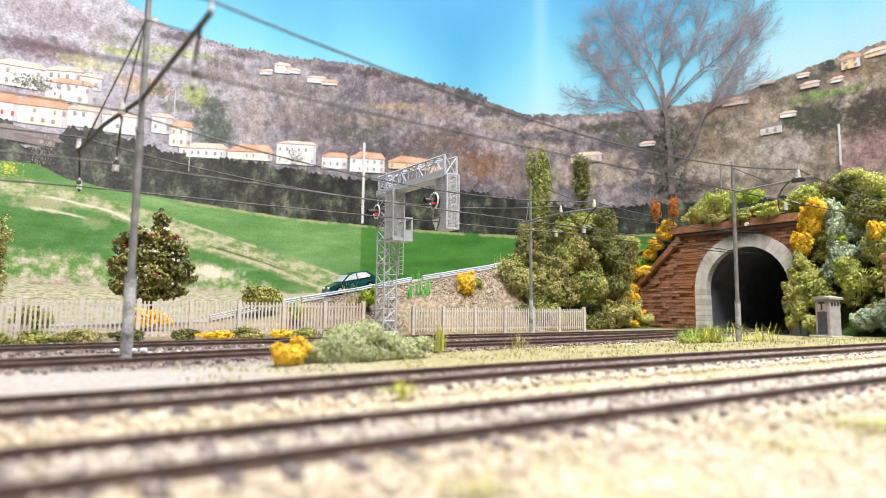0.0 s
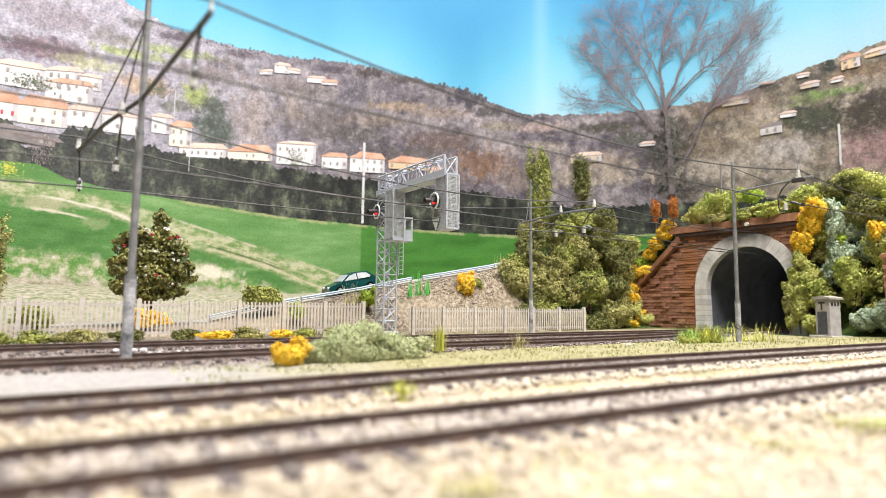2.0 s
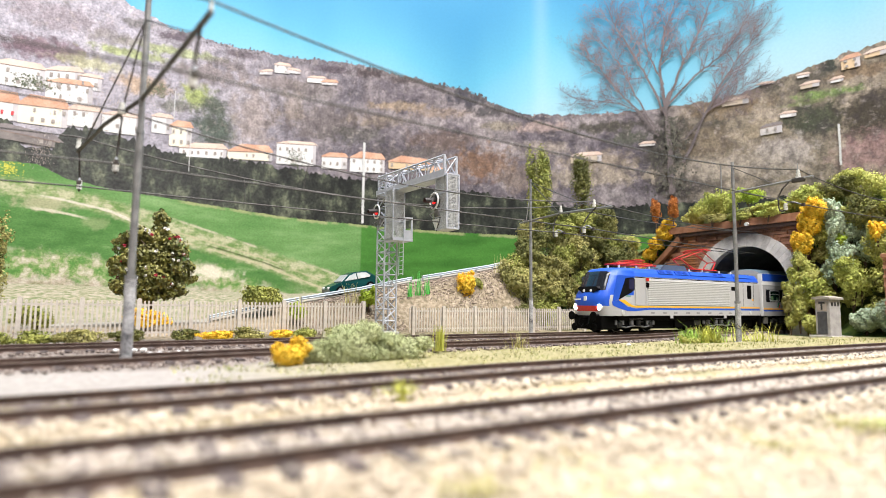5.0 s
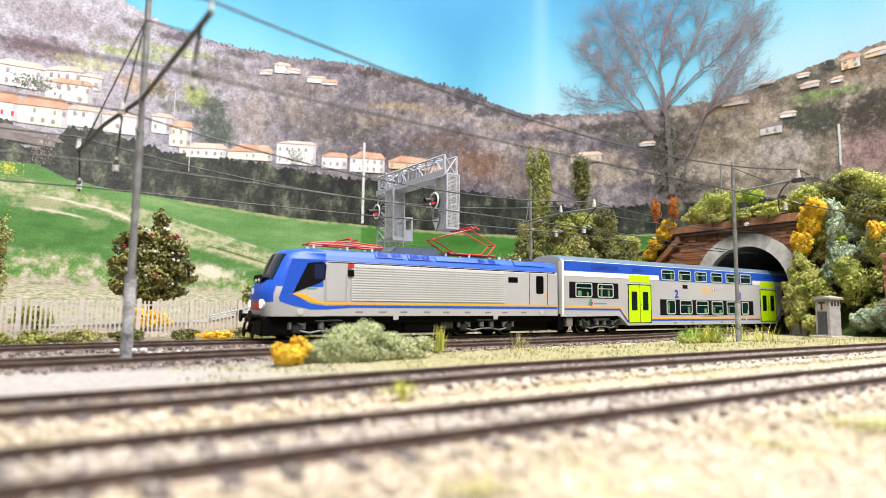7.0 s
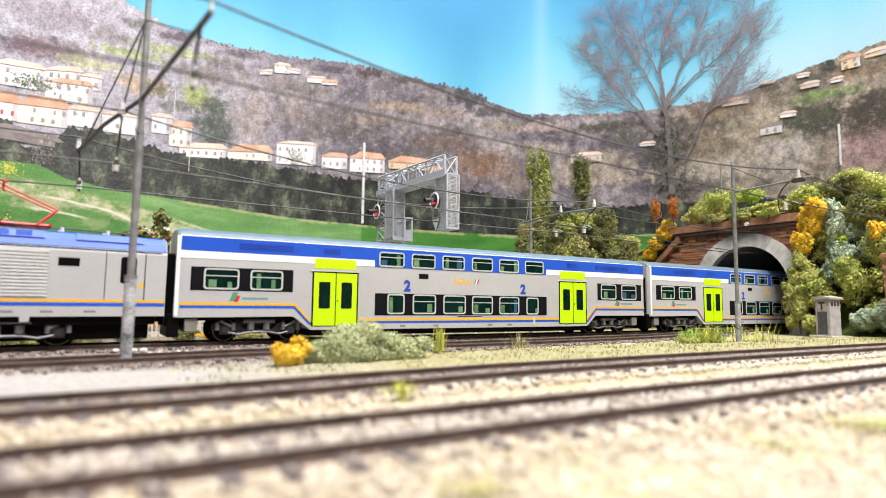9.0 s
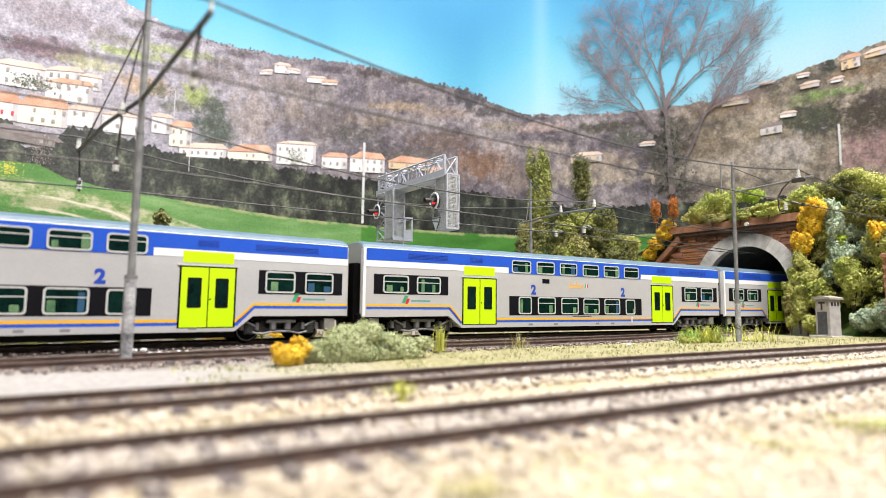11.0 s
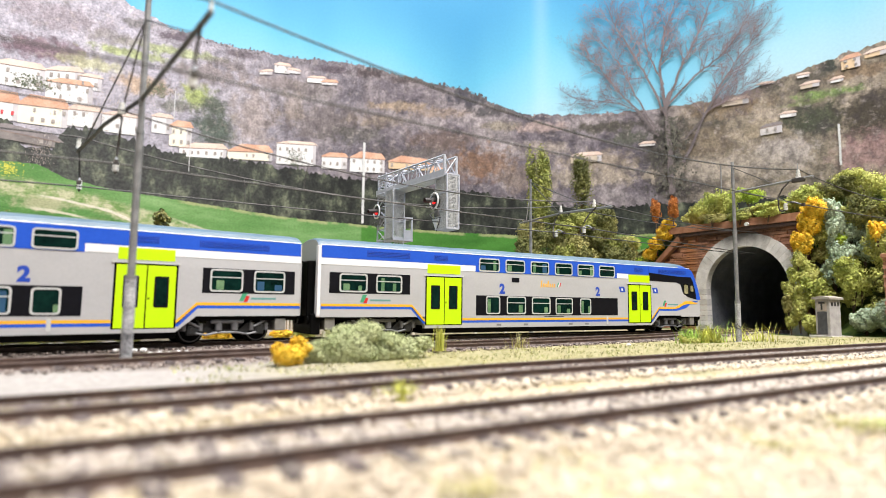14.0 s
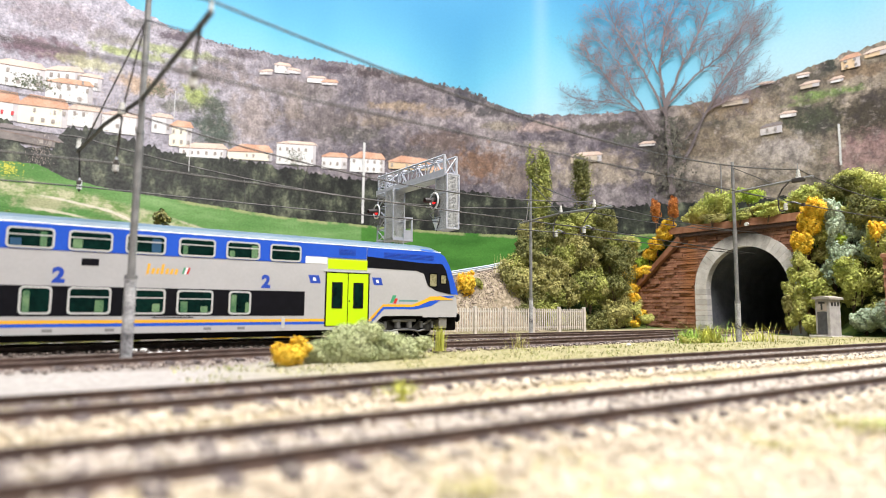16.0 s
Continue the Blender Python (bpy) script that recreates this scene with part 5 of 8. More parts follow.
def field_material():
    """Bright spring field over a worn farm track, a lawn below it, then bare sandy ground."""
    f = Print("printed_field_tones")
    green = f.ramp(f.grain(90, 5, 0.6, 0.25), [(0.3, (0.07, 0.175, 0.045)), (0.55, (0.11, 0.225, 0.07)), (0.75, (0.18, 0.3, 0.12))])
    deep = f.ramp(f.grain(60, 5, 0.6, 0.3), [(0.3, (0.026, 0.11, 0.012)), (0.7, (0.055, 0.18, 0.026))])
    col = f.mix(f.soft(f.az, 22.7, 22.9), green, deep)
    one = f.line([(-40, 128), (-7.3, 127), (-3.5, 124), (0.2, 116), (2.0, 107), (3.4, 97), (6.6, 85), (10.1, 74), (13.7, 61), (18.6, 38), (24, 10)])
    two = f.line([(-40, 150), (-5, 140), (0.2, 128), (4.0, 117), (6.6, 107), (10.1, 94), (13.7, 80), (18.6, 61), (24, 36), (30, 10)])
    straw = f.ramp(f.grain(16, 6, 0.68, 0.6), [(0.36, (0.12, 0.2, 0.06)), (0.48, (0.23, 0.28, 0.13)), (0.6, (0.42, 0.4, 0.27))])
    above = f.calc("MULTIPLY_ADD", f.ragged, 12.0, f.calc("SUBTRACT", two, f.z))
    below = f.calc("MULTIPLY_ADD", f.ragged, 10.0, f.calc("SUBTRACT", f.z, one))
    col = f.mix(f.calc("MULTIPLY", f.soft(above, -4, 4, 0.0, 0.9), f.soft(f.az, 24, 20)), col, straw)
    lawn = f.ramp(f.grain(40, 5, 0.6, 0.3), [(0.3, (0.045, 0.13, 0.028)), (0.6, (0.08, 0.19, 0.05)), (0.75, (0.17, 0.27, 0.11))])
    col = f.mix(f.calc("MULTIPLY", f.soft(below, -1, -8), f.soft(f.az, 21, 15)), col, lawn)
    edge = f.line([(-40, 62), (-7.5, 64), (-3, 66), (2, 58), (6, 62), (9, 60), (12, 44), (16, 30), (24, 5)])
    rough = f.ramp(f.grain(15, 7, 0.7, 0.9), [(0.38, (0.075, 0.19, 0.04)), (0.48, (0.19, 0.27, 0.1)), (0.57, (0.36, 0.35, 0.24)), (0.68, (0.5, 0.46, 0.38))])
    down = f.calc("MULTIPLY_ADD", f.ragged, 26.0, f.calc("SUBTRACT", edge, f.z))
    col = f.mix(f.soft(down, -6, 6), col, rough)
    sand = f.ramp(f.grain(9, 6, 0.7, 0.8), [(0.35, (0.2, 0.19, 0.11)), (0.5, (0.38, 0.325, 0.265)), (0.65, (0.47, 0.42, 0.36))])
    col = f.mix(f.calc("MULTIPLY", f.soft(down, 20, 30, 0.0, 0.95), f.soft(f.az, 24, 19)), col, sand)
    col = f.spot(col, -4.5, 117, 2.0, 7, (0.33, 0.32, 0.2), 0.8)
    col = f.spot(col, -0.5, 101, 1.0, 7, (0.24, 0.28, 0.14), 0.5)
    col = f.spot(col, 8.6, 52, 2.4, 8, (0.62, 0.56, 0.46), 0.9)
    col = f.worn(col, one, 1.5, (0.56, 0.51, 0.43), 0.9, -4.6, 3.2, 0.3)
    col = f.worn(col, one, 1.5, (0.44, 0.39, 0.27), 0.8, 3.0, 20.0, 0.42)
    col = f.worn(col, f.calc("ADD", one, 3.5), 0.9, (0.05, 0.07, 0.022), 0.85, 8.5, 15.5, 0.3)
    col = f.worn(col, f.calc("ADD", one, 8.5), 1.2, (0.4, 0.36, 0.24), 0.75, 5.0, 19.0, 0.42)
    col = f.worn(col, two, 1.2, (0.46, 0.42, 0.32), 0.75, 6.0, 21.0, 0.48)
    col = f.worn(col, f.calc("SUBTRACT", one, 14.0), 1.3, (0.5, 0.46, 0.36), 0.85, -5.2, -1.5, 0.35)
    top = f.line([(-40, 159), (-8, 155), (-5, 157), (-3, 145), (0.5, 138), (5, 134), (9.9, 128), (16.2, 120), (22.8, 115), (32, 108), (40, 103), (112, 103)])
    col = f.worn(col, top, 2.4, (0.36, 0.34, 0.18), 0.6, 6.0, 90.0, 0.45)
    return f.finish(col, (f.grain(2.2, 5, 0.7, 0.7), 0.3, 0.7, 0.78, 1.22))


strip("printed_hedge", -40, 112, hedge_top, lambda a: 90, 1.5, hedge_material(), BACK, 0.12, "dark evergreen hedge")
strip("printed_field", -40, 112, field_top, lambda a: -10, 2.0, field_material(), BACK, 0.25, "bright green spring field with a worn farm track")

# ---- masts and wires ----
def mast(x, y, z, top, radii, label):
    m = thing("catenary_mast", (x, y, z), label, "catenary mast", "catenary masts")
    steps = len(radii)
    hs = [0.0] + [top * f for f in (0.22, 0.6, 1.0)][:steps]
    for i, r in enumerate(radii):
        part("pole", tubem([(0, 0, hs[i]), (0, 0, hs[i + 1])], r, 14), MAST_WORN if i == 0 else MAST, m)
        part("collar", tubem([(0, 0, hs[i + 1] - 0.8), (0, 0, hs[i + 1] + 0.5)], r + 0.18, 14), MAST, m)
    part("foot", tubem([(0, 0, -1.5), (0, 0, 0.8)], radii[0] * 2.0, 12, radii[0] * 1.6), mat("concrete_foot", (0.3, 0.29, 0.28), (0.42, 0.41, 0.4), 0.9, 0, 300, 2500, 0.2), m)
    return m


def local(m, p):
    return (p[0] - m.location.x / MM, p[1] - m.location.y / MM, p[2] - m.location.z / MM)


def insulator(m, p, up=4.0, r=1.1):
    p = local(m, p)
    bm = bmesh.new()
    for i in range(3):
        disc(bm, (p[0], p[1], p[2] + up * (i + 0.5) / 3), "z", r * (1 - 0.15 * i), up / 8, 12)
    disc(bm, (p[0], p[1], p[2] + up / 2), "z", r * 0.5, up / 2, 10)
    return part("insulator", bm, PORCELAIN, m, "ribbed white insulator")


def steady_arm(m, top, end, s=1.0):
    """The bowed arm that holds the contact wire, with its white insulator."""
    t, e = Vector(local(m, top)), Vector(local(m, end))
    way = lambda y, z: e + Vector((0, y * s, z))
    part("steady_arm", tubem([t, t.lerp(e, 0.25) + Vector((0, 3.4 * s, 0)), t.lerp(e, 0.55) + Vector((0, 5.6 * s, 0)), way(6.4, 0.8), way(6.0, -1.6), way(4.8, -2.4), way(3.6, -1.8)], 0.42, 7), ARM, m)
    bm = bmesh.new()
    for i in range(3):
        tube(bm, [way(3.4, -1.9 + 1.3 * i), way(3.4, -0.9 + 1.3 * i)], 1.0, 10)
    tube(bm, [way(3.4, -1.9), way(3.4, 2.0)], 0.6, 8)
    part("insulator", bm, PORCELAIN, m, "white insulator of the steady arm")
    part("registration_bar", tubem([way(3.2, 1.6), way(1.6, 2.4), way(-0.6, 1.8), way(-3.6, 0.0)], 0.36, 6), STEEL, m)
    part("wire_clamp", boxm(-0.8, 0.8, -0.9, 0.9, -0.8, 0.8, bevel=0.2), ARM, m, at=way(-3.8, -0.2))


M1 = mast(8.6, -70, -2.4, 128, (1.8, 1.2, 1.0), "weathered grey tubular catenary mast with arms to both sides")
part("arm", tubem([local(M1, p) for p in ((-11.5, 4, 81.4), (-2.0, -40, 83.2), (8.4, -70, 85.6), (17.4, -152.5, 81.6))], 0.7, 8), ARM, M1)
for a, b in (((8.2, -70, 113.5), (-9.6, -4, 81.6)), ((8.2, -70, 113.5), (2.8, -54, 82.6)), ((8.2, -70, 113.5), (15.8, -138, 82.4))):
    part("stay", tubem([local(M1, a), local(M1, b)], 0.28, 6), ARM, M1)
insulator(M1, (-11.2, 1, 82), 5)
insulator(M1, (3.0, -58, 83), 4, 1.4)
insulator(M1, (17.6, -151.5, 82), 2.6, 0.6)
steady_arm(M1, (-10.8, 0, 81), (-10, 0, 67))
steady_arm(M1, (3.2, -58, 82), (2.3, -60, 64.7))
steady_arm(M1, (16.6, -145, 82.4), (15.4, -147, 68.6), 0.5)

M2 = mast(266, 36, -2.4, 113, (1.5, 1.1), "slim grey tubular catenary mast beside the picket fence")
part("pole", tubem([(0, 0, 113 * 0.6), (0, 0, 112)], 0.95, 12, 0.85), MAST, M2)
part("arm", tubem([local(M2, p) for p in ((270, 52, 79.6), (262, 0, 79.5), (247, -58, 74.4))], 0.72, 8), MAST, M2)
for b in ((262.5, 2, 80.2), (249, -40, 76.8)):
    part("stay", tubem([(0, 0, 110), local(M2, b)], 0.25, 6), ARM, M2)
insulator(M2, (262, 0, 80.2), 4.5)
insulator(M2, (245.4, -46, 75.6), 4.5)
steady_arm(M2, (262, 2, 79), (258, -3, 65.4))
steady_arm(M2, (247, -46, 75.6), (240, -46.5, 62.0))

M3 = mast(321.0, -85, -2.6, 108, (1.55, 1.1), "grey tubular catenary mast on the grassy verge")
part("pole", tubem([(0, 0, 108 * 0.6), (0, 0, 107.5)], 0.95, 12, 0.85), MAST, M3)
part("arm", tubem([local(M3, p) for p in ((321, -84, 86.4), (321, -112, 87.3), (321, -129.5, 88))], 0.72, 8), MAST, M3)
part("stay", tubem([(0, 0, 104), local(M3, (321, -108, 88))], 0.28, 6), ARM, M3)
insulator(M3, (321, -122, 88), 5, 1.3)
part("insulator_pin", tubem([local(M3, (321, -122, 92)), local(M3, (321, -122, 96.5))], 0.3, 6), MAST, M3)
steady_arm(M3, (321, -117, 87), (321, -119, 73.6), 1.25)
part("arm_clamp", boxm(-1.3, 1.3, -3.2, 3.2, -1.2, 1.2, bevel=0.5), ARM, M3, at=local(M3, (321, -122, 87.2)))
bm = bmesh.new()
tube(bm, [local(M3, (321, -77.5, 104.5)), local(M3, (321, -77.5, 87.5))], 0.4, 6)
part("hanger_bar", bm, MAST, M3)


def wire(pts, label, sag=2.0, r=0.33, n=14):
    out = []
    for a, b in zip(pts, pts[1:]):
        a, b = Vector(a), Vector(b)
        for i in range(n):
            t = i / n
            out.append(a.lerp(b, t) - Vector((0, 0, sag * 4 * t * (1 - t))))
    out.append(Vector(pts[-1]))
    return tagged(part("overhead_wire", tubem(out, r, 5), WIRE), label, "overhead wire", "overhead wires")


LINES = [((-420, 8, 88), (-11.2, 0, 86.8), (262, 0, 84.4), (478, 4, 84)), ((-420, 8, 66), (-10, -3, 65.2), (258, -7, 65.0), (478, 2, 64)),
         ((-420, -75, 85), (3, -60, 83.6), (245.4, -45, 79.0), (480, -8, 82)), ((-420, -75, 64), (2.3, -60, 64.7), (239, -50, 61.8), (480, -4, 64)),
         ((-420, -150, 85), (17.6, -150, 85.6), (321, -122, 93.2), (420, -134, 82)), ((-420, -150, 68), (15.2, -150, 67.9), (321, -123.5, 73.6), (420, -134, 71.5))]
SAGS = (11.5, 0.6, 9.0, 0.6, 10.5, 0.6)
for w, sag in zip(LINES, SAGS):
    wire(w[:2], "thin dark contact wire over the rails" if sag < 1 else "thin dark carrying wire over the rails", 2.0)
    wire(w[1:3], "thin dark contact wire over the rails" if sag < 1 else "thin dark carrying wire over the rails", sag, n=28)
    wire(w[2:], "thin dark contact wire over the rails" if sag < 1 else "thin dark carrying wire over the rails", 0.4 if sag < 1 else 3.0)


def dropper(i, t):
    ends = []
    for k in (i, i + 1):
        p = Vector(LINES[k][1]).lerp(Vector(LINES[k][2]), t)
        p.z -= SAGS[k] * 4 * t * (1 - t)
        ends.append(p)
    tagged(part("dropper_wire", tubem(ends, 0.22, 5), WIRE), "short dropper between the overhead wires", "dropper wire", "dropper wires")


for i, t in ((0, 0.25), (2, 0.28), (2, 0.54), (2, 0.79)):
    dropper(i, t)

# ---- signal gantry ----
sig = thing("signal_gantry", (164, 63, 0), "grey lattice cantilever signal with two red lights", "railway signal")


def lattice(bm, corners, axis_a, axis_b, steps, r=0.34):
    """Four chords from a to b with zigzag bracing on the four sides; corners are offsets."""
    a, b = Vector(axis_a), Vector(axis_b)
    cs = [Vector(c) for c in corners]
    for c in cs:
        tube(bm, [a + c, b + c], r * 1.35, 5)
    for i in range(steps):
        p, q = a.lerp(b, i / steps), a.lerp(b, (i + 1) / steps)
        for k in range(4):
            u, v = cs[k], cs[(k + 1) % 4]
            tube(bm, [p + (u if i % 2 else v), q + (v if i % 2 else u)], r, 4)
            if i:
                tube(bm, [p + u, p + v], r * 0.8, 4)
    return bm


part("tower", lattice(bmesh.new(), ((-4.5, -6, 0), (4.5, -6, 0), (4.5, 6, 0), (-4.5, 6, 0)), (0, 0, -1), (0, 0, 105), 14, 0.46), GREY_SIGNAL, sig, "grey lattice tower")
part("beam", lattice(bmesh.new(), ((-4, 0, 91.6), (4, 0, 91.6), (4, 0, 103.6), (-4, 0, 103.6)), (-1, 6, 0), (3.6, -74, -1.2), 8, 0.46), GREY_SIGNAL, sig, "grey lattice cantilever beam")
part("beam_floor", prismm([(-5.4, 8), (3.4, 8), (8.0, -75), (-0.8, -75)], "z", 90.4, 91.2), GREY_SIGNAL, sig)
for dx in (-4.4, 4.0):
    part("beam_side", prismm([(dx - 1, 8), (dx - 0.6, 8), (dx + 4.0, -75), (dx + 3.6, -75)], "z", 91.2, 94.4), GREY_SIGNAL, sig, "plain side plate of the beam")
bm = bmesh.new()
for x0, x1 in ((-0.4, 7.6), (7.6, -0.4)):
    tube(bm, [(x0, -74.2, 90.6), (x1, -74.2, 102.2)], 0.4, 5)
for x in (-0.4, 7.6):
    tube(bm, [(x, -74, 90.4), (x, -74, 102.6)], 0.75, 6)
part("beam_end", bm, GREY_SIGNAL, sig, "crossed end frame of the beam")


def cage(at, w, d, h, name):
    """A ladder cage of wire mesh: a frame with many thin bars."""
    x, y, z = at
    bm = bmesh.new()
    for sx in (-1, 1):
        for sy in (-1, 1):
            box(bm, x + sx * w / 2 - 0.35, x + sx * w / 2 + 0.35, y + sy * d / 2 - 0.35, y + sy * d / 2 + 0.35, z, z + h)
    for zz in (z, z + h / 3, z + 2 * h / 3, z + h):
        for s in (-1, 1):
            box(bm, x - w / 2, x + w / 2, y + s * d / 2 - 0.3, y + s * d / 2 + 0.3, zz - 0.35, zz + 0.35)
            box(bm, x + s * w / 2 - 0.3, x + s * w / 2 + 0.3, y - d / 2, y + d / 2, zz - 0.35, zz + 0.35)
    box(bm, x - w / 2, x + w / 2, y - d / 2, y + d / 2, z - 0.5, z)
    c = part(name, bm, GREY_SIGNAL, sig, "grey mesh ladder cage")
    g = bmesh.new()
    k = int(d / 0.75)
    for s in (-1, 1):
        for i in range(1, k):
            yy = y - d / 2 + d * i / k
            box(g, x + s * w / 2 - 0.09, x + s * w / 2 + 0.09, yy - 0.11, yy + 0.11, z, z + h)
        kk = int(w / 0.75)
        for i in range(1, kk):
            xx = x - w / 2 + w * i / kk
            box(g, xx - 0.11, xx + 0.11, y + s * d / 2 - 0.09, y + s * d / 2 + 0.09, z, z + h)
        m = int(h / 0.75)
        for i in range(1, m):
            zz = z + h * i / m
            box(g, x + s * w / 2 - 0.09, x + s * w / 2 + 0.09, y - d / 2, y + d / 2, zz - 0.11, zz + 0.11)
            box(g, x - w / 2, x + w / 2, y + s * d / 2 - 0.09, y + s * d / 2 + 0.09, zz - 0.11, zz + 0.11)
    tagged(part("mesh", g, MESHGREY, c), kind="stuff")
    return c


cage((-1.0, -13, 60), 8, 11, 32, "tower_cage")
cage((4.2, -70, 60.5), 8, 12, 31, "hanging_cage")
bm = bmesh.new()
for z in (60.4, 73.6):
    box(bm, 3, 9, -18.6, -17.8, z - 0.5, z + 0.5)
    box(bm, 3, 9, -8.4, -7.6, z - 0.5, z + 0.5)
    box(bm, 8.4, 9.2, -18.6, -7.6, z - 0.5, z + 0.5)
for y in (-18.2, -8.0):
    for x in (3.6, 8.8):
        box(bm, x - 0.5, x + 0.5, y - 0.5, y + 0.5, 60, 74)
box(bm, 3, 9, -18.5, -17.9, 60, 65.5)
part("platform_rail", bm, GREY_SIGNAL, sig, "square guard frame of the platform")
part("platform", boxm(-5, 9.4, -19, -6, 58.4, 59.9), GREY_SIGNAL, sig)
bm = bmesh.new()
for y in (-14, -20):
    tube(bm, [(2, y, 36), (2, y, 60)], 0.3, 5)
for i in range(8):
    tube(bm, [(2, -14, 37 + 2.8 * i), (2, -20, 37 + 2.8 * i)], 0.25, 4)
part("ladder", bm, GREY_SIGNAL, sig, "grey ladder")


def signal_head(x, y, z):
    h = part("signal_head", disc(bmesh.new(), (x, y, z), "x", 4.5, 0.6, 24), mat("signal_backplate", (0.02, 0.02, 0.022), (0.03, 0.03, 0.03), 0.5), sig, "round black signal disc with white rim")
    bm = bmesh.new()
    ringp = [(x - 0.7, y + 4.6 * math.cos(2 * math.pi * i / 28), z + 4.6 * math.sin(2 * math.pi * i / 28)) for i in range(29)]
    tube(bm, ringp, 0.55, 6)
    part("rim", bm, WHITE, h)
    hood = bmesh.new()
    hv = []
    for xx, rr in ((x - 0.6, 2.1), (x - 7.0, 1.7)):
        hv.append([hood.verts.new((xx, y + rr * math.cos(a), z + rr * math.sin(a) - (0.6 if xx < x - 2 else 0))) for a in [math.pi * (-0.15 + 1.3 * i / 12) for i in range(13)]])
    for i in range(12):
        hood.faces.new((hv[0][i], hv[0][i + 1], hv[1][i + 1], hv[1][i]))
    part("hood", hood, mat("hood_black", (0.012, 0.012, 0.012), (0.03, 0.02, 0.02), 0.5), h)
    part("lens", disc(bmesh.new(), (x - 0.9, y, z), "x", 1.9, 0.5, 16), SIGNAL_RED, h, "lit red lens")
    bm = bmesh.new()
    box(bm, x + 0.4, x + 3.2, y - 2.4, y + 2.4, z - 9, z - 1, 0.4)
    tube(bm, [(x, y - 2, z - 6), (x - 2.4, y + 2, z - 8), (x + 1, y + 3.5, z - 10)], 0.3, 5)
    part("relay_case", bm, mat("case_dark", (0.1, 0.1, 0.11), (0.2, 0.2, 0.2), 0.5), h)


signal_head(-6.2, 3, 79.4)
signal_head(-1.5, -66, 77)
bm = bmesh.new()
prism(bm, [(-65, 60.5), (-61.0, 66.8), (-69.0, 66.8)], "x", -0.6, 0.0)
part("marker_plate", bm, WHITE, sig, "white triangular marker plate")
bm = bmesh.new()
prism(bm, [(-65, 59.6), (-60.2, 67.3), (-69.8, 67.3)], "x", 0.02, 0.5)
part("marker_border", bm, BLACK, sig)
part("signal_base", boxm(-6.5, 6.5, -8, 8, -5, -0.5, bevel=0.6), mat("concrete_foot", (0.3, 0.29, 0.28)), sig)

# ---- picket fence ----
CONCRETE = mat("fence_concrete", (0.42, 0.37, 0.33), (0.58, 0.53, 0.48), 0.85, 0, 300, 2500, 0.15)
PICKET = {}


def fence_piece(key, top, f, at):
    make = {"post": lambda: prismm([(-1.05, -4), (1.05, -4), (1.05, top + 0.6), (0.6, top + 1.4), (-0.6, top + 1.4), (-1.05, top + 0.6)], "y", -1.1, 1.1),
            "picket": lambda: prismm([(-0.45, 1.6), (0, 1.0), (0.45, 1.6), (0.45, top - 0.4), (0.25, top), (-0.25, top), (-0.45, top - 0.4)], "y", -0.5, -0.03)}[key]
    if (key, top) not in PICKET:
        PICKET[(key, top)] = part(key, make(), CONCRETE, f).data
        ob = f.children[-1]
        ob.location = Vector(at) * MM
        return ob
    return linked(key, PICKET[(key, top)], f, at=at)


def picket_fence(x0, y0, x1, y1, z, top, bays, label):
    """Posts at even bays, two rails and a row of pickets."""
    length = math.hypot(x1 - x0, y1 - y0)
    f = thing("picket_fence", (x0, y0, z), label, "fence", "picket fences", math.degrees(math.atan2(y1 - y0, x1 - x0)))
    bay = length / bays
    for b in range(bays + 1):
        fence_piece("post", top, f, (b * bay, 0, 0.2 * nz(b, 1, top, 2.7)))
        if b == bays:
            break
        n = int((bay - 4) / 2.05)
        for i in range(n + 1):
            ob = fence_piece("picket", top, f, (b * bay + 2.6 + i * (bay - 5) / n, 0, 0.2 * nz(b * 20 + i, 1, 0, 3.1)))
            ob.rotation_euler.y = 0.025 * nz(i, b, 0, 2.3)
        for zz in (3.4, top - 2.2):
            part("rail", boxm(b * bay, (b + 1) * bay, 0.0, 0.55, zz - 0.5, zz + 0.5), CONCRETE, f)
    return f


picket_fence(-135, 60, 146.6, 60, -2.4, 20.2, 11, "weathered cream concrete picket fence beside the track")
picket_fence(180, 59, 337.2, 55, -2.4, 17.6, 6, "low weathered grey picket fence beside the track")

# ---- relay hut ----
HUT = mat("hut_grey", (0.3, 0.28, 0.28), (0.45, 0.43, 0.42), 0.85, 0, 200, 2500, 0.15)
hut = thing("relay_hut", (451, -73, -1.6), "small grey concrete line hut with dark door", "hut", rz=-14)
part("body", boxm(-5.2, 5.2, -5.6, 5.6, 0, 26, bevel=0.4), HUT, hut)
part("roof", prismm([(-7, 26), (7, 26), (7, 27.4), (0, 28.6), (-7, 27.4)], "x", -6.6, 6.6), mat("hut_roof", (0.26, 0.23, 0.2), (0.4, 0.36, 0.32), 0.9, 0, 250, 2500, 0.15), hut, "weathered grey roof slab")
part("door", boxm(-5.6, -5.1, -3.4, 3.8, 1.2, 17), mat("hut_door", (0.05, 0.05, 0.06), (0.09, 0.09, 0.1), 0.6), hut, "dark grey door")
part("sign_panel", boxm(-5.55, -5.1, -3.4, 3.8, 17.8, 24.4), mat("hut_panel", (0.36, 0.3, 0.26), (0.44, 0.38, 0.34), 0.8), hut)
text_mesh("T", 7.5, mat("letter_dark", (0.03, 0.03, 0.03)), hut, (-5.62, 0.2, 21.1), "dark letter", 90, -90)
for x in (-3, 0, 3):
    part("vent", boxm(x - 0.7, x + 0.7, -5.9, -5.5, 21.4, 24), mat("letter_dark", (0.03, 0.03, 0.03)), hut)
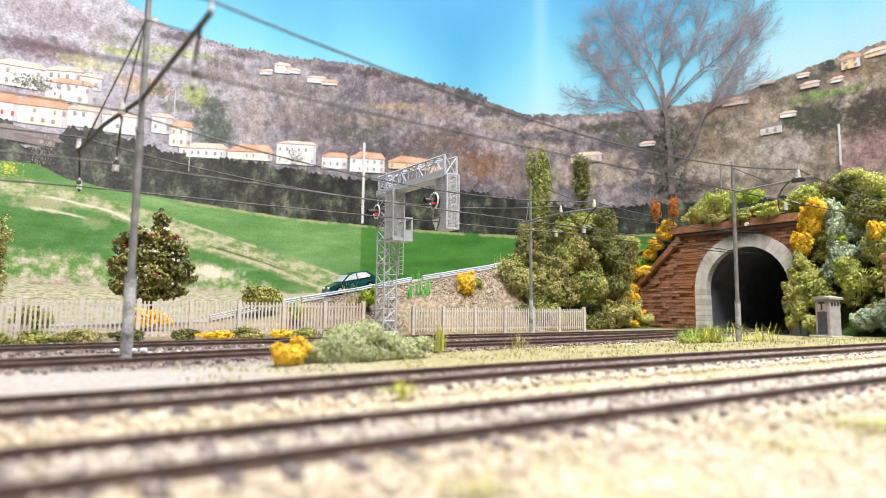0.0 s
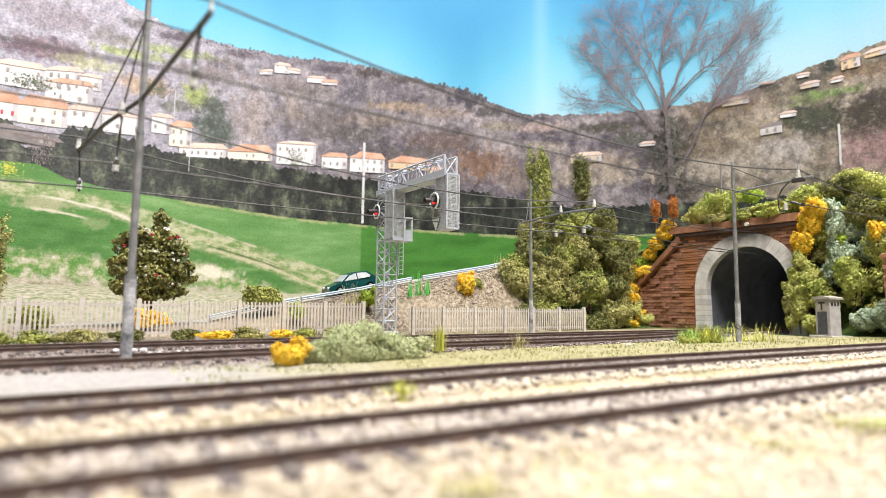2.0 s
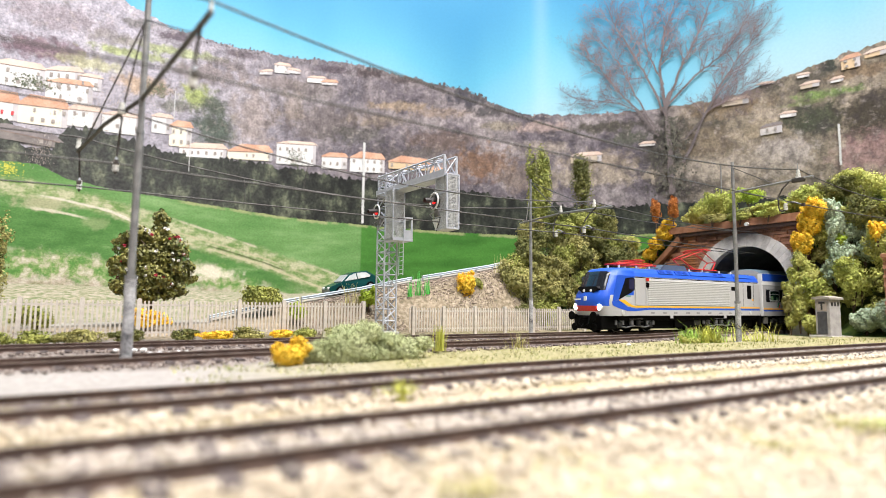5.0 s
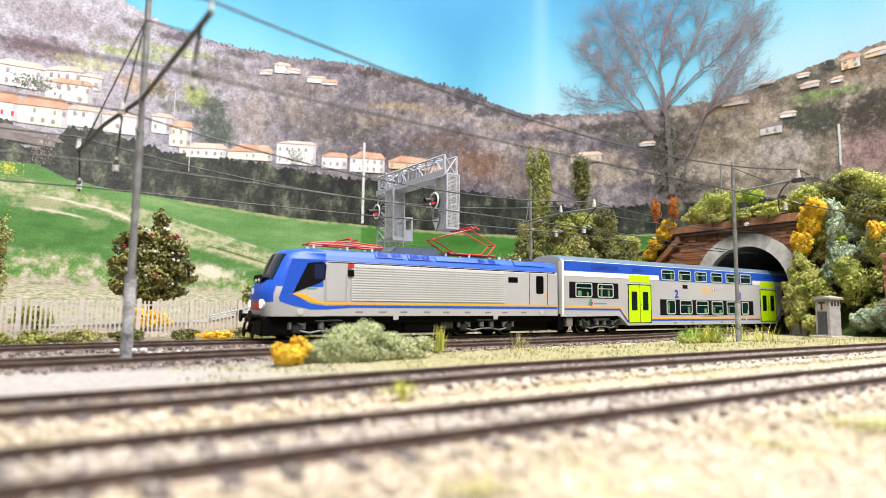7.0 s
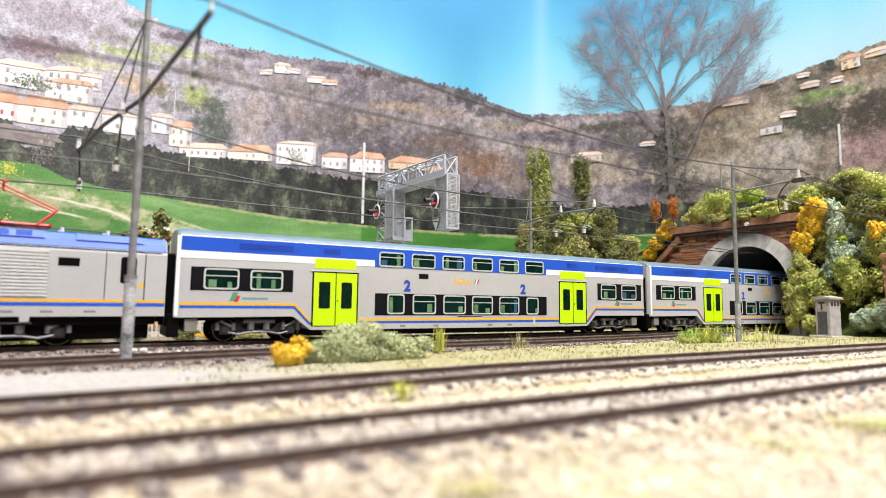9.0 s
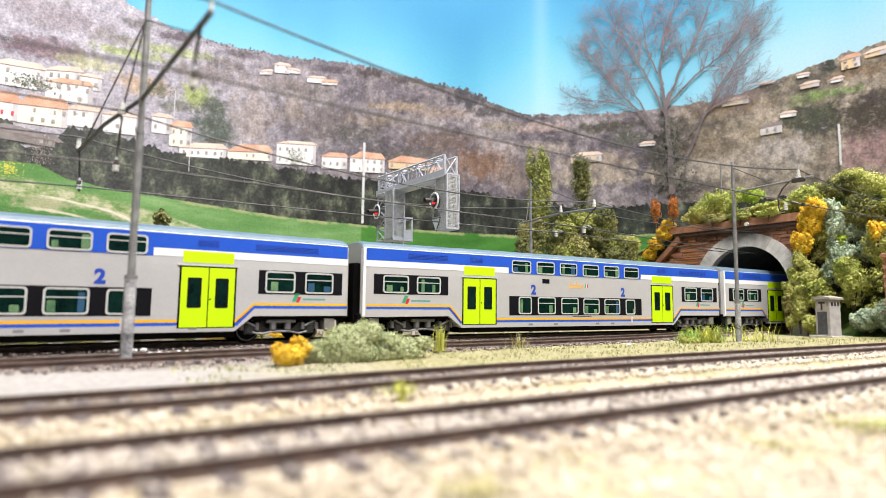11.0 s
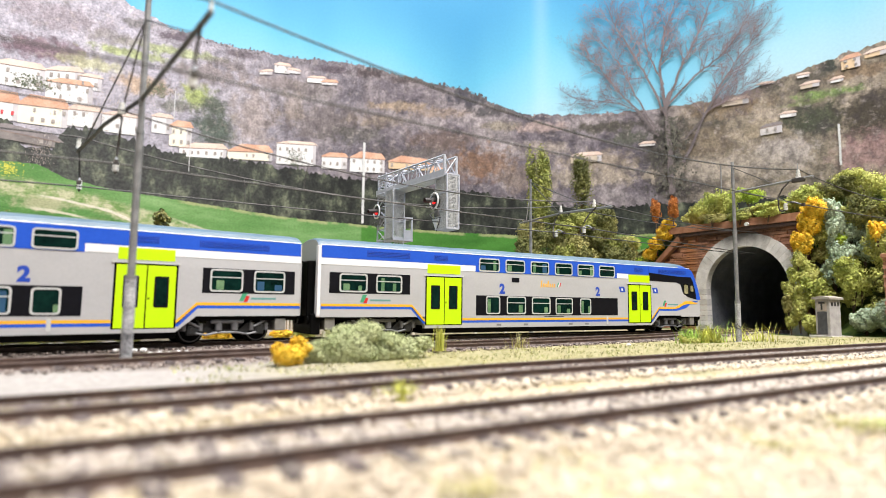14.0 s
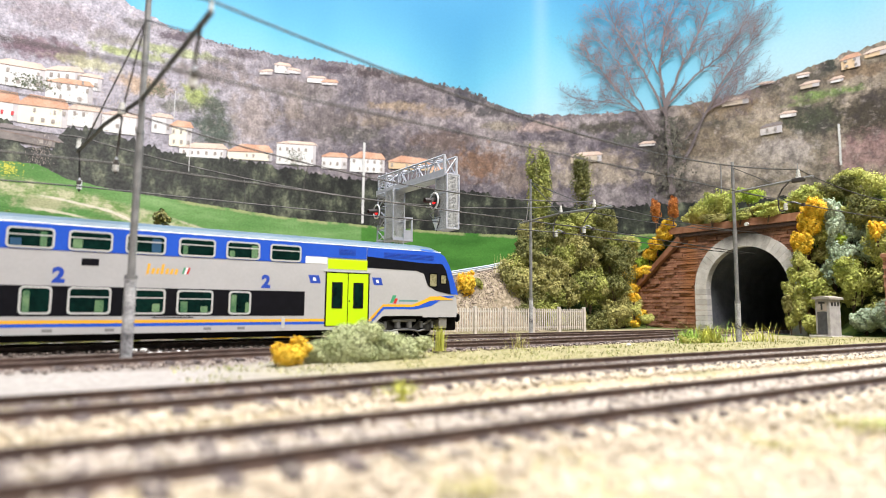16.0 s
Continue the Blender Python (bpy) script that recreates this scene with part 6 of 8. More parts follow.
part("plinth", boxm(-8, 10, -10, 9, -2.2, 0.3, bevel=0.3), mat("plinth_pale", (0.4, 0.38, 0.34), (0.55, 0.52, 0.48), 0.9, 0, 300, 2500, 0.15), hut)

# ---- road, guard rail and car ----
vs, fs = [], []
xs = list(range(-40, 350, 10))
for x in xs:
    vs += [(x, 113, road_z(x) + 1.2), (x, 152, road_z(x) + 1.2), (x, 113, road_z(x) - 4), (x, 152, road_z(x) - 4)]
for i in range(len(xs) - 1):
    a, b = 4 * i, 4 * i + 4
    fs += [(a, b, b + 1, a + 1), (a, a + 2, b + 2, b), (a + 1, b + 1, b + 3, a + 3)]
tagged(data_part("road", vs, fs, mat("road_grey", (0.24, 0.22, 0.19), (0.34, 0.32, 0.28), 0.9, 0, 120, 1800, 0.2)), "pale grey country road on a bank", "road", kind="structure")


def guard_rail(x0, x1):
    g = thing("guard_rail", (x0, 111.5, 0), "galvanised steel roadside guard rail", "guard rail", "guard rails")
    n = max(2, int((x1 - x0) / 8))
    vs, fs = [], []
    prof = [(0, 2.4), (-0.7, 3.0), (0, 3.7), (-0.7, 4.4), (0, 5.0), (0.4, 5.0), (0.4, 2.4)]
    for i in range(n + 1):
        x = (x1 - x0) * i / n
        vs += [(x, a, road_z(x0 + x) + b + 0.2) for a, b in prof]
    k = len(prof)
    for i in range(n):
        for j in range(k):
            fs.append((i * k + j, i * k + (j + 1) % k, (i + 1) * k + (j + 1) % k, (i + 1) * k + j))
    fs += [tuple(range(k)), tuple(range(n * k, n * k + k))]
    data_part("beam", vs, fs, mat("guard_rail_steel", (0.36, 0.42, 0.48), (0.48, 0.54, 0.6), 0.4, 0.3, 300, 2500), g)
    for i in range(n // 2 + 1):
        x = (x1 - x0) * min(1, 2 * i / n)
        part("post", boxm(x - 0.5, x + 0.5, 0.45, 1.4, road_z(x0 + x) - 3, road_z(x0 + x) + 5), STEEL, g)
    return g


guard_rail(62, 120)
guard_rail(122, 209)
guard_rail(219, 330)

CARGREEN = mat("car_green", (0.004, 0.045, 0.045), (0.006, 0.06, 0.058), 0.2, 0.2, 40, 400)
car = thing("car", (165, 127, 25.9), "small dark green hatchback car on the road", "car")
car.rotation_euler.y = radians(-10.4)


def car_shell():
    prof = [(-19.5, 2.6), (-20, 5.2), (-18.6, 7.2), (-9.5, 9.3), (-3.0, 13.9), (3, 15.2), (12, 14.6), (17.5, 10.6), (19.0, 8.6), (19.4, 3.0), (14, 2.0), (-14, 2.0)]
    bm = bmesh.new()
    n = len(prof)
    rows = []
    for f, s in ((-1, 0.9), (-0.94, 1.0), (0.94, 1.0), (1, 0.9)):
        row = []
        for x, z in prof:
            tuck = 1.0 - (0.2 * (z - 9) / 7 if z > 9 else 0)
            row.append(bm.verts.new((x * (0.98 if s < 1 else 1), 9.2 * f * tuck, z * (1 if s == 1 else 0.985))))
        rows.append(row)
    for a, b in zip(rows, rows[1:]):
        for i in range(n):
            bm.faces.new((a[i], a[(i + 1) % n], b[(i + 1) % n], b[i]))
    bm.faces.new(rows[0])
    bm.faces.new(rows[-1][::-1])
    return bm


part("body", car_shell(), CARGREEN, car)
for s in (-1, 1):
    for q in ([(-7.4, 9.6), (-2.6, 13.1), (2.4, 14.3), (2.6, 9.8)], [(3.4, 9.8), (3.4, 14.3), (10.6, 13.8), (13.8, 11.0), (13, 9.9)]):
        bm = bmesh.new()
        f0 = [bm.verts.new((x, s * (9.5 - 0.26 * (z - 9)), z)) for x, z in q]
        f1 = [bm.verts.new((x, s * (8.8 - 0.26 * (z - 9)), z)) for x, z in q]
        bm.faces.new(f0), bm.faces.new(f1[::-1])
        for i in range(len(q)):
            bm.faces.new((f0[i], f0[(i + 1) % len(q)], f1[(i + 1) % len(q)], f1[i]))
        # pale glass colour stands in for reflected light, also on the windscreen
        part("side_window", bm, mat("car_glass_sheen", (0.35, 0.38, 0.38), (0.5, 0.52, 0.52), 0.12, 0, 200), car, "side window with a pale reflection painted in")
    for x in (-12, 12.5):
        w = part("wheel", disc(bmesh.new(), (x, s * 8.4, 3.2), "y", 3.2, 1.1, 20), BLACK, car)
        part("hub_cap", disc(bmesh.new(), (x, s * 9.5, 3.2), "y", 1.8, 0.15, 14), STEEL, w)
    part("headlight", boxm(-20.2, -18.6, s * 5.2 - 1.6, s * 5.2 + 1.6, 5.4, 7.0, bevel=0.3), mat("car_lamp", (0.6, 0.6, 0.6), None, 0.15), car)
bm = bmesh.new()
for x0, z0, x1, z1 in ((-9.4, 9.6, -3.4, 13.7),):
    v = [bm.verts.new(p) for p in ((x0 - 0.3, -7.6, z0 + 0.3), (x0 - 0.3, 7.6, z0 + 0.3), (x1 - 0.3, 6.6, z1 + 0.3), (x1 - 0.3, -6.6, z1 + 0.3))]
    bm.faces.new(v)
    w = [bm.verts.new(p) for p in ((x0 + 0.6, -7.6, z0 - 0.6), (x0 + 0.6, 7.6, z0 - 0.6), (x1 + 0.6, 6.6, z1 - 0.6), (x1 + 0.6, -6.6, z1 - 0.6))]
    bm.faces.new(w[::-1])
    for i in range(4):
        bm.faces.new((v[i], v[(i + 1) % 4], w[(i + 1) % 4], w[i]))
part("windscreen", bm, mat("car_glass_sheen", (0.35, 0.38, 0.38)), car)

# ---- more of the printed sheet: houses, paths, woods and a bare tree ----
def fill(name, outline, lift, material, parent=BACK, label=""):
    """A flat printed shape from (bearing, height) corners."""
    return data_part(name, [sheet(a, z, lift) for a, z in outline], [tuple(range(len(outline)))], material, parent, label)


WALLS = [mat("printed_wall_white", (0.52, 0.51, 0.52), (0.64, 0.63, 0.63), 0.7, 0, 40), mat("printed_wall_cream", (0.6, 0.55, 0.46), (0.68, 0.62, 0.52), 0.7, 0, 40), mat("printed_wall_ochre", (0.5, 0.36, 0.22), (0.56, 0.42, 0.28), 0.7, 0, 40), mat("printed_wall_shaded", (0.1, 0.085, 0.085), (0.24, 0.21, 0.2), 0.7, 0, 90), mat("printed_wall_tan", (0.36, 0.29, 0.22), (0.5, 0.42, 0.34), 0.7, 0, 90), mat("printed_wall_hazy", (0.36, 0.33, 0.33), (0.52, 0.49, 0.48), 0.7, 0, 90)]
TILES = mat("printed_roof_tiles", (0.4, 0.2, 0.12), (0.58, 0.36, 0.26), 0.7, 0, 60, 600)
SHUT = mat("printed_window_dark", (0.2, 0.17, 0.16), (0.32, 0.29, 0.27), 0.7)
REDDOOR = mat("printed_red_shutter", (0.5, 0.05, 0.06), None, 0.7)
P_ROOF_PALE = mat("printed_roof_pale", (0.5, 0.36, 0.3), (0.62, 0.5, 0.43), 0.7, 0, 60, 600)
P_SLATE = mat("printed_dark_roof", (0.13, 0.11, 0.115), (0.22, 0.19, 0.19), 0.7, 0, 60, 600)
# lilac for the shaded gables, brown for the shadow line below the eaves
P_SHADED = mat("printed_wall_shade_lilac", (0.36, 0.34, 0.37), (0.5, 0.47, 0.48), 0.7, 0, 60)
P_EAVE_SHADOW = mat("printed_eave_shadow_brown", (0.16, 0.11, 0.1), (0.3, 0.22, 0.19), 0.7, 0, 90)
rng = random.Random(11)
HOUSE_LAYERS = []


def printed_house(a0, a1, z0, z1, rise=0.0, roof=6.0, wall=0, tiles=TILES, rows=2, lean=0.3, shutters=SHUT):
    """A village house of the print: wall from z0 to z1, rising along its length as seen up the slope, roof and windows."""
    lift = 1.05 + 0.02 * len(HOUSE_LAYERS)
    HOUSE_LAYERS.append(lift)
    up = lambda a: rise * (a - a0) / (a1 - a0)
    h = fill("printed_house", [(a0, z0), (a1, z0 + rise * 0.5), (a1, z1 + rise), (a0, z1)], lift, WALLS[wall], BACK, "printed village house with tiled roof")
    if roof:
        d = lean * (a1 - a0)
        fill("printed_roof", [(a0 - 0.15, z1 - 0.8), (a1 + 0.15, z1 + rise - 0.8), (a1 - d * 0.3, z1 + rise + roof * 0.85), (a0 + d, z1 + 0.2 * rise + roof)], lift + 0.25, tiles, h)
    g = a0 + (a1 - a0) * rng.uniform(0.62, 0.8)
    fill("printed_gable", [(g, z0 + rise * 0.3), (a1, z0 + rise * 0.5), (a1, z1 + rise), (g, z1 + up(g))], lift + 0.1, P_SHADED if wall != 3 else WALLS[3], h, "shaded gable wall")
    # shadow below the eaves, drawn as a brown line of print
    fill("printed_eaves", [(a0, z1 - 1.6), (a1, z1 + rise - 1.6), (a1, z1 + rise), (a0, z1)], lift + 0.2, P_EAVE_SHADOW, h)
    n = max(2, int((a1 - a0) / 0.62))
    for r in range(rows if z1 - z0 > 8 else 0):
        for k in range(n):
            if rng.random() < 0.22:
                continue
            a = a0 + (a1 - a0) * (k + 0.5 + rng.uniform(-0.15, 0.15)) / n
            hgt = (z1 - z0) / rows
            z = z0 + up(a) * 0.75 + hgt * (r + 0.28)
            ww, wh = rng.uniform(0.07, 0.13), min(4.2, hgt * 0.42)
            fill("printed_window", [(a - ww, z), (a + ww, z), (a + ww, z + wh), (a - ww, z + wh)], lift + 0.8, shutters, h)


printed_house(-8.6, -5.0, 235, 257, 3, 6, 0, P_ROOF_PALE)
printed_house(-5.0, -2.4, 240, 261, 5, 5, 0, P_ROOF_PALE)
printed_house(-2.6, -0.9, 247, 262, 1, 3, 0, P_ROOF_PALE, 1)
printed_house(-4.9, -1.5, 228, 249, 3, 5, 0, TILES)
printed_house(-10.5, -6.6, 198, 216, 3, 12, 0, TILES, 1, 0.1, REDDOOR)
printed_house(-6.6, -3.2, 199, 219, 3, 11, 1, TILES, 2, 0.2)
printed_house(-3.2, -0.8, 204, 223, 2, 6, 0, P_ROOF_PALE, 2, 0.2)
printed_house(-9.0, -3.4, 180, 190, -5, 7, 3, P_SLATE, 1)
printed_house(-0.7, 2.4, 203, 224, 1, 4, 0, P_ROOF_PALE, 1)
printed_house(3.2, 4.9, 210, 230, 0, 4, 0, P_ROOF_PALE, 1)
printed_house(4.7, 6.6, 197, 221, 1, 7, 1, TILES, 2)
printed_house(5.6, 9.7, 186, 197, 4, 6, 0, P_ROOF_PALE, 1)
printed_house(9.8, 13.9, 189, 199, 3, 9, 1, TILES, 1)
printed_house(14.3, 18.1, 188, 215, 1, 3, 0, P_ROOF_PALE, 2)
printed_house(18.7, 21.2, 186, 202, 1, 5, 0, TILES, 1)
printed_house(21.5, 25.0, 184, 203, -1, 8, 0, TILES, 2)
printed_house(25.4, 29.7, 190, 200, -3, 8, 2, TILES, 1)
printed_house(29.6, 31.4, 180, 191, -4, 5, 2, TILES, 1)
printed_house(12.4, 13.6, 299, 303, 3, 2, 0, P_ROOF_PALE, 1)
printed_house(13.8, 15.3, 304, 315, 0, 3, 0, P_ROOF_PALE, 2)
printed_house(15.1, 16.3, 306, 311, -1, 2, 0, P_ROOF_PALE, 1)
printed_house(17.0, 18.8, 296, 303, 1, 2, 0, P_ROOF_PALE, 1)
printed_house(18.4, 20.0, 295, 299, 1, 3, 0, TILES, 1)
printed_house(43.9, 46.9, 196, 205, 1, 4, 4, P_ROOF_PALE, 1)
printed_house(50.5, 51.9, 212, 216, 0, 2, 5, P_ROOF_PALE, 1)
printed_house(57.8, 60.0, 250, 256, 2, 3, 4, P_ROOF_PALE, 1)
printed_house(60.7, 62.0, 269, 271, 0, 1.5, 0, P_ROOF_PALE, 1)
printed_house(60.8, 62.5, 211, 220, 2, 3, 5, P_SLATE, 1)
printed_house(62.4, 63.6, 228, 233, 0, 2, 0, P_ROOF_PALE, 1)
printed_house(63.8, 64.7, 270, 274, 0, 1.5, 0, P_ROOF_PALE, 1)
printed_house(64.0, 65.4, 257, 262, 1, 2, 4, P_ROOF_PALE, 1)
printed_house(66.2, 67.1, 258, 262, 1, 2, 0, P_ROOF_PALE, 1)
printed_house(67.0, 68.3, 270, 281, 2, 4, 2, TILES, 2)
printed_house(68.6, 70.2, 278, 283, 2, 3, 2, P_ROOF_PALE, 1)


def blots(name, count, seed, region, size, material, lift, tall=1.0, label=""):
    """Many small ragged shapes of print, for trees and scrub that nobody could count."""
    rng = random.Random(seed)
    vs, fs = [], []
    while len(fs) < count:
        a, z = region(rng)
        s = rng.uniform(*size)
        n = 9
        base = len(vs)
        L = lift + 0.0008 * (len(fs) % 90)
        for k in range(n):
            t = 2 * math.pi * k / n
            r = s * rng.uniform(0.55, 1.15)
            vs.append(sheet(a + r * math.cos(t) / 12.5, z + r * tall * math.sin(t), L))
        fs.append(tuple(range(base, base + n)))
    return tagged(data_part(name, vs, fs, material, BACK, label), kind="stuff")


P_BROWN = mat("printed_bare_wood", (0.11, 0.085, 0.08), (0.22, 0.18, 0.165), 0.7, 0, 80, 600, island=0.3)
P_PALE = mat("printed_pale_scrub", (0.24, 0.2, 0.185), (0.42, 0.37, 0.34), 0.7, 0, 80, 600, island=0.2)
blots("printed_ridge_trees", 300, 6, lambda r: (lambda a: (a, ridge(a) + r.uniform(-5, 0.8) + 3.0 * max(0, nz(a, 3, 9, 0.8))))(r.uniform(5, 40)), (0.3, 1.3), mat("printed_ridge_wood", (0.06, 0.052, 0.056), (0.13, 0.11, 0.115), 0.7, 0, 60, 500, island=0.3), 0.7, 1.3)
blots("printed_ridge_firs", 60, 17, lambda r: (lambda a: (a, ridge(a) + r.uniform(-4, 2.5)))(r.choice((23.3, 30.6, 32.6, 33.6, 34.6, 35.2, 37.2)) + r.gauss(0, 0.35)), (0.7, 1.8), mat("printed_fir", (0.03, 0.028, 0.034), (0.06, 0.052, 0.058), 0.7, 0, 60, 500, island=0.25), 0.72, 1.9)
blots("printed_ridge_trees", 90, 16, lambda r: (lambda a: (a, ridge(a) + r.uniform(-5, 1.2)))(r.uniform(40, 74)), (0.4, 1.6), P_BROWN, 0.7, 1.2)


def patch(name, a, z, wa, hz_, count, size, material, lift=0.98, tall=1.2, seed=0):
    """A loose patch of print, thinning out at its edge."""
    size = (size[0] * 0.55, size[1] * 0.55)
    return blots(name, int(count * 2.6), seed + int(a * 10), lambda r: (a + max(-2.2, min(2.2, r.gauss(0, 1))) * wa * 0.5, z + max(-1.8, min(1.8, r.gauss(0, 1))) * hz_ * 0.5), size, material, lift, tall)


P_GREEN = mat("printed_garden_green", (0.06, 0.075, 0.045), (0.15, 0.16, 0.1), 0.7, 0, 60, 500, island=0.35)
patch("printed_bare_copse", -0.3, 228, 4.4, 26, 260, (0.22, 0.6), P_PALE, 1.9, 4.0)
patch("printed_bare_copse", -4.9, 172, 0.9, 22, 130, (0.2, 0.5), P_PALE, 1.95, 4.0)
patch("printed_garden_bush", -5.7, 243, 1.7, 9, 120, (0.5, 1.7), P_GREEN, 1.8, 0.9)
patch("printed_garden_bush", 16.2, 196, 0.9, 12, 90, (0.4, 1.3), P_GREEN, 1.9, 1.2)
patch("printed_garden_bush", 3.6, 262, 1.2, 10, 90, (0.5, 1.6), P_GREEN, 1.0, 1.0)
patch("printed_yellow_bush", -6.9, 149, 0.9, 8, 60, (0.5, 1.5), mat("printed_forsythia", (0.5, 0.45, 0.03), (0.65, 0.6, 0.1), 0.7), 2.1, 0.8)
for a, z0, z1, w in ((22.9, 118, 222, 0.24), (66.6, 168, 212, 0.16), (5.0, 226, 262, 0.06), (6.5, 168, 214, 0.06)):
    fill("printed_pole", [(a - w / 2, z0), (a + w / 2, z0), (a + w / 2, z1), (a - w / 2, z1)], 3.2, mat("printed_pole_pale", (0.4, 0.4, 0.41), (0.55, 0.55, 0.55), 0.7), BACK, "pale lamp pole")


def printed_tree():
    """A large leafless tree of the print: flat tapering limbs, each with forking branches and a haze of fine twigs."""
    rng = random.Random(27)
    thick, thin = ([], []), ([], [])

    def stroke(a, z, a2, z2, w, w2, L):
        vs, fs = thick if w > 0.42 else thin
        b = len(vs)
        dx, dz = (a2 - a) * 12.5, z2 - z
        k = math.hypot(dx, dz) or 1.0
        px, pz = -dz / k, dx / k
        for aa, zz, ww in ((a, z, w), (a2, z2, w2)):
            vs.append(sheet(aa + ww * px / 12.5, zz + ww * pz, L))
            vs.append(sheet(aa - ww * px / 12.5, zz - ww * pz, L))
        fs.append((b, b + 1, b + 3, b + 2))

    def twig(a, z, ang, length, w, depth):
        for k in range(3):
            ang += rng.uniform(-0.22, 0.22) - 0.04 * ang
            l = length / 3
            a2, z2 = a + l * math.sin(ang) / 12.5, z + l * math.cos(ang)
            stroke(a, z, a2, z2, w, w * 0.8, 3.42 + 0.01 * depth)
            a, z, w = a2, z2, w * 0.8
            if depth < 4:
                twig(a, z, ang + rng.choice((-1, 1)) * rng.uniform(0.25, 0.7), length * rng.uniform(0.5, 0.72), max(0.13, w * 0.62), depth + 1)

    def limb(w, w2, twigs, reach, *pts):
        """A limb along (bearing, height) points, softened and kinked, with twigs on both sides."""
        path = []
        for (a, z), (b, y) in zip(pts, pts[1:]):
            for i in range(5):
                t = i / 5
                path.append((a + (b - a) * t + 0.07 * rng.uniform(-1, 1), z + (y - z) * t + 0.9 * rng.uniform(-1, 1)))
        path.append(pts[-1])
        n = len(path) - 1
        for i in range(n):
            (a, z), (b, y) = path[i], path[i + 1]
            u, v = w + (w2 - w) * i / n, w + (w2 - w) * (i + 1) / n
            stroke(a, z, b, y, u, v, 3.4)
            ang = math.atan2((b - a) * 12.5, y - z)
            if i / n > 0.22:
                for _ in range(twigs):
                    twig(b, y, ang + rng.choice((-1, 1)) * rng.uniform(0.3, 0.95), reach * rng.uniform(0.6, 1.15) * (1.1 - 0.35 * i / n), max(0.3, v * 0.5), 1)
        twig(b, y, ang, reach, v, 1)

    limb(3.6, 2.2, 0, 20, (53.3, 150), (53.2, 209), (52.9, 256))
    limb(1.4, 0.45, 2, 24, (52.3, 222), (50.5, 255), (48.4, 286), (46.8, 318), (45.4, 333))
    limb(1.49, 0.45, 2, 27, (52.8, 251), (51.6, 289), (50.0, 331), (48.5, 367), (47.9, 388))
    limb(1.72, 0.45, 2, 27, (52.9, 255), (52.5, 309), (53.0, 351), (54.0, 386))
    limb(1.61, 0.45, 2, 27, (53.0, 256), (54.4, 305), (56.0, 343), (57.0, 376))
    limb(1.38, 0.43, 2, 25, (53.1, 259), (55.6, 292), (57.6, 308), (59.3, 332), (60.2, 352))
    limb(1.72, 0.45, 2, 25, (54.4, 187), (56.0, 233), (57.5, 271), (59.3, 305), (60.8, 326))
    limb(0.8, 0.3, 2, 18, (51.0, 250), (48.9, 267), (46.9, 273), (44.8, 277))
    limb(1.03, 0.4, 2, 27, (52.8, 285), (51.3, 333), (51.0, 372))
    limb(1.15, 0.4, 2, 25, (52.0, 232), (50.2, 276), (48.6, 322), (46.9, 352))
    limb(0.8, 0.35, 2, 20, (54.6, 215), (56.6, 246), (58.6, 262), (60.0, 272))
    t = data_part("printed_bare_tree", *thick, mat("printed_bark", (0.055, 0.042, 0.044), (0.14, 0.11, 0.115), 0.7, 0, 60, 500), BACK, "large leafless tree")
    tagged(data_part("printed_twigs", *thin, mat("printed_twig", (0.085, 0.06, 0.072), (0.16, 0.115, 0.125), 0.7, 0, 60, 500, island=0.3), t), kind="stuff")


printed_tree()
blots("printed_ivy", 500, 23, lambda r: (lambda z: (r.gauss(53.3, 0.5 + 0.5 * (245 - z) / 90), z))(r.uniform(150, 245)), (0.4, 1.5), mat("printed_ivy_leaf", (0.03, 0.028, 0.022), (0.08, 0.075, 0.055), 0.7, 0, 60, 500, island=0.35), 3.6, 1.4)

# ---- planting ----
def leaf_cloud(blobs, size, seed, per=1.0):
    """Small bent leaves on the skin of puffs that gather round ellipsoids (x, y, z, rx, ry, rz, count)."""
    r = np.random.RandomState(seed)
    cs, ws = [], []
    for x, y, z, rx, ry, rz, cnt in blobs:
        k = max(8, cnt // 42)
        d = r.normal(size=(k, 3))
        d /= np.linalg.norm(d, axis=1)[:, None]
        d *= (r.uniform(0.45, 1.0, k) ** 0.5)[:, None]
        which = r.randint(0, k, cnt)
        off = r.normal(size=(cnt, 3))
        off /= np.linalg.norm(off, axis=1)[:, None]
        off *= (r.uniform(0.25, 1.0, cnt) ** 0.4)[:, None] * 0.36
        p = (off + d[which] * 0.84) * np.array([rx, ry, rz]) + np.array([x, y, z])
        cs.append(p)
        ws.append(off / 0.36 + 0.5 * d[which] + 0.42 * r.normal(size=(cnt, 3)))
    c = np.concatenate(cs)
    n = len(c)
    w = np.concatenate(ws)
    w /= np.linalg.norm(w, axis=1)[:, None]
    u = np.cross(w, r.normal(size=(n, 3)))
    u /= np.linalg.norm(u, axis=1)[:, None]
    v = np.cross(w, u)
    s = (size * r.uniform(0.6, 1.4, n))[:, None]
    vs = np.stack([c - u * s, c + v * s * 0.6 + w * s * 0.3, c + u * s, c - v * s * 0.6 + w * s * 0.3], 1).reshape(-1, 3)
    return vs, n


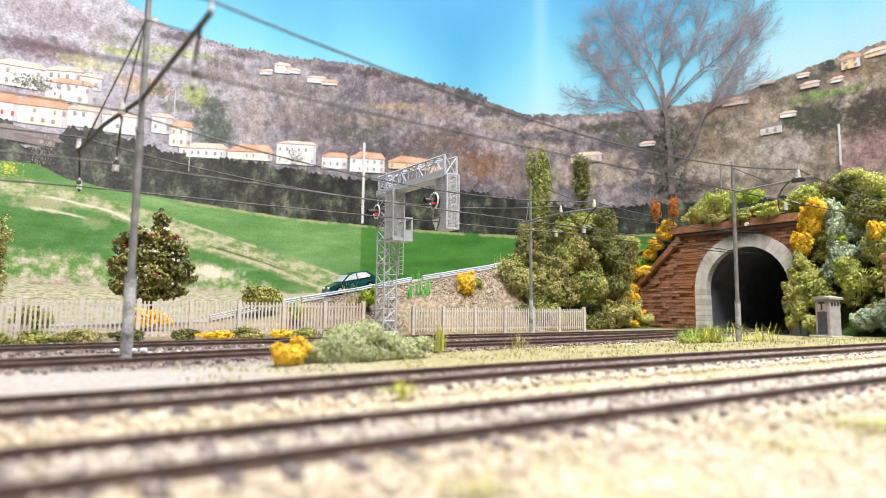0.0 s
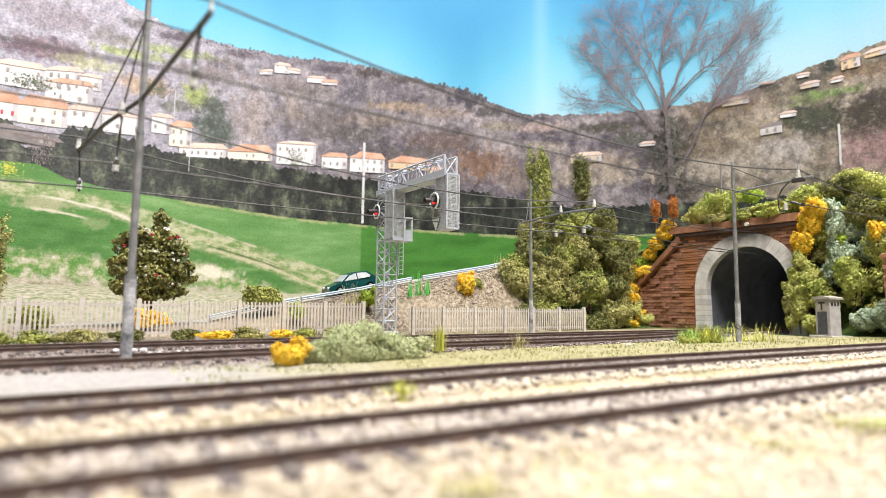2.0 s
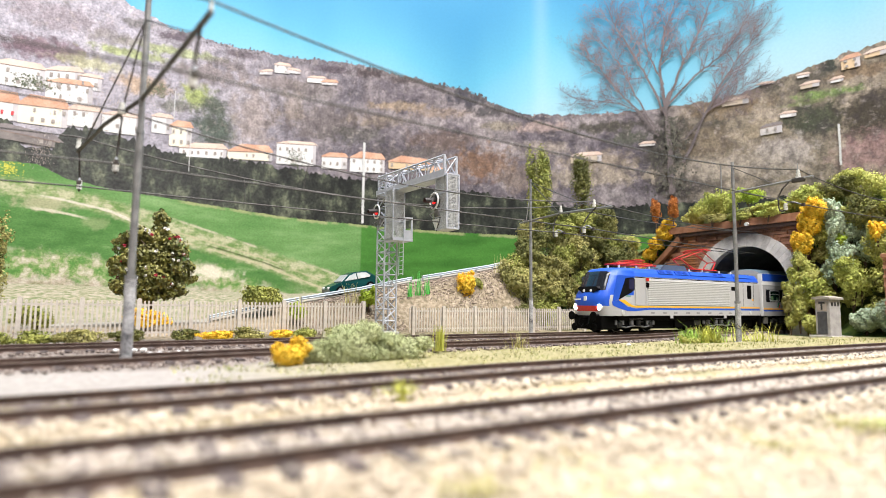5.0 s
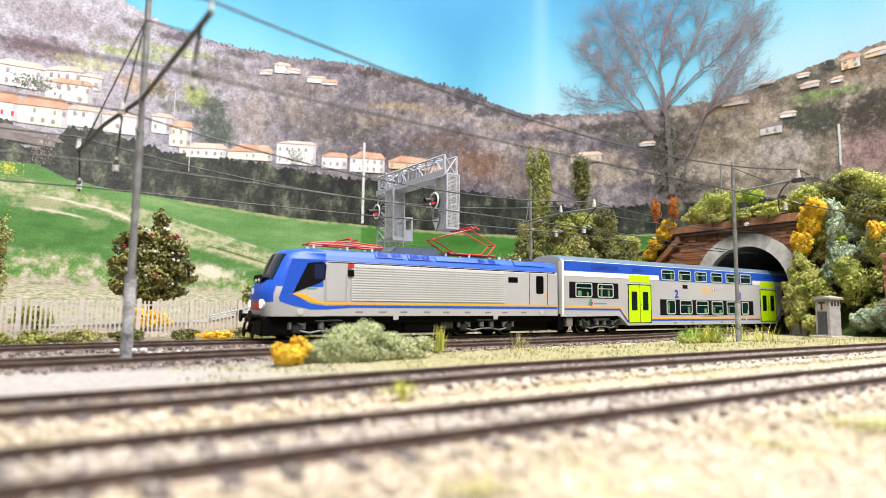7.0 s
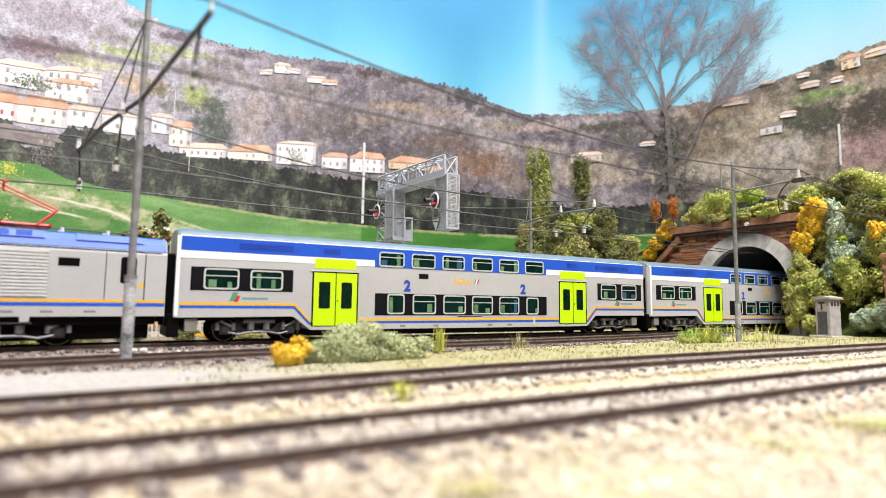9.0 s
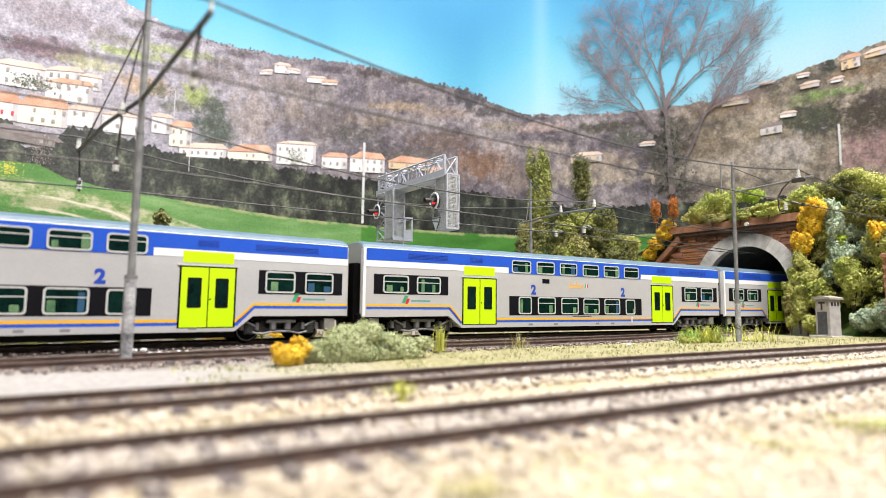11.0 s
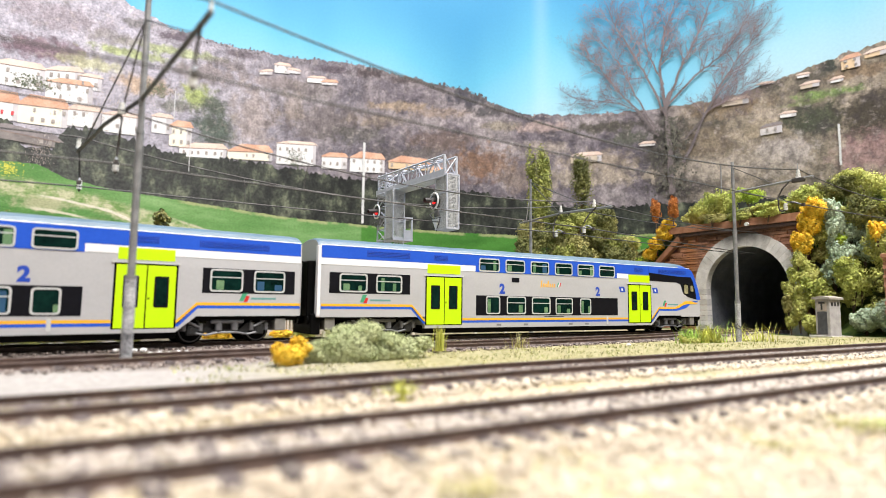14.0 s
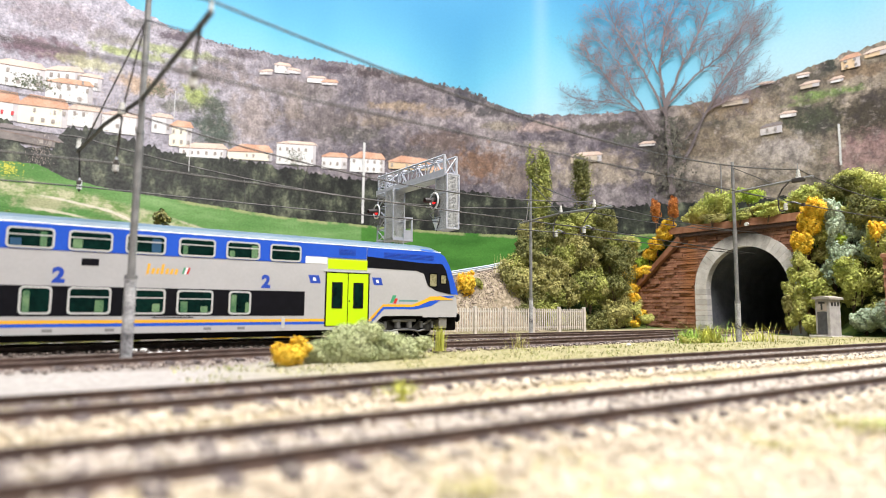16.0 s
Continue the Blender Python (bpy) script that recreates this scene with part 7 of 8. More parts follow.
def leaf_mesh(name, vs, n, material, parent, label=""):
    me = bpy.data.meshes.new(name)
    me.vertices.add(4 * n)
    me.vertices.foreach_set("co", (vs * MM).astype(np.float32).ravel())
    me.loops.add(4 * n)
    me.loops.foreach_set("vertex_index", np.arange(4 * n, dtype=np.int32))
    me.polygons.add(n)
    me.polygons.foreach_set("loop_start", np.arange(0, 4 * n, 4, dtype=np.int32))
    me.update(calc_edges=True)
    me.validate()
    me.materials.append(material)
    return linked(name, me, parent, label)


LEAF = {
    "pale": mat("foam_pale_green", (0.33, 0.38, 0.18), (0.6, 0.63, 0.37), 0.9, 0, 90, 800, island=0.28),
    "yellow": mat("foam_yellow", (0.86, 0.5, 0.02), (0.95, 0.7, 0.08), 0.9, 0, 90, 800, island=0.2),
    "olive": mat("foam_olive", (0.17, 0.17, 0.045), (0.5, 0.46, 0.17), 0.9, 0, 45, 500, island=0.22),
    "green": mat("foam_green", (0.14, 0.17, 0.03), (0.42, 0.43, 0.11), 0.9, 0, 45, 500, island=0.22),
    "dark": mat("foam_dark_green", (0.055, 0.068, 0.018), (0.24, 0.235, 0.07), 0.9, 0, 45, 500, island=0.25),
    "lime": mat("foam_lime", (0.28, 0.4, 0.03), (0.46, 0.56, 0.07), 0.9, 0, 60, 700, island=0.2),
    "blue": mat("foam_blue_green", (0.19, 0.28, 0.17), (0.38, 0.48, 0.34), 0.9, 0, 60, 700, island=0.2),
    "moss": mat("foam_moss", (0.36, 0.39, 0.08), (0.66, 0.64, 0.22), 0.9, 0, 45, 500, island=0.2),
    "leafy": mat("foam_leafy_green", (0.27, 0.33, 0.055), (0.58, 0.59, 0.16), 0.9, 0, 45, 500, island=0.2),
    "mint": mat("foam_mint", (0.34, 0.44, 0.3), (0.6, 0.68, 0.5), 0.9, 0, 45, 500, island=0.22),
    "rust": mat("foam_rust", (0.36, 0.11, 0.02), (0.55, 0.21, 0.04), 0.9, 0, 60, 700, island=0.25),
    "camellia": mat("camellia_leaf", (0.06, 0.072, 0.014), (0.28, 0.26, 0.065), 0.55, 0, 90, 800, island=0.35),
}
WORDS = {"pale": "pale sage green foam shrub", "yellow": "bright yellow flowering foam shrub", "olive": "olive green foam shrub", "green": "mid green foam shrub", "dark": "dark green dense foam shrub",
         "lime": "fresh lime green small shrub", "blue": "blue-green lichen-like shrub", "moss": "mossy yellow-green foam shrub", "leafy": "bright leafy green foam shrub", "mint": "pale mint green lichen-like shrub", "rust": "rust orange autumn shrub"}
STEM = mat("stem_brown", (0.07, 0.045, 0.03), (0.15, 0.1, 0.07), 0.9, 0, 200, 2000, 0.1)


def shrub(x, y, z, rx, ry, rz, tone, count=900, size=1.25, seed=0, where=""):
    """A foam shrub: an uneven crown of many leaves on a few stems."""
    r = random.Random(seed * 7 + int(x * 3 + y))
    rx, ry, rz, count, size = rx * 1.16, ry * 1.16, rz * 1.12, int(count * 3.2), size * 0.62
    s = thing("shrub", (x, y, z), WORDS[tone] + (" " + where if where else " on the bank"), "shrub", "foam shrubs")
    blobs = [(0, 0, 0, rx * 0.8, ry * 0.8, rz * 0.8, int(count * 0.5))]
    for _ in range(6):
        a = r.uniform(0, 6.28)
        q = r.uniform(0.4, 0.7)
        blobs.append((rx * q * math.cos(a), ry * q * math.sin(a), rz * r.uniform(-0.35, 0.6), rx * 0.42, ry * 0.42, rz * 0.42, int(count * 0.1)))
    vs, n = leaf_cloud(blobs, size, seed + int(abs(x)))
    leaf_mesh("crown", vs, n, LEAF[tone], s)
    st = bmesh.new()
    for _ in range(3):
        a = r.uniform(0, 6.28)
        tube(st, [(0, 0, -rz - 3), (rx * 0.15 * math.cos(a), ry * 0.15 * math.sin(a), -rz * 0.4), (rx * 0.45 * math.cos(a), ry * 0.45 * math.sin(a), rz * 0.3)], 0.55, 5, 0.2)
    part("stem", st, STEM, s)
    return s


def mound(x, y, z, rx, ry, rz, tone, count, size, seed, where):
    return shrub(x, y, z, rx, ry, rz, tone, count, size, seed, where)


mound(75, -95, 2.6, 12, 8.5, 8.6, "pale", 7000, 0.55, 1, "between the tracks")
mound(92, -95, 1.2, 13, 8, 6.2, "pale", 5200, 0.55, 11, "between the tracks")
mound(66, -93, 0.8, 7, 6, 5, "pale", 2000, 0.55, 12, "between the tracks")
mound(54, -96, 0.8, 6.0, 5.0, 4.0, "yellow", 3200, 0.42, 2, "between the tracks")
mound(57, -95, 4.0, 2.8, 2.6, 3.0, "yellow", 900, 0.42, 13, "between the tracks")
mound(50, -96, 3.2, 2.4, 2.4, 2.2, "yellow", 700, 0.42, 14, "between the tracks")
mound(283, -80, -0.6, 7, 5, 2.6, "moss", 1100, 0.6, 9, "on the grassy verge")
mound(300, -84, -1.2, 5, 4, 2.4, "green", 700, 0.6, 10, "on the grassy verge")
# along the fence
for i, (x, tone, rx) in enumerate(((-62, "olive", 11), (-42, "green", 10), (-26, "green", 9), (-6, "olive", 12), (14, "dark", 8), (40, "dark", 7), (56, "yellow", 9), (74, "olive", 9), (92, "yellow", 8), (106, "green", 7), (124, "olive", 6))):
    mound(x, 50 + (i % 3), -0.6, rx, 4.5, 4.2 if tone != "yellow" else 2.8, tone, 900, 0.8, 30 + i, "at the foot of the fence")
# behind the fence
mound(90, 96, 21, 15, 9, 8, "green", 1600, 1.1, 3, "beside the road")
mound(-52, 100, 34, 10, 10, 27, "olive", 1600, 1.1, 4, "behind the fence")
mound(-28, 86, 8, 10, 6, 7, "green", 900, 1.0, 44, "behind the fence")
mound(24, 84, 8, 12, 6, 6, "yellow", 700, 1.0, 45, "behind the fence")
mound(110, 78, 12, 6, 5, 6, "lime", 500, 0.9, 46, "behind the fence")
mound(161, 84, 22, 6.5, 6, 7, "lime", 900, 0.9, 5, "at the foot of the signal")
mound(245, 90, 32, 7.5, 7, 11, "yellow", 1500, 0.9, 6, "on the stony bank")
mound(258, 94, 33, 6, 6, 7, "green", 700, 0.9, 47, "on the stony bank")
# wooded slope before the tunnel
for i, (x, y, z, rx, ry, rz, tone, cnt) in enumerate(((298, 92, 36, 17, 12, 19, "olive", 2200), (336, 92, 38, 20, 12, 20, "olive", 2600), (318, 100, 62, 13, 12, 14, "dark", 1300), (318, 82, 12, 18, 8, 11, "green", 1300), (366, 100, 68, 20, 14, 22, "olive", 2200),
        (402, 104, 84, 24, 14, 26, "dark", 2800), (380, 90, 34, 22, 12, 20, "green", 2000), (424, 96, 52, 22, 14, 24, "dark", 2400), (352, 84, 4, 12, 8, 9, "dark", 900), (424, 98, 24, 16, 10, 14, "olive", 1500),
        (408, 84, 14, 18, 9, 10, "olive", 1200), (462, 106, 10, 9, 6, 7, "yellow", 700), (440, 92, 2, 9, 5, 5, "yellow", 600), (345, 130, 84, 16, 12, 18, "olive", 1500), (430, 130, 108, 18, 12, 16, "dark", 1500))):
    mound(x, y, z, rx, ry, rz, tone, cnt, 1.35, 60 + i, "on the slope before the tunnel")
mound(368, 142, 130, 13, 11, 50, "green", 2600, 1.5, 7, "shaped like a cypress")
mound(404, 122, 138, 15, 12, 32, "dark", 1500, 1.4, 8, "shaped like a cypress")
for y, z in ((89, 112), (69, 113)):
    mound(472, y, z, 6, 5, 13, "rust", 1100, 1.0, int(y), "over the wing wall")
for i, (y, z, r) in enumerate(((80, 88, 9), (88, 78, 9), (97, 68, 8), (105, 59, 8), (113, 51, 8), (121, 46, 7), (74, 97, 7))):
    mound(476, y + 4, z + 2, 7, r, r * 0.9, "yellow" if i != 3 else "lime", 900, 1.0, 90 + i, "along the wing coping")
# over the portal and right of it
for i, (x, y, z, rx, ry, rz, tone, cnt) in enumerate(((498, 42, 112, 16, 22, 15, "leafy", 2400), (492, 58, 104, 10, 12, 10, "moss", 1200), (494, 12, 102, 10, 18, 6, "dark", 1200), (492, -14, 104, 10, 16, 6, "leafy", 1200), (520, 22, 122, 14, 16, 8, "lime", 1000), (500, -40, 108, 16, 18, 12, "leafy", 2000), (520, -70, 116, 20, 20, 14, "moss", 2400),
        (505, -62, 112, 14, 14, 12, "dark", 1400), (530, -95, 114, 20, 20, 16, "leafy", 2200), (478, -52, 86, 8, 9, 13, "yellow", 2000), (474, -47, 70, 7, 8, 11, "yellow", 1500), (476, -56, 96, 8, 9, 9, "yellow", 1200), (484, -66, 84, 8, 7, 18, "mint", 1500), (482, -70, 56, 9, 8, 18, "mint", 1500), (490, -84, 90, 14, 12, 16, "dark", 1700),
        (476, -48, 44, 8, 8, 14, "moss", 1300), (474, -56, 28, 10, 10, 14, "leafy", 1500), (470, -44, 20, 6, 6, 17, "moss", 1300), (480, -78, 40, 14, 10, 16, "leafy", 1800), (492, -96, 62, 16, 12, 20, "moss", 1900), (476, -86, 10, 12, 8, 10, "mint", 2000), (480, -100, 14, 14, 10, 13, "mint", 2000), (486, -104, 42, 14, 12, 16, "dark", 1600), (466, -54, 6, 8, 6, 8, "moss", 900), (500, -112, 90, 18, 14, 18, "leafy", 1700), (478, -96, 74, 6, 5, 8, "yellow", 600), (484, -70, 70, 5, 4, 6, "lime", 500))):
    mound(x, y, z, rx, ry, rz, tone, cnt, 1.25, 120 + i, "on the hillside by the tunnel")


for i, (x, y, z, r, tone) in enumerate(((474, 132, 40, 8, "lime"), (470, 134, 28, 8, "olive"), (468, 132, 14, 8, "lime"), (462, 128, 5, 8, "yellow"), (458, 138, 36, 9, "olive"), (452, 132, 20, 9, "lime"), (446, 124, 6, 9, "olive"), (476, 138, 54, 8, "yellow"))):
    mound(x, y, z, 9, r, r * 0.8, tone, 700, 1.0, 500 + i, "by the end of the wing wall")
# growth over the jamb and hanging over the coping
for i, (x, y, z, ry, rz, tone) in enumerate(((468, -38, 8, 5, 8, "moss"), (467, -37, 20, 5, 8, "olive"), (468, -38, 32, 4.5, 8, "moss"), (469, -41, 44, 5, 8, "leafy"), (470, -44, 56, 5, 8, "moss"), (474, 30, 98, 14, 5, "olive"), (474, 4, 97, 12, 4.5, "green"), (474, -20, 97, 12, 4.5, "leafy"))):
    mound(x, y, z, 4, ry, rz, tone, 900, 0.95, 700 + i, "overhanging the tunnel mouth")
for i, (x, y, z, r, tone) in enumerate(((436, 106, 36, 7, "moss"), (438, 96, 14, 7, "moss"), (430, 118, 16, 8, "leafy"), (444, 90, 52, 6, "yellow"), (440, 98, 26, 6, "yellow"), (446, 88, 6, 6, "moss"), (424, 96, 4, 7, "moss"))):
    mound(x, y - 6, z, 7, r, r * 0.8, tone, 800, 0.95, 720 + i, "on the slope before the tunnel")
# dense planting on both banks of the tunnel
FILL = random.Random(31)
for j in range(7):
    for i in range(6):
        y, z = -50 - 11.5 * j + FILL.uniform(-4, 4), 6 + 17 * i + FILL.uniform(-5, 5)
        if z < 24 and -86 < y < -58:
            continue
        mound(479 + 0.16 * z + FILL.uniform(-2, 3), y, z, 9, FILL.uniform(8, 11), FILL.uniform(8, 11), FILL.choice(("moss", "leafy", "moss", "olive", "mint" if y < -60 else "moss")), 700, 1.2, 300 + 10 * j + i, "on the hillside by the tunnel")
for j in range(8):
    for i in range(4):
        x = 303 + 17 * j + FILL.uniform(-6, 6)
        top = blend(x, [(300, 50), (360, 88), (420, 100), (475, 60)])
        z = 4 + (top - 4) * i / 3 + FILL.uniform(-4, 4)
        y = 84 + 16 * i / 3 + 24 * smooth01((x - 400) / 60) + FILL.uniform(-4, 4)
        mound(x, y, z, FILL.uniform(11, 15), 9, FILL.uniform(10, 14), FILL.choice(("olive", "olive", "green", "dark") if x < 370 else ("dark", "olive", "dark", "green")), 900, 1.3, 400 + 10 * j + i, "on the slope before the tunnel")

for j in range(9):
    x = 436 + 4.5 * j + FILL.uniform(-3, 3)
    for i in range(4):
        mound(x, 112 + 5 * i + FILL.uniform(-3, 3), 4 + 15 * i + FILL.uniform(-4, 4), 9, 8, FILL.uniform(7, 10), FILL.choice(("moss", "olive", "moss", "leafy", "yellow" if i > 1 else "moss")), 700, 1.0, 800 + 10 * j + i, "by the end of the wing wall")
for j in range(6):
    for i in range(3):
        mound(392 + 16 * j + FILL.uniform(-5, 5), 142 + 5 * i, 66 + 17 * i + FILL.uniform(-4, 4), 14, 10, 13, FILL.choice(("olive", "dark", "dark", "green", "dark")), 900, 1.1, 600 + 10 * j + i, "on the slope before the tunnel")
for j in range(7):
    for i in range(3):
        mound(300 + 20 * j + FILL.uniform(-6, 6), 108 + 6 * i, 24 + 9 * j * (0.5 + 0.25 * i) + FILL.uniform(-4, 4), 15, 10, 13, FILL.choice(("olive", "dark", "green", "olive") if j < 3 else ("dark", "dark", "olive", "green")), 900, 1.2, 900 + 10 * j + i, "on the slope before the tunnel")

for j in range(10):
    x, y = 455 + 2.4 * j, 150 - 3.4 * j
    for i in range(2):
        mound(x, y + FILL.uniform(-3, 3), 66 + 14 * i + FILL.uniform(-4, 4), 8, 8, 10, FILL.choice(("olive", "dark", "moss", "olive")), 700, 1.0, 1000 + 10 * j + i, "on the slope before the tunnel")


def camellia():
    t = thing("camellia_tree", (26, 100, 0), "small dark leaved tree with white and red blossom", "tree")
    part("trunk", tubem([(0, 0, 6), (0.8, 0, 20), (-0.6, 0.5, 34), (0, 0, 54)], 1.5, 8, 0.5), STEM, t)
    rng = random.Random(5)
    bm = bmesh.new()
    for i in range(9):
        a = i * 2.4
        z = 22 + i * 3.4
        tube(bm, [(0, 0, z), (8 * math.cos(a), 8 * math.sin(a), z + 4), (16 * math.cos(a), 14 * math.sin(a), z + 7)], 0.6, 5, 0.2)
    part("limb", bm, STEM, t)
    blobs = [(0, 0, 40, 14, 12, 17, 3400), (-12, -4, 50, 9, 8, 8, 1100), (11, -5, 48, 9, 9, 9, 1200), (-15, -5, 38, 8, 8, 8, 1000), (3, -8, 31, 11, 7, 8, 900), (-14, 0, 27, 9, 9, 7, 1100), (15, -2, 37, 9, 9, 9, 1200), (0, 0, 57, 10, 9, 7, 1200), (4, 0, 67, 5, 5, 7, 520), (13, -2, 26, 9, 8, 6, 900), (22, -2, 32, 4, 4, 3, 180), (0, -4, 23, 14, 9, 7, 1200), (-6, -2, 57, 7, 6, 5, 520)]
    vs, n = leaf_cloud(blobs, 1.05, 77)
    leaf_mesh("crown", vs, n, LEAF["camellia"], t)
    for name, cnt, m, sd in (("white_blossom", 60, mat("blossom_white", (0.75, 0.73, 0.68), None, 0.8), 3), ("red_blossom", 22, mat("blossom_red", (0.5, 0.04, 0.08), (0.6, 0.08, 0.12), 0.8), 4)):
        r = random.Random(sd)
        bl = []
        for _ in range(cnt):
            a, q = r.uniform(0, 6.28), r.uniform(-0.8, 0.9)
            w = math.sqrt(1 - q * q)
            bl.append((20 * w * math.cos(a), 16 * w * math.sin(a), 42 + 22 * q, 0.6, 0.6, 0.6, 8))
        v, k = leaf_cloud(bl, 0.9, sd)
        tagged(leaf_mesh(name, v, k, m, t), kind="stuff")


camellia()


def tuft(x, y, z, count, height, spread, tone, label, seed):
    """Loose upright grass blades from one root."""
    r = random.Random(seed)
    vs, fs = [], []
    for _ in range(count):
        a, h = r.uniform(0, 6.28), height * r.uniform(0.5, 1.1)
        o = (r.gauss(0, spread * 0.25), r.gauss(0, spread * 0.2))
        lean = r.uniform(0.05, 1.0) * spread * 0.6
        w = 0.28
        b = len(vs)
        px, py = math.cos(a + 1.57) * w, math.sin(a + 1.57) * w
        for f in (0.0, 0.55, 1.0):
            cx, cy = o[0] + lean * f * f * math.cos(a), o[1] + lean * f * f * math.sin(a)
            ww = 1 - 0.85 * f
            vs += [(x + cx - px * ww, y + cy - py * ww, z + h * f), (x + cx + px * ww, y + cy + py * ww, z + h * f)]
        fs += [(b, b + 1, b + 3, b + 2), (b + 2, b + 3, b + 5, b + 4)]
    return tagged(data_part("grass_tuft", vs, fs, tone), label, "grass tuft", "grass tufts")


BLADE_Y = mat("blade_yellow_green", (0.38, 0.4, 0.06), (0.55, 0.55, 0.12), 0.8, 0, 200, island=0.3)
BLADE_G = mat("blade_green", (0.18, 0.33, 0.045), (0.39, 0.54, 0.09), 0.8, 0, 200, island=0.4)
BLADE_B = mat("blade_bright_green", (0.05, 0.4, 0.05), (0.1, 0.5, 0.08), 0.7, 0, 200, island=0.2)
BLADE_S = mat("blade_straw", (0.36, 0.32, 0.12), (0.5, 0.46, 0.22), 0.8, 0, 200, island=0.3)
for i, (x, y, z, n, h, s, m, w) in enumerate(((125, -73, -1.8, 80, 10.5, 4, BLADE_Y, "tall yellow green grass tuft beside the rails"), (169, -71, -1.8, 26, 7, 10, BLADE_S, "loose straw coloured grass tuft by the rails"), (284, -80, -2.6, 150, 8.5, 13, BLADE_G, "green grass tuft on the verge"), (296, -82, -2.6, 170, 10, 14, BLADE_Y, "yellow green grass tuft on the verge"),
        (312, -76, -2.6, 34, 13, 20, BLADE_G, "straw coloured grass tuft by the mast"), (336, -84, -2.6, 60, 11, 30, BLADE_Y, "leaning green grass tuft by the mast"), (59, -167, -3.3, 70, 4.5, 6, BLADE_Y, "low yellow green grass tuft between tracks"), (204, 90, 24, 26, 18, 7, BLADE_B, "bright green plant on the stony bank"), (196, 90, 23, 14, 12, 5, BLADE_B, "bright green plant on the stony bank"), (212, 91, 25, 16, 15, 5, BLADE_B, "bright green plant on the stony bank"),
        (150, 88, 17, 30, 14, 13, BLADE_S, "dry twiggy weeds by the road"), (282, 96, 44, 18, 15, 10, BLADE_S, "dry twiggy weeds by the road"), (112, 82, 14, 20, 8, 8, BLADE_S, "dry twiggy weeds by the road"))):
    tuft(x, y, z, n, h, s, m, w, 200 + i)
for i, (x, y, n, sp, m) in enumerate(((118, -232, 90, 12, BLADE_S), (124, -233, 40, 10, BLADE_G), (92, -231, 40, 8, BLADE_S), (38, -228, 60, 8, BLADE_S))):
    tuft(x, y, ground_z(x, y), n, 1.6, sp, m, "low mossy grass patch on the sandy ground", 240 + i)
# low turf on the verge between the tracks
r = random.Random(8)
vs, fs = [], []
for _ in range(5200):
    x, y = r.uniform(20, 470), r.uniform(-126, -70)
    if y > track_two(x) - 16 or nz(x, y, 3, 0.06) < -0.1:
        continue
    z = ground_z(x, y)
    a = r.uniform(0, 6.28)
    b = len(vs)
    h = r.uniform(0.5, 1.7)
    vs += [(x - 0.25 * math.cos(a), y - 0.25 * math.sin(a), z), (x + 0.25 * math.cos(a), y + 0.25 * math.sin(a), z), (x + r.uniform(-0.8, 0.8), y + r.uniform(-0.8, 0.8), z + h)]
    fs.append((b, b + 1, b + 2))
tagged(data_part("verge_grass", vs, fs, mat("verge_blade", (0.2, 0.24, 0.06), (0.5, 0.46, 0.24), 0.9, 0, 50, 700, island=0.4)), "short yellowish grass of the verge", "grass", kind="stuff")


# ---- gravel ----
def stones(name, count, seed, pick, size, material, label):
    rr = np.random.RandomState(seed)
    pr = random.Random(seed)
    tpl = np.array([(1, 0, 0), (-1, 0, 0), (0, 1, 0), (0, -1, 0), (0, 0, 1), (0, 0, -1)], float)
    tri = np.array([(0, 2, 4), (2, 1, 4), (1, 3, 4), (3, 0, 4), (2, 0, 5), (1, 2, 5), (3, 1, 5), (0, 3, 5)])
    P = np.array([pick(pr) for _ in range(count)])
    S = rr.uniform(size[0], size[1], (count, 1, 1)) * rr.uniform(0.6, 1.3, (count, 6, 1))
    ang = rr.uniform(0, 6.28, count)
    c, s = np.cos(ang), np.sin(ang)
    V = tpl[None] * S
    V = np.stack([V[..., 0] * c[:, None] - V[..., 1] * s[:, None] + 0.3 * V[..., 2], V[..., 0] * s[:, None] + V[..., 1] * c[:, None], V[..., 2] * 0.8 + 0.25 * V[..., 0]], -1) + P[:, None]
    F = (tri[None] + 6 * np.arange(count)[:, None, None]).reshape(-1, 3)
    me = bpy.data.meshes.new(name)
    me.vertices.add(6 * count)
    me.vertices.foreach_set("co", (V * MM).astype(np.float32).ravel())
    k = len(F)
    me.loops.add(3 * k)
    me.loops.foreach_set("vertex_index", F.astype(np.int32).ravel())
    me.polygons.add(k)
    me.polygons.foreach_set("loop_start", np.arange(0, 3 * k, 3, dtype=np.int32))
    me.update(calc_edges=True)
    me.validate()
    me.materials.append(material)
    return tagged(linked(name, me), label, "gravel", kind="stuff")


def by_track(line, x0, x1, half, low=-2.1, inner=0.0):
    def pick(r):
        while True:
            x, o = r.uniform(x0, x1), r.gauss(0, half * 0.55)
            if abs(abs(o) - 8.6) > 1.5 and inner < abs(o) < half:
                z = low + (0.35 * r.random() if abs(o) < 14 else 0)
                return x, line(x) + o, max(z, ground_z(x, line(x) + o) + 0.2) if abs(o) > 13 else z
    return pick


CREAM_STONE = mat("cream_ballast", (0.42, 0.35, 0.26), (0.62, 0.55, 0.45), 0.9, 0, 300, 2500, island=0.22)
GREY_STONE = mat("grey_brown_ballast", (0.14, 0.105, 0.09), (0.33, 0.28, 0.25), 0.9, 0, 300, 2500, island=0.4)
DIM_STONE = mat("dim_brown_ballast", (0.23, 0.195, 0.175), (0.4, 0.355, 0.32), 0.9, 0, 300, 2500, island=0.2)
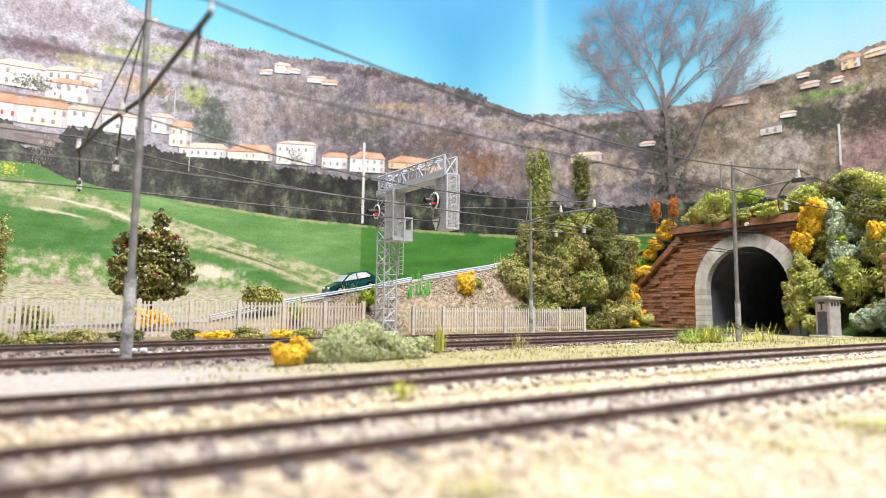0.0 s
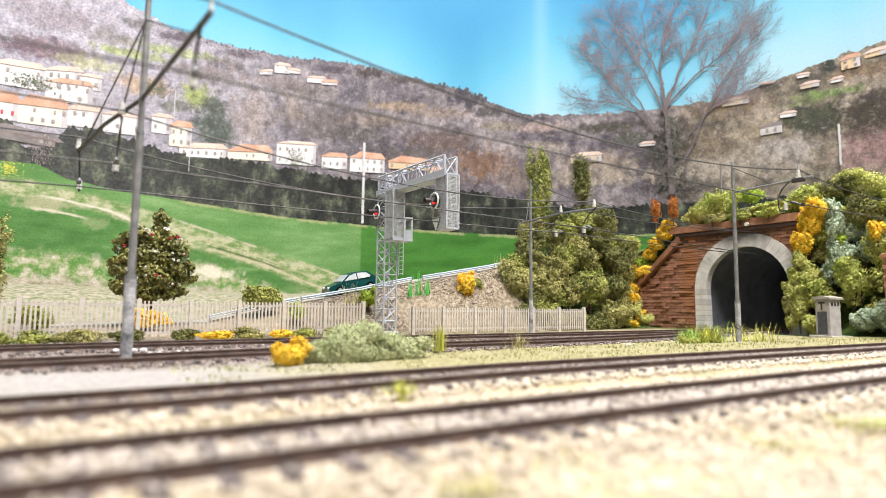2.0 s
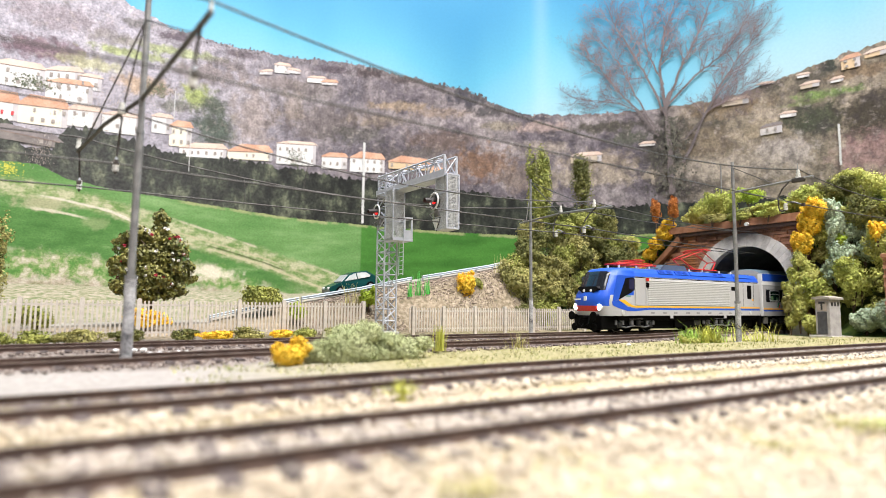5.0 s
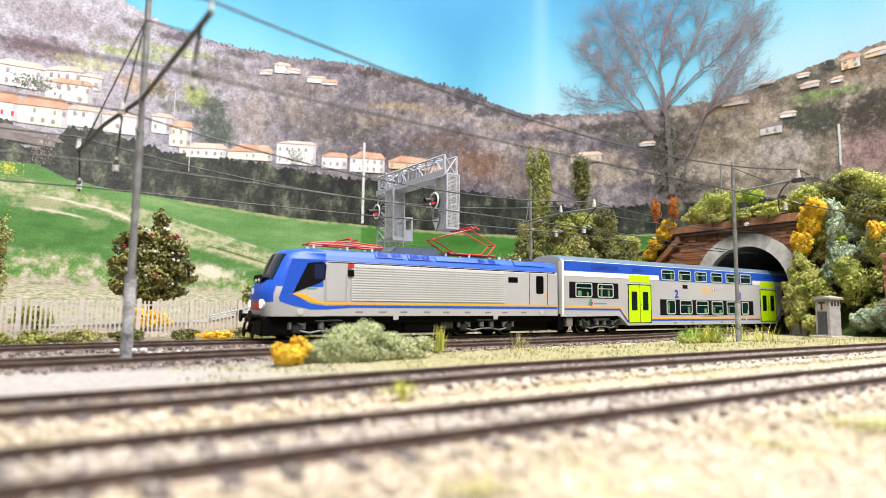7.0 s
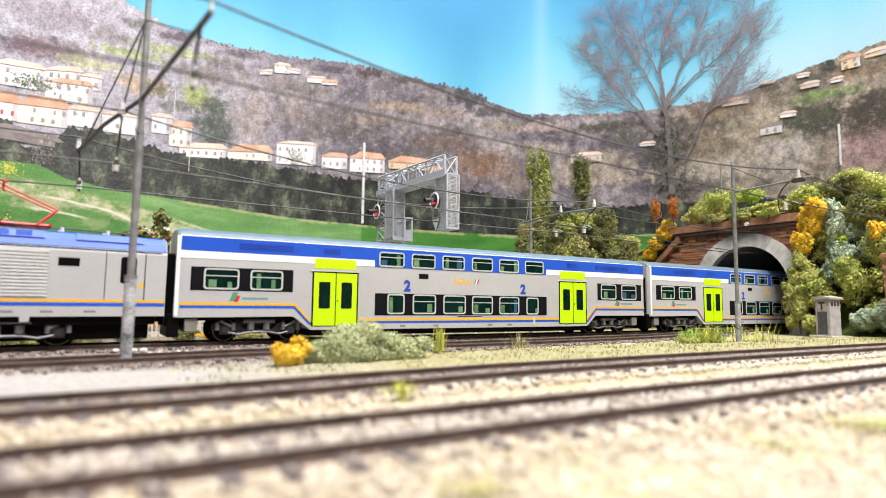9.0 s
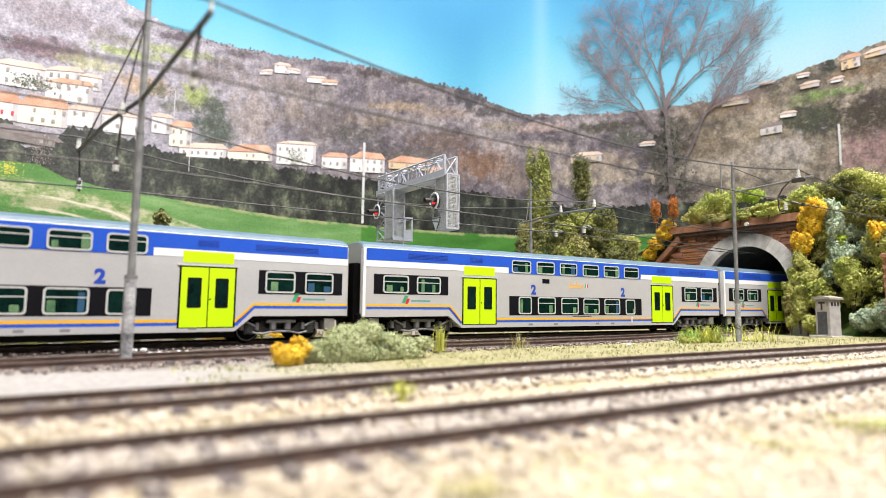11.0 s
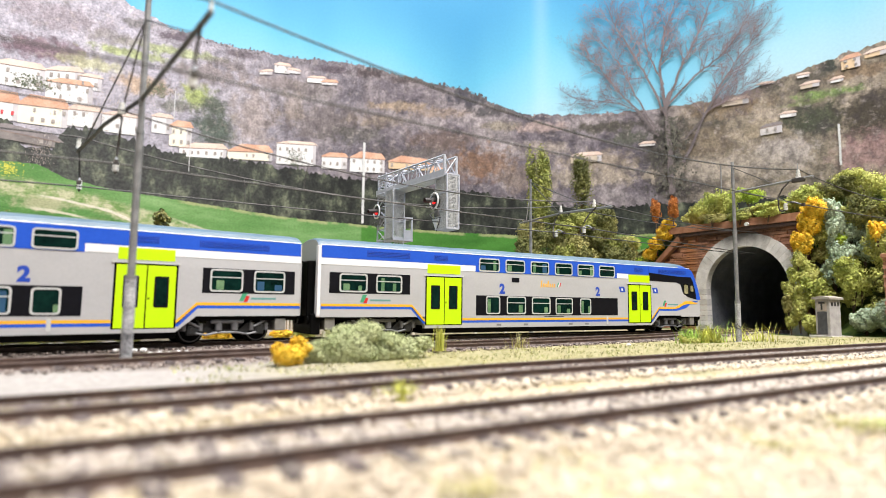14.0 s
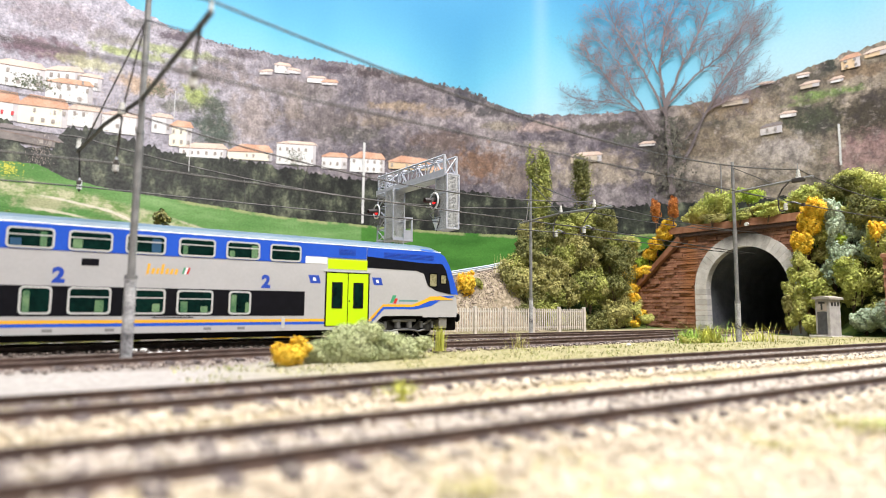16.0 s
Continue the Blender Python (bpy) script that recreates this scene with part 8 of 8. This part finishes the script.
stones("front_ballast", 5500, 1, by_track(track_four, -40, 320, 24, inner=11.5), (0.4, 0.85), CREAM_STONE, "cream gravel ballast beside the front track")
stones("front_bed", 5200, 11, by_track(track_four, -40, 320, 11.5, -1.85), (0.4, 0.8), mat("pale_brown_ballast", (0.33, 0.28, 0.235), (0.56, 0.5, 0.44), 0.9, 0, 300, 2500, island=0.3), "brownish gravel between the front rails")
stones("siding_ballast", 7000, 2, by_track(track_three, -40, 470, 22, inner=11.5), (0.4, 0.8), CREAM_STONE, "cream gravel ballast beside the siding")
stones("siding_bed", 6500, 12, by_track(track_three, -40, 470, 11.5, -1.85), (0.3, 0.55), DIM_STONE, "brownish gravel between the siding rails")
stones("loop_ballast", 9000, 3, by_track(track_two, -90, 470, 19), (0.45, 0.8), GREY_STONE, "grey brown ballast of the joining track")
stones("main_ballast", 9000, 4, by_track(track_one, -90, 480, 19), (0.45, 0.8), GREY_STONE, "grey brown ballast of the main track")


def on_bank(r):
    while True:
        x, y = r.uniform(110, 300), r.uniform(66, 110)
        if nz(x, y, 8, 0.05) > -0.35:
            return x, y, ground_z(x, y) + 0.3


stones("bank_stones", 3600, 5, on_bank, (0.35, 0.95), mat("bank_stone", (0.15, 0.11, 0.085), (0.36, 0.29, 0.24), 0.9, 0, 200, 2000, island=0.35), "loose brown stones on the bank below the road")


def foreground(r):
    x, y = r.uniform(-10, 190), r.uniform(-262, -222)
    return x, y, ground_z(x, y) + 0.1


stones("front_gravel", 5000, 6, foreground, (0.35, 0.8), CREAM_STONE, "cream sand and gravel in front of the tracks")
for x, y, n in ((18, -38, 5), (23, -42, 5), (7, -20, 4), (236, -78, 1)):
    for i in range(n):
        bm = bmesh.new()
        bmesh.ops.create_icosphere(bm, subdivisions=1, radius=1.4)
        for v in bm.verts:
            v.co *= 1 + 0.4 * nz(v.co.x + i, v.co.y, v.co.z, 1.3)
            v.co.z *= 0.6
        tagged(part("white_stone", bm, mat("white_plaster", (0.7, 0.7, 0.7), (0.8, 0.8, 0.8), 0.8), at=(x + 3.2 * i, y + 2 * nz(i, x, 0, 2.2), -1.9)), "small white plaster crumb by the rails", "stone", "white crumbs")


def on_rails(x, front, back):
    """The pose of a vehicle whose origin is at x, carried by two bogies on the main track."""
    a, b = track_one(x + front), track_one(x + back)
    turn = math.atan2(b - a, back - front)
    return pose(x * MM, (a - front * math.sin(turn)) * MM, 0, 0, 0, math.degrees(turn))


def motions():
    """The train rolls out of the tunnel along the main track and round the curve."""
    times = sorted({t for t, _ in TRAIN} | {0.5 * k for k in range(33)})
    rows = [(t, blend(t, TRAIN)) for t in times]
    walk(LOCO, [(t, on_rails(LOCO_X + s, 34, 129)) for t, s in rows])
    for i, c in enumerate(COACHES):
        walk(c, [(t, on_rails(COACH_X + i * PITCH_X + s, 39, 266)) for t, s in rows])


motions()
